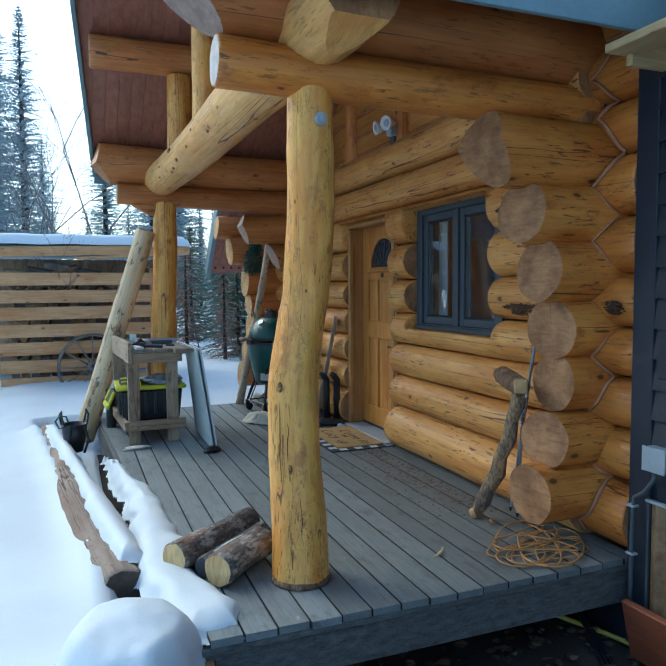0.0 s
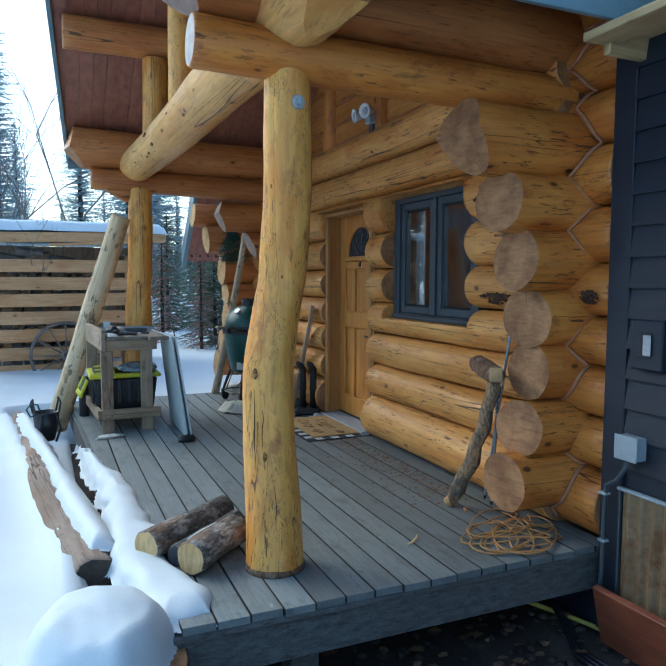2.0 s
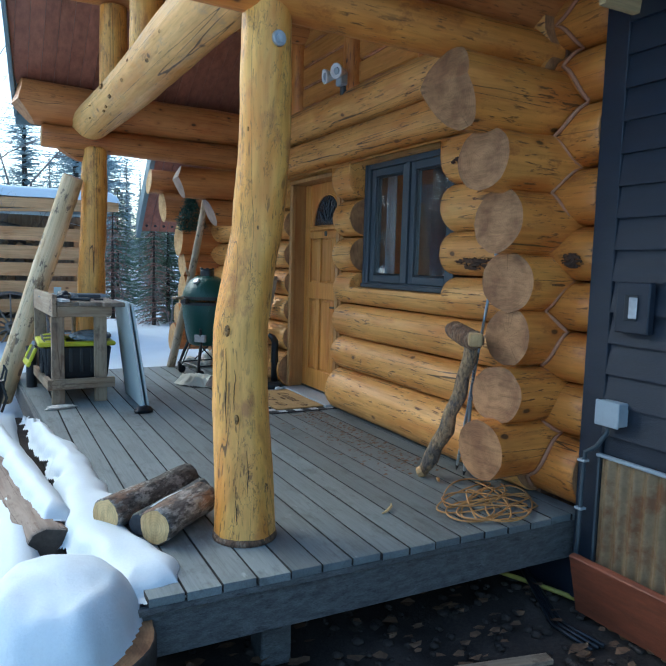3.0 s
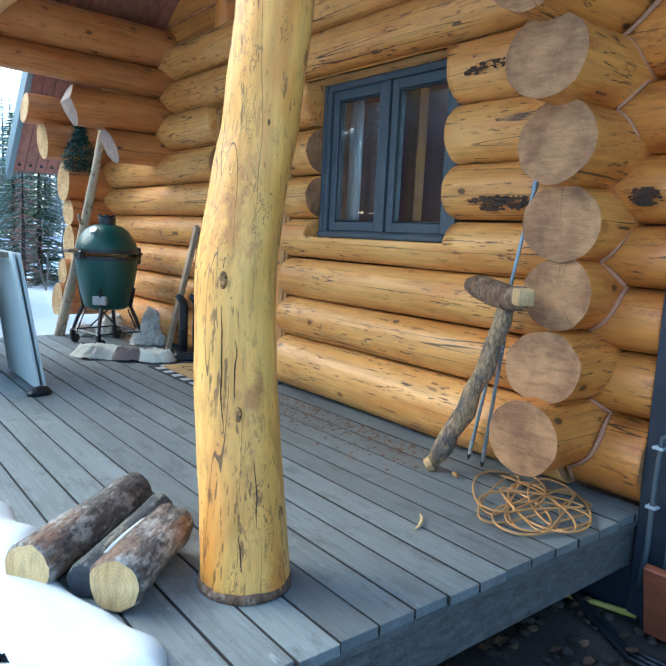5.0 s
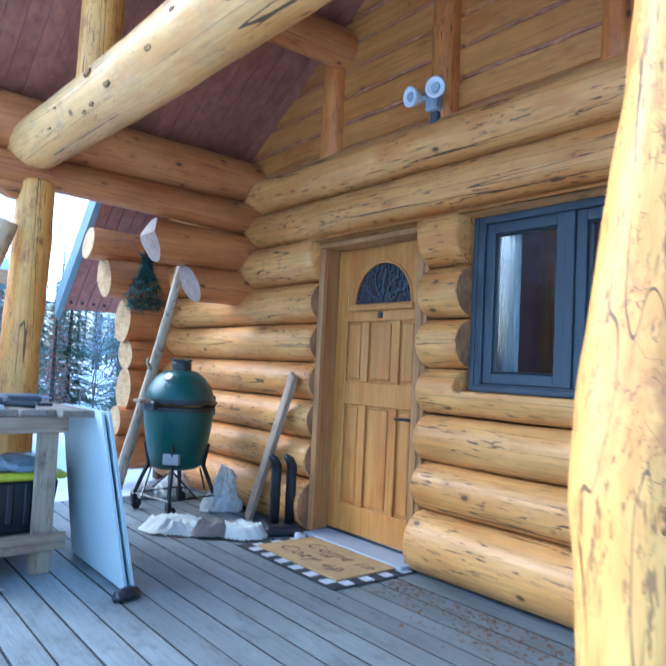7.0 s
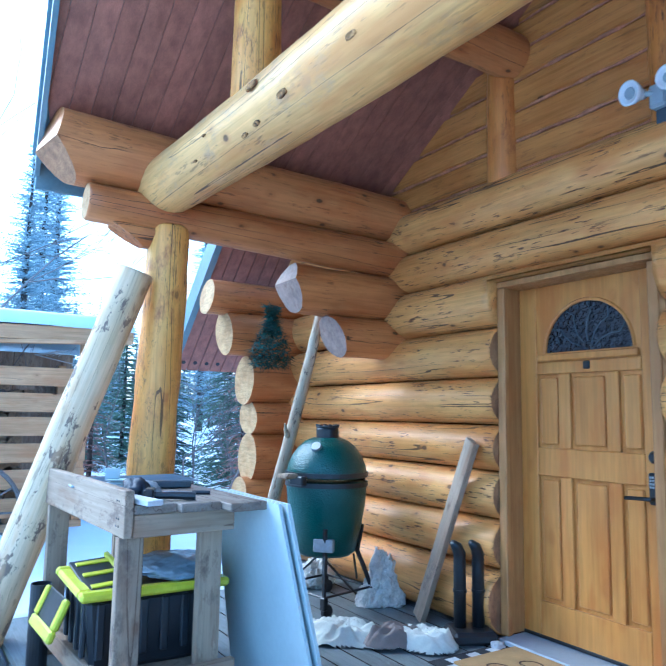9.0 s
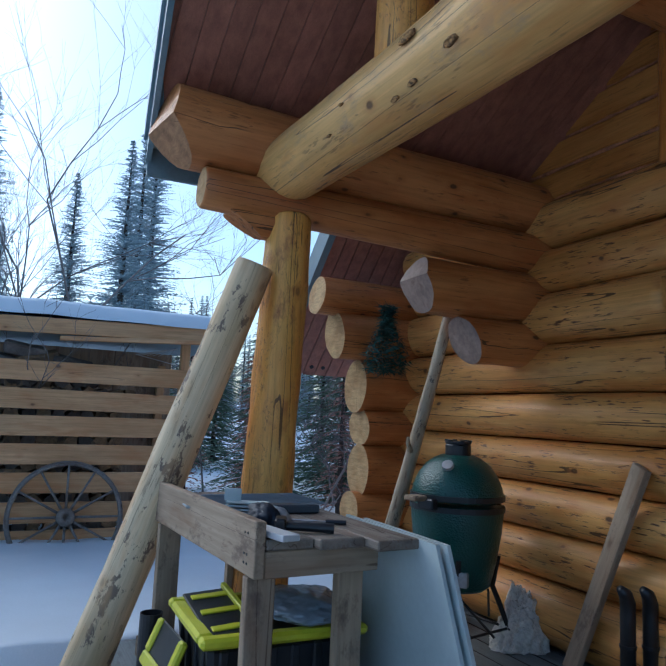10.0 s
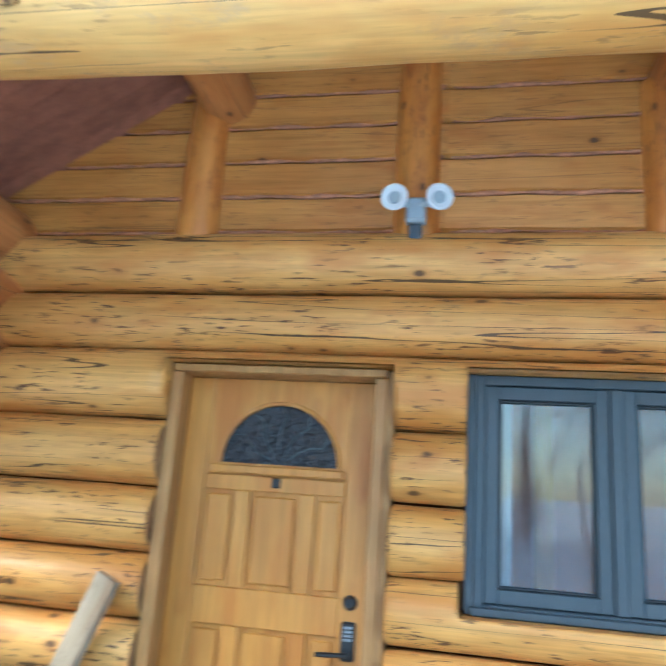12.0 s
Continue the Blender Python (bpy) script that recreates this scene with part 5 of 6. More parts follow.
sheet_pile = thing("leaning_sheets", "two pale grey rigid sheets leaning on the bench", "sheets")
for k, (xo, y0, y1) in enumerate(((0.0, 5.62, 6.55), (0.032, 5.60, 6.45))):
    mm, l = along((1.415 + xo, y0, 0.012), (1.322 + xo, y0 + 0.26, 0.925))
    bm = bmesh.new()
    q = [bm.verts.new(p) for p in ((1.415 + xo, y0, 0.012), (1.415 + xo, y1 - 0.1, 0.012), (1.33 + xo, y1, 0.885), (1.33 + xo, y0 + 0.26, 0.885))]
    q2 = [bm.verts.new(v.co + Vector((0.014, 0, 0.001))) for v in q]
    bm.faces.new(q)
    bm.faces.new(q2)
    for i in range(4):
        bm.faces.new((q[i], q[(i + 1) % 4], q2[(i + 1) % 4], q2[i]))
    bmesh.ops.recalc_face_normals(bm, faces=bm.faces)
    part("sheet", bm, M_PANEL, sheet_pile)
foot = tagged(part("rubber_block", crumple((-0.085, -0.05, 0), (0.085, 0.05, 0.06), 51.0, 4, 0.2), M_BLACK, smooth=True), "black rubber lump at the sheets' foot", "rubber block")
foot.matrix_basis = pose(1.40, 5.56, 0.001, 0, 0, 20)
tagged(part("grey_rag", crumple((-0.12, -0.03, 0), (0.12, 0.04, 0.03), 53.0, 4, 0.4), M_BAG, smooth=True), "thin grey rag on the deck", "rag").matrix_basis = pose(0.80, 5.93, 0.001, 0, 0, 10)

# on the bench: grates, cap, bar, tongs
BT = 0.888
for k in range(2):
    grate = thing("grill_grate", "steel wire grill grate lying on the bench", "grill grate", pose(1.0 + 0.02 * k, 6.93 - 0.03 * k, BT + 0.006 + 0.011 * k, 0, 0, -4 + 7 * k), "grates")
    part("rim", tube(bmesh.new(), [(-0.29, -0.17, 0), (0.29, -0.17, 0), (0.29, 0.17, 0), (-0.29, 0.17, 0), (-0.29, -0.17, 0)], 0.005, 6), M_GALV, grate)
    for i in range(9):
        part("wire", tube(bmesh.new(), [(-0.29, -0.152 + 0.038 * i, 0.004), (0.29, -0.152 + 0.038 * i, 0.004)], 0.003, 5), M_GALV, grate)
sp = thing("steel_bracket", "folded steel bracket on the bench", "bracket", pose(0.80, 6.62, BT + 0.001, 0, 0, -30))
for k in range(4):
    part("blade", boxed((0.004 * k, 0.004, 0.014 * k), (0.17 + 0.004 * k, 0.07, 0.014 * k + 0.008), 0.002), M_PANEL, sp)
part("tab", boxed((0, 0.03, 0.05), (0.07, 0.036, 0.10), 0.002), M_PANEL, sp)
tray = tagged(part("metal_bar", boxed((-0.16, -0.03, 0), (0.16, 0.03, 0.035), 0.006), M_GREY_FRAME), "dark steel bar on the bench", "metal bar")
tray.matrix_basis = pose(1.06, 6.62, BT + 0.001, 0, 0, -8)
cap_ob = thing("work_glove", "dark blue and grey work glove on the bench", "glove", pose(0.86, 6.32, BT + 0.001, 0, 0, 15))
part("palm", crumple((-0.05, -0.07, 0), (0.06, 0.07, 0.085), 61.0, 4, 0.3), M_NAVY, cap_ob, smooth=True)
part("cuff", crumple((0.04, -0.02, 0), (0.15, 0.09, 0.06), 63.0, 4, 0.35), M_GALV, cap_ob, smooth=True)
ham = thing("mallet", "black handled tool lying across the bench", "hand tool", pose(0.90, 6.20, BT + 0.02, 0, 0, -24))
part("handle", tube(bmesh.new(), [(0.0, 0, 0), (0.08, 0, 0.0), (0.18, 0, -0.003)], [0.014, 0.016, 0.018], 10), M_BLACK, ham)
part("head", boxed((-0.03, -0.045, -0.018), (0.01, 0.045, 0.03), 0.006), M_BLACK, ham)
tong = thing("grill_tongs", "steel grill tongs with a black grip", "tongs", pose(1.02, 6.38, BT + 0.008, 0, 0, -28))
for s in (-1, 1):
    part("arm", tube(bmesh.new(), [(-0.12, 0.012 * s, 0), (0.05, 0.009 * s, 0), (0.12, 0.002 * s, 0)], 0.004, 6), M_STEEL, tong)
part("grip", tube(bmesh.new(), [(0.12, 0, 0), (0.2, 0, 0)], 0.009, 8), M_BLACK, tong)
tagged(part("white_strip", boxed((-0.035, -0.12, 0), (0.035, 0.12, 0.022), 0.003), M_CURTAIN), "short white trim offcut on the bench", "offcut").matrix_basis = pose(0.83, 6.13, BT + 0.001, 0, 0, 12)

# pipe, pole and bucket by the bench
pipe = tagged(part("stove_pipe", lathe(bmesh.new(), [(0.045, 0.0), (0.05, 0.0), (0.05, 0.40), (0.045, 0.40), (0.045, 0.0)], 20), M_DARK, smooth=False), "short dark stove pipe standing on the deck", "pipe")
pipe.matrix_basis = pose(0.64, 7.05, 0.001)
mm, l = along((0.37, 7.62, -0.22), (1.05, 7.12, 2.05))
pole = tagged(part("leaning_pole", log_bm(l, 0.115, 0.098, 71.0, segs=22, step=0.07, wob=0.05), [M_POLE, M_END]), "pale peeled log leaning against the porch post", "pole")
pole.matrix_basis = mm
bucket = thing("black_basket", "black plastic carrier with loop handles in the snow", "basket", pose(0.28, 6.35, -0.06, 0, 0, 15))
part("shell", lathe(bmesh.new(), [(0, 0), (0.07, 0.0), (0.1, 0.12), (0.115, 0.26), (0.108, 0.26), (0.09, 0.12), (0, 0.02)], 18), M_BLACK, bucket, smooth=True)
for s in (-1, 1):
    part("loop", tube(bmesh.new(), [(s * 0.1, -0.05, 0.25), (s * 0.12, -0.04, 0.34), (s * 0.11, 0.0, 0.38), (s * 0.12, 0.04, 0.34), (s * 0.1, 0.05, 0.25)], 0.009, 6), M_BLACK, bucket)
    part("strap", tube(bmesh.new(), [(s * 0.06, -0.1, 0.25), (s * 0.09, -0.13, 0.12), (s * 0.05, -0.12, 0.0)], 0.011, 6), M_BLACK, bucket)

M_ROPE = mat_plain("teal green rope", (0.02, 0.16, 0.13), 0.2, 0.7, 20, bumps=0.3)
part("rope", tube(bmesh.new(), [(-0.09, -0.05, 0.25), (-0.15, -0.07, 0.24), (-0.17, -0.02, 0.3), (-0.12, 0.02, 0.34), (-0.07, 0.0, 0.33), (-0.06, -0.03, 0.28)], 0.008, 7), M_ROPE, bucket, "teal green rope loop", smooth=True)

# ---- firewood on the deck ----
for i, (a, c, r, bark) in enumerate((((0.73, 3.14), (1.24, 3.56), 0.082, M_BARK), ((0.855, 3.03), (1.27, 3.40), 0.056, M_BARK_GREY), ((0.90, 2.90), (1.20, 3.17), 0.085, M_BARK))):
    mm, l = along((*a, r + 0.001), (*c, r + 0.001))
    lg = tagged(part("firewood_log", log_bm(l, r, r * 0.92, 80.0 + i, segs=32, step=0.025, wob=0.13), [bark, M_END_CUT if i != 1 else M_SLATE]), ("short bark-covered firewood log on the deck", "thin weathered grey log between two others", "short rough-barked firewood log beside the post")[i], "firewood", "logs by the post")
    lg.matrix_basis = mm
tagged(part("snow_streak", crumple((-0.009, -0.13, 0), (0.009, 0.13, 0.012), 5.0, 3, 0.2), M_SNOW, smooth=True), "thin streak of snow on a firewood log", "snow").matrix_basis = pose(1.0, 3.06, 0.152, 0, 10, -50)

# ---- tools at the stepped log ends ----
prop = thing("forked_branch", "dry barked branch with a sawn cross piece", "branch")
bm = bmesh.new()
part("shaft", tube(bm, [(2.60, 3.27, 0.03), (2.622, 3.225, 0.12), (2.635, 3.20, 0.2), (2.664, 3.14, 0.31), (2.66, 3.11, 0.42), (2.684, 3.06, 0.53), (2.68, 3.03, 0.65), (2.695, 3.0, 0.75), (2.69, 2.985, 0.83)], [0.03, 0.05, 0.043, 0.048, 0.04, 0.044, 0.038, 0.042, 0.038], 14), M_BRANCH, prop, smooth=True)
part("foot", tube(bmesh.new(), [(2.58, 3.29, 0.015), (2.60, 3.27, 0.032)], [0.034, 0.038], 10), M_END_PALE, prop)
part("cross_piece", tube(bmesh.new(), [(2.72, 3.22, 0.90), (2.71, 3.17, 0.90), (2.695, 3.05, 0.875), (2.66, 2.93, 0.865), (2.60, 2.845, 0.88)], [0.038, 0.055, 0.06, 0.055, 0.05], 12), M_BARK_BROWN, prop, smooth=True)
part("sawn_tip", boxed((-0.04, -0.035, -0.035), (0.04, 0.035, 0.035), 0.006), M_END_PALE, prop, m=pose(2.58, 2.82, 0.885, 0, 0, 55))
for p, q in (((2.80, 3.13, 0.02), (2.74, 3.005, 0.78)), ((2.83, 3.24, 0.02), (2.872, 3.012, 1.40))):
    mm, l = along(p, q)
    rod = thing("trekking_pole", "blue-grey metal pole leaning on the log ends", "pole", mm, "leaning poles")
    part("shaft", tube(bmesh.new(), [(0, 0, 0.1), (0, 0, l)], 0.009, 10), M_ROD, rod)
    part("lower_shaft", tube(bmesh.new(), [(0, 0, 0.02), (0, 0, 0.1)], [0.008, 0.011], 10), M_STEEL, rod)
    part("tip", tube(bmesh.new(), [(0, 0, 0.0), (0, 0, 0.03)], [0.004, 0.012], 8), M_DARK, rod)
    part("grip", tube(bmesh.new(), [(0, 0, l - 0.06), (0, 0, l)], [0.013, 0.014], 10), M_DARK if l < 1 else M_ROD, rod)
cord = thing("extension_cord", "tangled orange extension cord on the deck", "cord", pose(2.60, 2.78, 0.006))
def tangle(seed, turns, lift):
    """A loose, wandering coil: the loops' centre, size and tilt drift from turn to turn."""
    rr = random.Random(seed)
    keys = [(rr.uniform(0.10, 0.31), rr.uniform(0.06, 0.20), rr.uniform(-0.10, 0.12), rr.uniform(-0.17, 0.12), rr.uniform(-1.2, 1.2)) for _ in range(turns + 2)]
    out = []
    for i in range(turns * 34):
        u = i / 34
        f = u % 1
        f = f * f * (3 - 2 * f)
        rx, ry, ox, oy, tw = (a + (b - a) * f for a, b in zip(keys[int(u)], keys[int(u) + 1]))
        a = 2 * math.pi * u
        x, y = rx * math.cos(a) + 0.012 * math.sin(1.7 * a), ry * math.sin(a) + 0.012 * math.cos(1.3 * a)
        out.append((ox + x * math.cos(tw) - y * math.sin(tw), oy + x * math.sin(tw) + y * math.cos(tw), 0.001 + lift * u + 0.004 * (1 + math.sin(a * 1.7))))
    return out


pts = tangle(5, 6, 0.003)
part("cable", tube(bmesh.new(), pts, 0.0046, 6), M_ORANGE, cord, smooth=True)
part("plug", tube(bmesh.new(), [(0.0, 0.33, 0.011), (0.012, 0.35, 0.011), (0.02, 0.37, 0.011)], [0.007, 0.011, 0.009], 8), M_ORANGE, cord)
part("tail", tube(bmesh.new(), [(0.12, 0.0, 0.004), (0.24, 0.02, 0.003), (0.30, -0.10, 0.003), (0.26, -0.2, 0.003), (0.12, -0.24, 0.003), (-0.05, -0.22, 0.004)], 0.0046, 6), M_ORANGE, cord, smooth=True)
part("second_coil", tube(bmesh.new(), tangle(17, 4, 0.003), 0.0046, 6), M_ORANGE, cord, smooth=True)
chip = tagged(part("wood_chip", tube(bmesh.new(), [(-0.06, 0.01, 0.005), (-0.03, 0.0, 0.008), (0.0, -0.004, 0.013), (0.035, 0.0, 0.014), (0.06, 0.012, 0.02)], [0.003, 0.007, 0.008, 0.007, 0.002], 5), M_END_CUT), "curled pale wood chip on the deck", "wood chip")
chip.matrix_basis = pose(2.09, 2.85, 0.001, 0, 0, 35)
litter = bmesh.new()
for i in range(520):
    x = 2.80 - abs(random.gauss(0, 0.2))
    y = random.uniform(3.3, 5.1)
    s = random.uniform(0.005, 0.02)
    a = random.uniform(0, 6.3)
    v = [litter.verts.new((x + s * math.cos(a + k), y + s * 0.6 * math.sin(a + k), 0.003 + 0.006 * random.random())) for k in (0, 1.7, 3.1, 4.6)]
    litter.faces.new(v)
tagged(part("leaf_litter", litter, M_LEAF), "dry leaves and chips swept along the log wall", "litter", kind="stuff")

foam = tagged(part("foam_strip", tube(bmesh.new(), [(3.109, 2.955, 0.012), (3.118, 2.82, 0.012), (3.143, 2.714, 0.012), (3.129, 2.567, 0.012)], [0.008, 0.012, 0.009, 0.013], 7), M_HOSE, smooth=True), "ragged yellow foam strip along the deck's end", "foam strip")

# ---- annex details ----
annex = thing("rusty_wainscot", "rusty corrugated metal skirting on the annex", "metal skirting")
bm = bmesh.new()
prev = None
for i in range(0, 420):
    y = 2.278 - i * 0.008
    x = 2.965 + 0.012 * math.sin(2 * math.pi * y / 0.075)
    row = [bm.verts.new((x, y, z)) for z in (-0.52, 0.35)]
    if prev:
        bm.faces.new((prev[0], row[0], row[1], prev[1])).smooth = True
    prev = row
part("sheet", bm, M_CORR, annex)
part("cap", boxed((2.945, -1.1, 0.35), (2.975, 2.298, 0.365), 0.003), M_GALV, annex)
part("edge_strip", boxed((2.958, 2.284, -0.45), (2.975, 2.298, 0.35), 0.002), M_CONDUIT, annex)
meter = thing("junction_box", "grey electrical junction box with conduit", "electrical box", pose(2.945, 2.22, 0.58))
part("box", boxed((-0.03, -0.065, -0.055), (0.04, 0.065, 0.06), 0.006), M_GALV, meter)
part("cover", boxed((-0.038, -0.07, -0.06), (-0.031, 0.07, 0.065), 0.003), M_GALV, meter)
part("conduit", tube(bmesh.new(), [(0, 0.02, -0.055), (0, 0.02, -0.1), (-0.01, 0.07, -0.18), (-0.02, 0.125, -0.22), (-0.02, 0.135, -0.4), (-0.02, 0.135, -0.68), (-0.03, 0.145, -0.86)], 0.0115, 10), M_CONDUIT, meter, smooth=True)
for z in (-0.27, -0.52):
    part("clamp", boxed((-0.04, 0.112, z), (0.0, 0.158, z + 0.012), 0.002), M_GALV, meter)
outlet = thing("outlet", "navy outlet mount with a shiny receptacle", "outlet", pose(2.965, 2.14, 1.10))
part("mount", boxed((-0.035, -0.09, -0.12), (0.01, 0.09, 0.12), 0.006), M_NAVY, outlet)
part("recess", boxed((-0.04, -0.03, -0.06), (-0.0355, 0.04, 0.06), 0.002), M_BLACK, outlet)
part("receptacle", boxed((-0.048, -0.035, -0.05), (-0.041, 0.01, 0.05), 0.003), M_STEEL, outlet)
eave = tagged(part("trim_annex_eave", boxed((2.74, -4.0, 2.56), (3.2, 2.25, 2.58), 0.002), M_RAW), "raw lumber eave of the annex", "eave", kind="structure")
part("fascia", boxed((-0.09, -0.02, 0), (0.09, 0.02, 6.3), 0.004), M_RAW, eave, m=pose(2.72, -4.0, 2.53, -90, 0, 0))
part("end_block", boxed((-0.07, -0.02, 0), (0.07, 0.02, 0.46), 0.004), M_RAW, eave, m=pose(2.75, 2.27, 2.53, 0, 90, 0))
leaner = tagged(part("stained_board", boxed((0, -0.02, -0.16), (1.5, 0.02, 0.16), 0.005), M_RUST), "rust-red stained board leaning on the skirting", "board")
leaner.matrix_basis = pose(2.88, 2.32, -0.30, 14, 0, -88)
hose = thing("ground_cables", "yellow hose and dark cables under the deck edge", "cables")
part("hose", tube(bmesh.new(), [(2.2, 3.3, -0.46), (2.6, 2.98, -0.45), (2.8, 2.86, -0.45), (2.95, 2.55, -0.46), (3.0, 2.4, -0.46)], 0.014, 8), M_HOSE, hose, smooth=True)
for k in range(3):
    part("cable", tube(bmesh.new(), [(3.0, 3.0 + 0.03 * k, -0.25), (2.95, 2.80, -0.40), (2.85 + 0.02 * k, 2.55, -0.46), (2.70 + 0.03 * k, 2.28, -0.47), (2.72 + 0.04 * k, 2.05, -0.48)], 0.011, 8), M_BLACK, hose, smooth=True)
rub = bmesh.new()
for i in range(420):
    x, y = random.uniform(0.85, 2.95), random.uniform(1.5, 3.2)
    s = random.uniform(0.008, 0.035)
    z = -0.485 + 0.03 * noise.noise((x * 3, y * 3, 1))
    vs = bmesh.ops.create_icosphere(rub, subdivisions=1, radius=s)["verts"]
    for v in vs:
        v.co = Vector((v.co.x * random.uniform(0.6, 1.3) + x, v.co.y + y, v.co.z * 0.5 + z))
tagged(part("soil_rubble", rub, M_DIRT, smooth=True), "clods and stones on the bare soil", "rubble", kind="stuff")
lv = bmesh.new()
for i in range(160):
    x, y, s, a = random.uniform(0.9, 2.95), random.uniform(1.5, 3.0), random.uniform(0.015, 0.05), random.uniform(0, 6.3)
    z = -0.46 + 0.03 * noise.noise((x * 3, y * 3, 1))
    lv.faces.new([lv.verts.new((x + s * math.cos(a + k), y + s * 0.6 * math.sin(a + k), z + random.uniform(0, 0.02))) for k in (0, 1.2, 2.6, 3.6, 5)])
tagged(part("soil_leaves", lv, M_LEAF), "dry leaves scattered on the soil", "leaves", kind="stuff")
for i, (x, y, w, l, a) in enumerate(((2.45, 2.05, 0.06, 0.55, 78), (1.3, 2.1, 0.04, 0.35, 20), (2.0, 1.9, 0.05, 0.3, 130))):
    tagged(part("scrap_board", boxed((-w / 2, -0.012, 0), (w / 2, 0.012, l), 0.003), M_WEATHER), "weathered scrap of board lying on the soil", "scrap wood", "scrap boards").matrix_basis = pose(x, y, -0.45, -90, 0, a)

# ---- deck edge: log, stump and snow ----
edge = tagged(part("edge_log", log_bm(2.3, 0.132, 0.11, 91.0, segs=26, step=0.06, wob=0.13, bend=0.03), [M_EDGE, M_BARK_DARK]), "long weathered log lying along the deck", "log")
mm, l = along((0.50, 3.22, -0.10), (0.21, 5.5, -0.08))
edge.matrix_basis = mm
edge = tagged(part("edge_log", log_bm(2.1, 0.115, 0.08, 93.0, segs=26, step=0.06, wob=0.15), [M_EDGE, M_BARK_DARK]), "half-buried weathered log in the snow", "log")
mm, l = along((0.21, 5.52, -0.09), (0.02, 7.55, -0.1))
edge.matrix_basis = mm
stump = thing("tree_stump", "dark sawn stump at the deck corner", "stump", pose(0.47, 2.42, -0.52))
part("trunk", log_bm(0.43, 0.31, 0.29, 95.0, segs=34, step=0.05, wob=0.12, flare=0.04), [M_BARK_DARK, M_END], stump)


def snow_patch(inside, x0, x1, y0, y1, base, top, step=0.03, wob=0.05, seed=0.0):
    """A soft-edged drift lying on base(x, y): as thick as inside(x, y) is deep."""
    bm = bmesh.new()
    nx, ny = int((x1 - x0) / step), int((y1 - y0) / step)
    vs = {}
    for i in range(nx + 1):
        for j in range(ny + 1):
            x, y = x0 + step * (i + 0.2 * noise.noise((i * 0.7, j * 0.7, seed))), y0 + step * (j + 0.2 * noise.noise((i * 0.7, j * 0.7, seed + 5)))
            d = inside(x, y) + wob * noise.noise((x * 5 + seed, y * 5, 1)) + wob * 0.12 * noise.noise((x * 13 + seed, y * 13, 3))
            k = min(1, max(0, d / 0.11))
            if d > -0.03:
                vs[i, j] = bm.verts.new((x, y, base(x, y) - 0.02 + (0.02 + top(x, y)) * math.sqrt(k * (2 - k)) if d > 0 else base(x, y) - 0.022))
    for i in range(nx):
        for j in range(ny):
            q = [(i, j), (i + 1, j), (i + 1, j + 1), (i, j + 1)]
            if all(p in vs for p in q):
                bm.faces.new([vs[p] for p in q]).smooth = True
    return bm


cap = snow_patch(lambda x, y: 0.285 - math.hypot(x - 0.475, (y - 2.48) * 0.95), 0.05, 0.88, 2.05, 2.85, lambda x, y: -0.07, lambda x, y: 0.145 + 0.085 * max(0, 1 - (math.hypot(x - 0.45, y - 2.50) / 0.32) ** 2) + 0.022 * noise.noise((x * 4, y * 4, 7)) + 0.008 * noise.noise((x * 14, y * 14, 7)), 0.018)
tagged(part("snow_cap", cap, M_SNOW), "rounded cap of snow on the stump", "snow", kind="stuff")
STRIP = [(2.45, 0.80, 0.12), (2.7, 0.815, 0.13), (2.88, 0.76, 0.135), (3.2, 0.69, 0.13), (3.6, 0.72, 0.13), (4.5, 0.70, 0.10), (5.4, 0.58, 0.05), (5.95, 0.52, 0.0)]


def strip_in(x, y):
    ys3, cs, hs = zip(*STRIP)
    return min(np.interp(y, ys3, hs) - abs(x - np.interp(y, ys3, cs)), (y - 2.5) * 0.6)


strip = snow_patch(strip_in, 0.35, 1.15, 2.4, 6.0, lambda x, y: -max(0.0, 0.6 - x) * 0.8, lambda x, y: 0.055 + 0.02 * noise.noise((x * 4, y * 4, 2)), 0.01, 0.055, 4.0)
tagged(part("snow_strip", strip, M_SNOW), "ragged strip of snow along the deck edge", "snow", kind="stuff")


def log_top(x, y):
    f = (y - 3.22) / 4.3
    cx = 0.53 - 0.125 * (y - 3.22)
    return -0.09 + math.sqrt(max(0.0, 0.0185 * (1 - 0.4 * f) - (x - cx) ** 2))


ridge = snow_patch(lambda x, y: min(0.105 - 0.006 * (y - 3) + 0.02 * math.sin(y * 3.3) - abs(x - (0.58 - 0.125 * (y - 3.22))), (y - 3.35) * 0.6, (7.4 - y) * 0.4), 0.0, 0.75, 3.3, 7.4, log_top, lambda x, y: 0.05, 0.01, 0.045, 9.0)
tagged(part("snow_ridge", ridge, M_SNOW), "snow lying on the weathered log", "snow", kind="stuff")

# ---- green wreath on the far wing ----
wr = bmesh.new()
for i in range(1900):
    a, t = random.uniform(0, 6.3), random.random()
    r = 0.155 * math.sqrt(random.random()) * (0.75 + 0.45 * math.sin(5 * t + 0.6))
    p = Vector((r * math.cos(a), r * math.sin(a) * 0.8, 0.52 * t))
    d = Vector((random.gauss(0, 1), random.gauss(0, 1), random.gauss(-0.3, 0.7))).normalized() * random.uniform(0.04, 0.09)
    n = d.orthogonal().normalized() * 0.006
    wr.faces.new([wr.verts.new(q) for q in (p - n, p + n, p + d)])
tagged(part("green_swag", wr, M_WREATH), "dark green needle swag hanging under the eave", "swag").matrix_basis = pose(2.56, 8.35, 1.64)

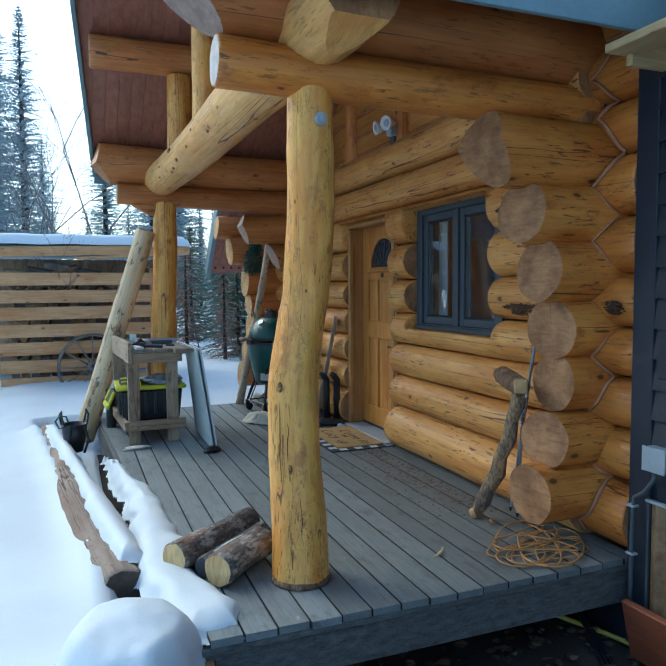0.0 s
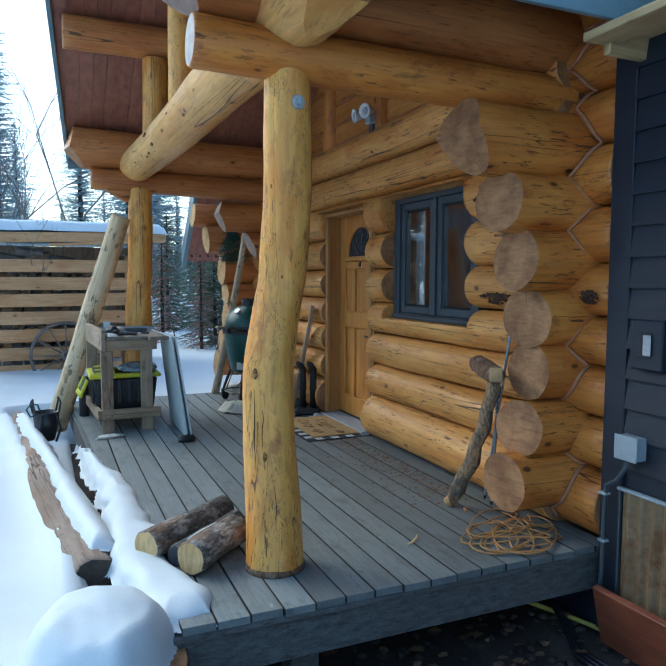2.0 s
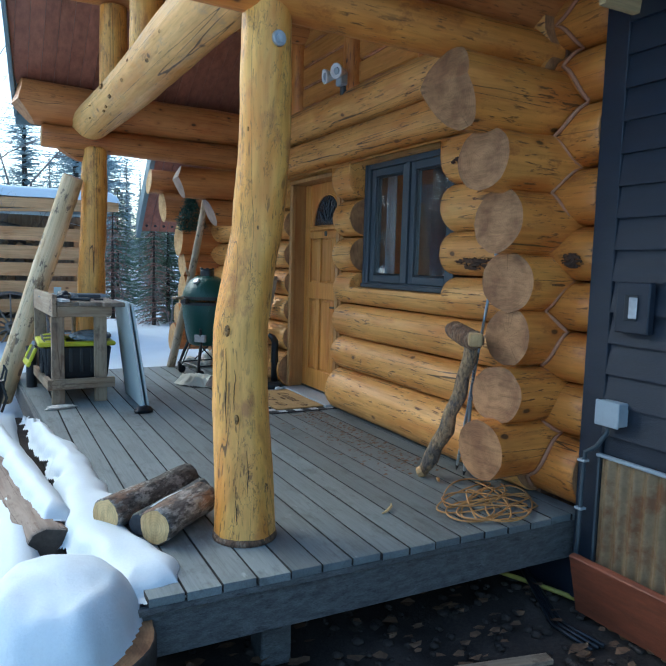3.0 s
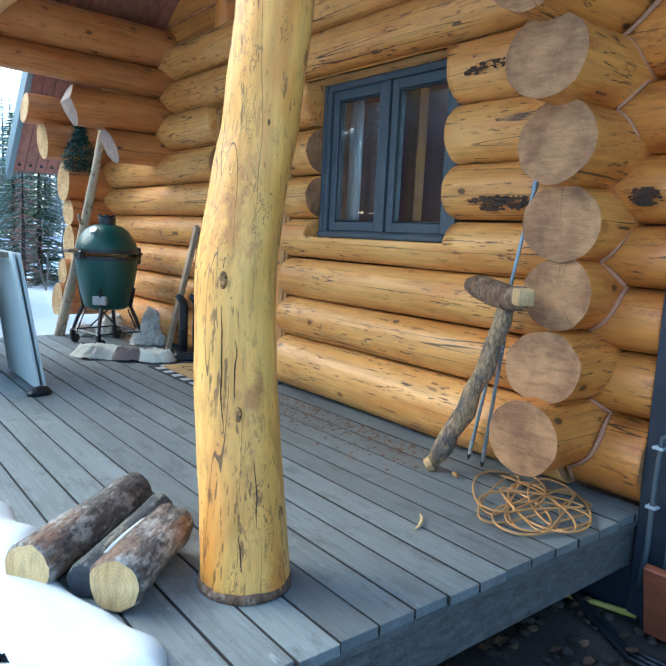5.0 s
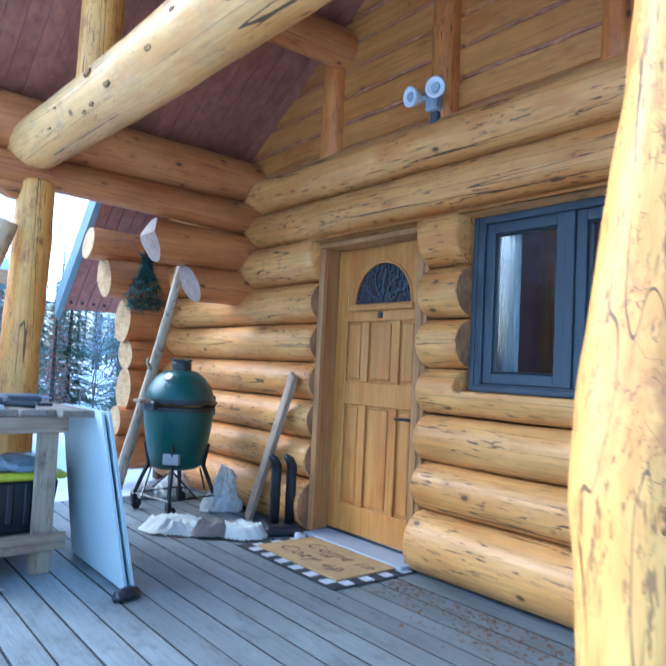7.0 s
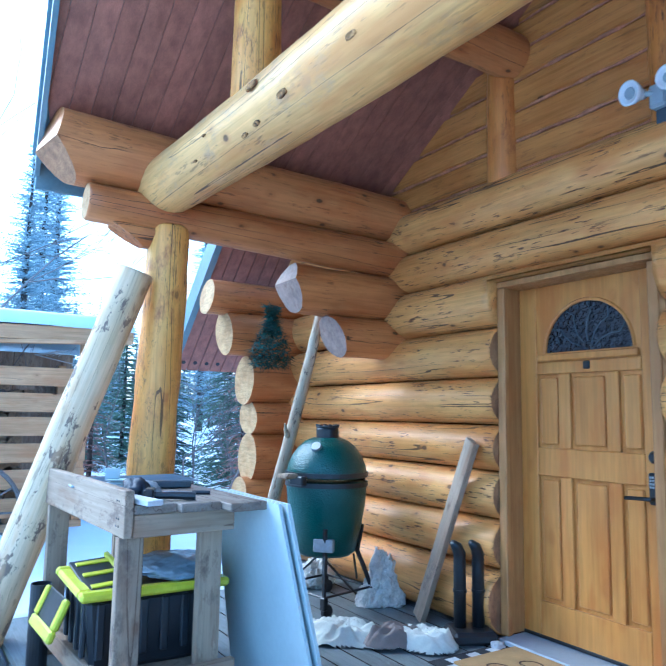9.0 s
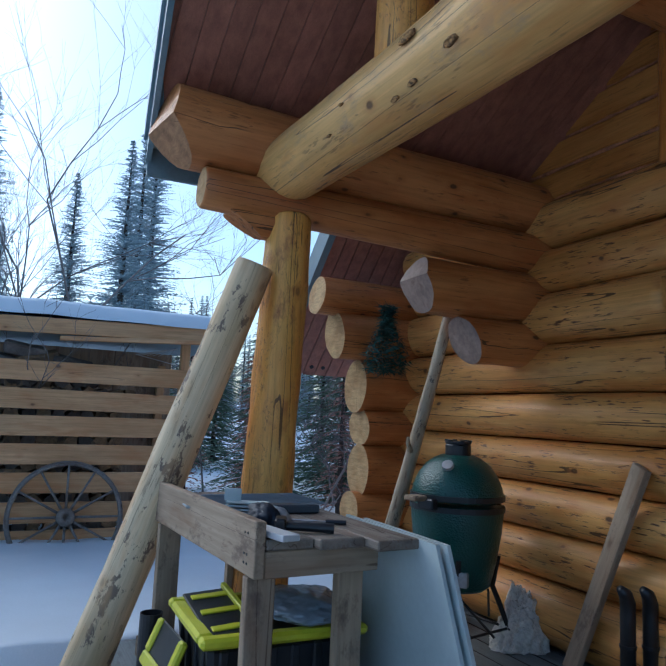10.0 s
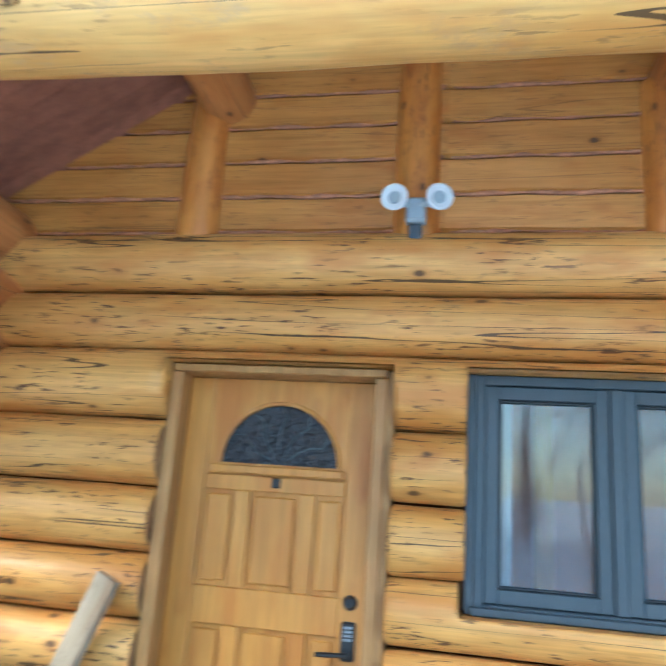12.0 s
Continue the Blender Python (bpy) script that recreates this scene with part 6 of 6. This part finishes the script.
# ---- low far roof of the house ----
low = tagged(new("roof_low"), "low far eave of the house roof, red-brown soffit", "roof", kind="structure")
def low_z(y):
    return 2.85 - 1.0 * (y - 8.6)
for i in range(13):
    x = 2.24 + 0.12 * i
    bm = bmesh.new()
    ys2 = (7.9 + 0.2, 9.78)
    q = [bm.verts.new((px, py, low_z(py) + dz)) for dz in (0.0, 0.03) for px, py in ((x + 0.004 + 0.17 * 0, ys2[0]), (x + 0.116, ys2[0]), (x + 0.116, ys2[1]), (x + 0.004, ys2[1]))]
    for f in ((0, 1, 2, 3), (7, 6, 5, 4), (0, 4, 5, 1), (1, 5, 6, 2), (2, 6, 7, 3), (3, 7, 4, 0)):
        bm.faces.new([q[k] for k in f])
    bmesh.ops.recalc_face_normals(bm, faces=bm.faces)
    part("soffit_board", bm, M_SOFFIT, low)
    if i < 4:
        part("vent", lathe(bmesh.new(), [(0, 0), (0.02, 0), (0.02, 0.03), (0, 0.03)], 10), M_DARK, low, m=Matrix.Translation((x + 0.06, 9.70, low_z(9.70) - 0.012)) @ Matrix.Rotation(radians(-45), 4, "X"))
bm = bmesh.new()
q = [bm.verts.new((px, py, low_z(py) + dz)) for px in (2.175, 2.235) for py in (8.1, 9.82) for dz in (-0.06, 0.2)]
for f in ((0, 1, 3, 2), (4, 6, 7, 5), (0, 4, 5, 1), (2, 3, 7, 6), (0, 2, 6, 4), (1, 5, 7, 3)):
    bm.faces.new([q[k] for k in f])
bmesh.ops.recalc_face_normals(bm, faces=bm.faces)
part("rake_fascia", bm, M_FASCIA, low)
bm = bmesh.new()
q = [bm.verts.new((px, py, low_z(py) + dz)) for px in (2.236, 3.8) for py in (8.1, 9.8) for dz in (0.032, 0.18)]
for f in ((0, 1, 3, 2), (4, 6, 7, 5), (0, 4, 5, 1), (2, 3, 7, 6), (0, 2, 6, 4), (1, 5, 7, 3)):
    bm.faces.new([q[k] for k in f])
bmesh.ops.recalc_face_normals(bm, faces=bm.faces)
part("roof_slope", bm, M_FASCIA, low)

# bolt on the near post
bolt = part("bolt", lathe(bmesh.new(), [(0, 0.0), (0.034, 0.0), (0.034, 0.012), (0.03, 0.016), (0.018, 0.016), (0.018, 0.03), (0, 0.032)], 6 * 3), M_STEEL, post_near, m=pose(0.085 + 0.02, 0.07 - 0.113, 2.23, 90, 0, 10))
part("post_collar", lathe(bmesh.new(), [(0.13, 0.001), (0.149, 0.001), (0.149, 0.012), (0.145, 0.028), (0.13, 0.03)], 26), M_BARK_BROWN, post_near, smooth=True)

# ---- wood shed ----
SY = 11.0
shed = thing("wood_shed", "open slatted wood shed with a snowy roof", "shed", pose(0, SY, 0))
for x in (-1.3, 1.66):
    part("post", boxed((-0.045, -0.045, 0), (0.045, 0.045, 2.2), 0.004), M_FRESH, shed, m=pose(x, 0.085, -0.2))
    part("post", boxed((-0.045, -0.045, 0), (0.045, 0.045, 2.0), 0.004), M_FRESH, shed, m=pose(x, 1.3, -0.2))
for i in range(7):
    z = -0.11 + 0.27 * i
    part("slat", boxed((-0.098, -0.018, 0), (0.098, 0.018, 2.45), 0.004), M_FRESH, shed, m=pose(-0.74, 0.015 + 0.004 * (i % 2), z + 0.09 + random.uniform(-0.01, 0.01), 0, 90 + random.uniform(-0.4, 0.4), 0))
part("header", boxed((-0.075, -0.02, 0), (0.075, 0.02, 3.0), 0.004), M_FRESH, shed, m=pose(-0.90, -0.22, 1.99, 0, 88.5, 0))
part("roof_slab", boxed((-1.6, -0.24, 2.06), (2.12, 1.6, 2.10), 0.004, Matrix.Rotation(radians(-3), 4, "X")), M_FASCIA, shed)
part("end_rafter", boxed((-0.06, -0.02, 0), (0.06, 0.02, 1.7), 0.004), M_FRESH, shed, m=pose(2.08, -0.2, 2.0, -93, 0, 90))
part("back_wall", boxed((-1.5, 1.36, -0.3), (1.8, 1.4, 1.95), 0.004), M_WEATHER, shed)
bm = bmesh.new()
nx, ny = 60, 24
g = []
for j in range(ny + 1):
    row = []
    for i in range(nx + 1):
        x, y = -1.62 + 3.76 * i / nx, -0.27 + 1.88 * j / ny
        e = min(x + 1.62, 2.14 - x, y + 0.27, 1.61 - y)
        row.append(bm.verts.new((x, y, 2.105 - 0.052 * y + 0.17 * math.sqrt(min(1, e / 0.14)) + 0.02 * noise.noise((x * 2, y * 2, 3)))))
    g.append(row)
for a, c in zip(g, g[1:]):
    for i in range(nx):
        bm.faces.new((a[i], a[i + 1], c[i + 1], c[i])).smooth = True
tagged(part("roof_snow", bm, M_SNOW), "thick smooth snow on the shed roof", "snow", kind="stuff").matrix_basis = pose(0, SY, 0)
# split wood, stacked with the ends to the front
M_SPLIT = mat_plain("split wood face", (0.36, 0.25, 0.15), 0.35, 0.85, 6, dirt=(0.12, 0.10, 0.09), dirt_at=0.52, rand=0.35, bumps=0.5)
M_SPLIT_GREY = mat_plain("grey split wood", (0.17, 0.155, 0.145), 0.3, 0.85, 6, rand=0.35, bumps=0.5)
wedges = []
for k in range(6):
    bm = bmesh.new()
    n = 5
    ang = [2 * math.pi * i / n + random.uniform(-0.3, 0.3) for i in range(n)]
    fr = [bm.verts.new((0.085 * math.cos(a), 0, 0.07 * math.sin(a))) for a in ang]
    bk = [bm.verts.new((0.08 * math.cos(a), 0.42, 0.066 * math.sin(a))) for a in ang]
    bm.faces.new(fr)
    bm.faces.new(bk[::-1])
    for i in range(n):
        bm.faces.new((fr[i], bk[i], bk[(i + 1) % n], fr[(i + 1) % n]))
    bmesh.ops.recalc_face_normals(bm, faces=bm.faces)
    me = bpy.data.meshes.new("split_log")
    bm.to_mesh(me)
    bm.free()
    me.materials.append(M_SPLIT if k % 2 else M_SPLIT_GREY)
    wedges.append(me)
stack = thing("firewood_stack", "stacked split firewood inside the shed", "firewood stack", pose(0, SY, 0))
z = -0.02
while z < 1.56:
    x = -0.58 + random.uniform(0, 0.05)
    while x < 1.15 - 0.25 * (z > 1.5):
        ob = new("split_log", random.choice(wedges))
        ob.parent = stack
        ob.matrix_basis = pose(x, 0.2 + random.uniform(-0.03, 0.06), z, random.uniform(-3, 3), random.uniform(0, 360), random.uniform(-6, 6))
        x += random.uniform(0.125, 0.165)
    z += 0.118
for x, z, a in ((-0.15, 1.70, 12), (0.22, 1.72, -14), (0.55, 1.69, 10), (-0.5, 1.68, 4), (0.1, 1.8, 9)):
    lay = part("split_log", boxed((-0.2, -0.07, -0.06), (0.2, 0.07, 0.06), 0.02), M_SPLIT_GREY if a > 5 else M_SPLIT, stack, m=pose(x, 0.22, z, 20, a, 5))

rack = thing("wire_rack", "white wire rack stored under the shed roof", "wire rack", pose(1.18, SY + 0.30, 1.80))
part("frame", tube(bmesh.new(), [(0, 0, 0.05), (0.44, 0, 0.14), (0.46, 0.02, -0.04), (0, 0, 0.05)], 0.005, 6), M_CURTAIN, rack)
for k in range(5):
    part("wire", tube(bmesh.new(), [(0.06 * k, 0, 0.045), (0.16 + 0.06 * k, 0, 0.075 + 0.014 * k)], 0.0035, 5), M_CURTAIN, rack)

# ---- wagon wheel ----
wheel = thing("wagon_wheel", "old grey wooden wagon wheel leaning on the shed", "wagon wheel", pose(0.58, SY - 0.13, 0.22, 82, 0, 0))
R = 0.5
M_WHEEL = mat_log("weathered wheel wood", (0.26, 0.235, 0.21), (0.16, 0.14, 0.125), rough=0.8, dashes=0.3, checks=0.6)
part("rim", tube(bmesh.new(), [(R * math.cos(i * math.pi / 24), R * math.sin(i * math.pi / 24), 0) for i in range(49)], 0.018, 8, cap=False), M_WHEEL, wheel, smooth=True)
part("tyre", tube(bmesh.new(), [((R + 0.022) * math.cos(i * math.pi / 24), (R + 0.022) * math.sin(i * math.pi / 24), 0) for i in range(49)], 0.007, 6, cap=False), M_WHEEL, wheel, smooth=True)
part("hub", lathe(bmesh.new(), [(0, -0.09), (0.06, -0.09), (0.085, -0.04), (0.085, 0.04), (0.062, 0.1), (0.03, 0.1), (0.028, 0.06), (0, 0.06)], 20), M_WHEEL, wheel, smooth=True)
for i in range(12):
    a = i * math.pi / 6
    part("spoke", tube(bmesh.new(), [(0.07 * math.cos(a), 0.07 * math.sin(a), 0), (0.3 * math.cos(a), 0.3 * math.sin(a), 0), (R * math.cos(a), R * math.sin(a), 0)], [0.014, 0.011, 0.011], 7), M_WHEEL, wheel, smooth=True)

# ---- trees ----
def mat_needles(name, a, c, snow=0.0):
    m, nt, b = mat_new(name, 0.75)
    ri = nt.nodes.new("ShaderNodeNewGeometry")
    col = ramp(nt, ri.outputs["Random Per Island"], [(0.0, a), (1.0, c)])
    if snow:
        col = mix(nt, col, (0.75, 0.78, 0.8), ramp(nt, noise_of(nt, coords(nt), 1.9, 4, 0.7), [(0.60, (0,)), (0.66, (snow,))]))
    nt.links.new(col, b.inputs["Base Color"])
    return m


# distance haze put into the needle colour, hence the pale blue-grey
M_NEEDLE_HAZE = mat_needles("spruce needles", (0.22, 0.285, 0.305), (0.40, 0.475, 0.50), 0.6)
M_NEEDLE_NEAR = mat_needles("near spruce needles", (0.075, 0.12, 0.075), (0.20, 0.27, 0.18), 0.7)
M_DEAD = mat_needles("dead red twigs", (0.20, 0.11, 0.085), (0.38, 0.21, 0.16), 0.4)
M_TWIG = mat_plain("grey bare twigs", (0.19, 0.17, 0.16), 0.2, 0.9, 4, bumps=0.0)


def spruce_mesh(height, width, seed, levels, per, sprays, mat, droop=0.35, base=0.08, tilt=0.5, fine=1.0):
    """Trunk and crown meshes of a spruce: whorls of drooping branches set with short needle sprays."""
    rnd = random.Random(seed)
    tr = bmesh.new()
    tube(tr, [(0, 0, -0.4), (0.02, 0, height * 0.5), (0, 0, height)], [height * 0.013 + 0.03, height * 0.009 + 0.015, 0.01], 7)
    verts, faces = [], []
    def tri(p, q, r):
        k = len(verts)
        verts.extend((p, q, r))
        faces.append((k, k + 1, k + 2))
    for l in range(levels):
        f = base + (1 - base) * (l + rnd.random() * 0.8) / levels
        z = height * f
        reach = width * (1 - f) ** 0.8 * rnd.uniform(0.55, 1.15) + 0.08
        for k in range(per):
            a = rnd.uniform(0, 2 * math.pi)
            ln = reach * rnd.uniform(0.55, 1.1)
            d = Vector((math.cos(a), math.sin(a), 0))
            side = Vector((-d.y, d.x, 0))
            for s in range(sprays):
                u = (s + rnd.random()) / sprays
                p = Vector((0, 0, z)) + d * ln * u + Vector((0, 0, -droop * ln * u * u + 0.12 * ln * u))
                w = (0.10 + 0.16 * (1 - u)) * max(ln, 0.5) * rnd.uniform(0.6, 1.2) * fine
                for sg in (-1, 1):
                    tip = p + side * sg * w + d * w * 0.7 + Vector((0, 0, rnd.uniform(-0.5, 0.05) * w))
                    th = Vector((0, 0, 0.022 * height * 0.12 + 0.012)) * fine + d * 0.05 * fine
                    tri(tuple(p - th), tuple(p + th), tuple(tip))
    cr = bpy.data.meshes.new("crown")
    cr.from_pydata(verts, [], faces)
    cr.materials.append(mat)
    tm = bpy.data.meshes.new("trunk")
    tr.to_mesh(tm)
    tr.free()
    tm.materials.append(M_BARK_DARK)
    return tm, cr


def spruce(meshes, m, label, group):
    t = thing("spruce_tree", label, "tree", m, group)
    for nm, me in zip(("trunk", "crown"), meshes):
        ob = new(nm, me)
        ob.parent = t
    return t


# far woods: aerial haze painted into the needles as grey-blue
M_NEEDLE_FAR_HAZE = mat_needles("hazed far spruce", (0.2, 0.25, 0.26), (0.36, 0.42, 0.43), 0.5)
far_tall = [spruce_mesh(15, 1.9, s, 56, 8, 7, M_NEEDLE_FAR_HAZE) for s in (31, 32)]
tall = [spruce_mesh(15, 3.2, s, 110, 9, 12, M_NEEDLE_HAZE, droop=0.12, fine=0.5) for s in (1, 2, 3)]
bushy = [spruce_mesh(6.5, 2.1, s, 60, 16, 16, M_NEEDLE_NEAR, droop=0.3, base=0.03, fine=0.5) for s in (4, 5)]
dead = spruce_mesh(4.5, 1.5, 9, 30, 9, 10, M_DEAD, droop=0.5, base=0.03, fine=0.45)


def at_ground(x, y, turn, s):
    return Matrix.Translation((x, y, snow_h(x, y) - 0.1)) @ Matrix.Rotation(turn, 4, "Z") @ Matrix.Scale(s, 4)


rt = random.Random(11)
TALL = [(4.6, 38, 0.98), (5.9, 42, 1.15), (6.9, 44, 1.25), (2.2, 39, 0.85), (-2.6, 34, 0.98), (-1.5, 33, 0.92), (-2.2, 27, 0.72), (-3.6, 26, 0.8), (-0.9, 38, 0.62), (9.5, 40, 0.5), (14.5, 40, 0.95), (8.2, 36, 0.45)]
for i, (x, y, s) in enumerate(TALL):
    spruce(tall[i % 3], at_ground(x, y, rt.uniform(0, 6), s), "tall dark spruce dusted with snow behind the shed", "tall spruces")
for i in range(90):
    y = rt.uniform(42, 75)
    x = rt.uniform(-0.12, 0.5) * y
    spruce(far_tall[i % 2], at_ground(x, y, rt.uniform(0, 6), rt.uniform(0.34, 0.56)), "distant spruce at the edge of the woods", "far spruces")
for i in range(34):
    a = rt.uniform(1.9, 5.2)
    r = rt.uniform(16, 34)
    x, y = r * math.cos(a), r * math.sin(a)
    if x < -4 or y < -8:
        spruce(tall[i % 3], at_ground(x, y, rt.uniform(0, 6), rt.uniform(0.3, 0.5)), "out-of-view snow-dusted spruce round the yard", "yard spruces")
# out-of-view stand added to darken the sky reflected in the window
for i in range(60):
    a, r = radians(rt.uniform(103, 175)), rt.uniform(22, 36)
    spruce(tall[i % 3], at_ground(r * math.cos(a), 4 + r * math.sin(a), rt.uniform(0, 6), rt.uniform(0.7, 0.95)), "out-of-view snow-dusted spruce round the yard", "yard spruces")
for i, (x, y, s) in enumerate(((3.7, 14.2, 0.48), (4.7, 13.2, 0.45), (5.4, 15.5, 0.55), (3.4, 18.5, 0.5), (6.4, 14.0, 0.5), (4.6, 20, 0.6))):
    spruce(bushy[i % 2], at_ground(x, y, rt.uniform(0, 6), s), "bushy green spruce with clumps of snow", "near spruces")
for x, y, s in ((4.05, 12.0, 0.55), (3.2, 13.3, 0.5), (4.9, 11.8, 0.5), (2.7, 15, 0.6)):
    spruce(dead, at_ground(x, y, rt.uniform(0, 6), s), "half-dead reddish shrubby spruce behind the deck", "dead spruces")


def bare_tree(seed, height, depth=5, spread_a=0.55, r0=0.05):
    rnd = random.Random(seed)
    bm = bmesh.new()
    def grow(p, d, ln, r, k):
        pts = [p]
        for i in range(3):
            d = (d + Vector((rnd.gauss(0, 0.12), rnd.gauss(0, 0.12), rnd.gauss(0.03, 0.08)))).normalized()
            pts.append(pts[-1] + d * ln / 3)
        tube(bm, pts, [r, r * 0.85, r * 0.72, r * 0.6], 5 if k > 2 else 4, cap=False)
        if k == 0:
            return
        for i in range(rnd.choice((2, 3, 3))):
            q = pts[rnd.choice((1, 2, 3, 3))]
            nd2 = (d + Vector((rnd.gauss(0, spread_a), rnd.gauss(0, spread_a), rnd.gauss(0.1, 0.3)))).normalized()
            grow(q, nd2, ln * rnd.uniform(0.62, 0.85), r * 0.58, k - 1)
    grow(Vector((0, 0, -0.2)), Vector((0, 0, 1)), height * 0.36, r0, depth)
    return bm


birch = bare_tree(41, 8.0, 5, 0.45, 0.07).copy()
M_BIRCH = mat_plain("pale birch bark", (0.55, 0.54, 0.51), 0.2, 0.7, 5, (3, 3, 9), dirt=(0.06, 0.055, 0.05), dirt_at=0.6, bumps=0.2)
first = part("bare_tree", birch, M_BIRCH, smooth=True)
for i, (x, y) in enumerate(((-6.0, 6.4), (-7.2, 4.2), (-5.4, 8.3), (-8.5, 7.2), (-9.0, 5.2), (-6.6, 10.2), (-8.0, 2.4), (-7.4, 8.9))):
    ob = first if i == 0 else new("bare_tree", first.data)
    tagged(ob, "leafless pale birch across the yard", "tree", "yard birches")
    ob.matrix_basis = pose(x, y, snow_h(x, y) - 0.1, 0, 0, 77 * i)
for i, (x, y, h, s) in enumerate(((0.7, 14.2, 8.5, 31), (-0.6, 15.0, 7.0, 3), (-1.4, 17, 7.5, 5), (0.3, 19, 6.5, 8), (-0.3, 13.6, 5.5, 12), (3.3, 12.4, 2.6, 21), (3.9, 13.4, 3.0, 22), (2.9, 14.5, 3.2, 23), (3.6, 11.6, 2.0, 24), (4.4, 12.6, 2.4, 25))):
    ob = tagged(part("bare_tree", bare_tree(s, h, 6 if h > 5 else 5, 0.5, 0.036 if h > 5 else 0.02), M_TWIG, smooth=True), "leafless grey tree with fine twigs" if h > 5 else "leafless grey shrub in the snow", "tree", "bare trees" if h > 5 else "bare shrubs")
    ob.matrix_basis = pose(x, y, snow_h(x, y) - 0.1, 0, 0, 40 * i)
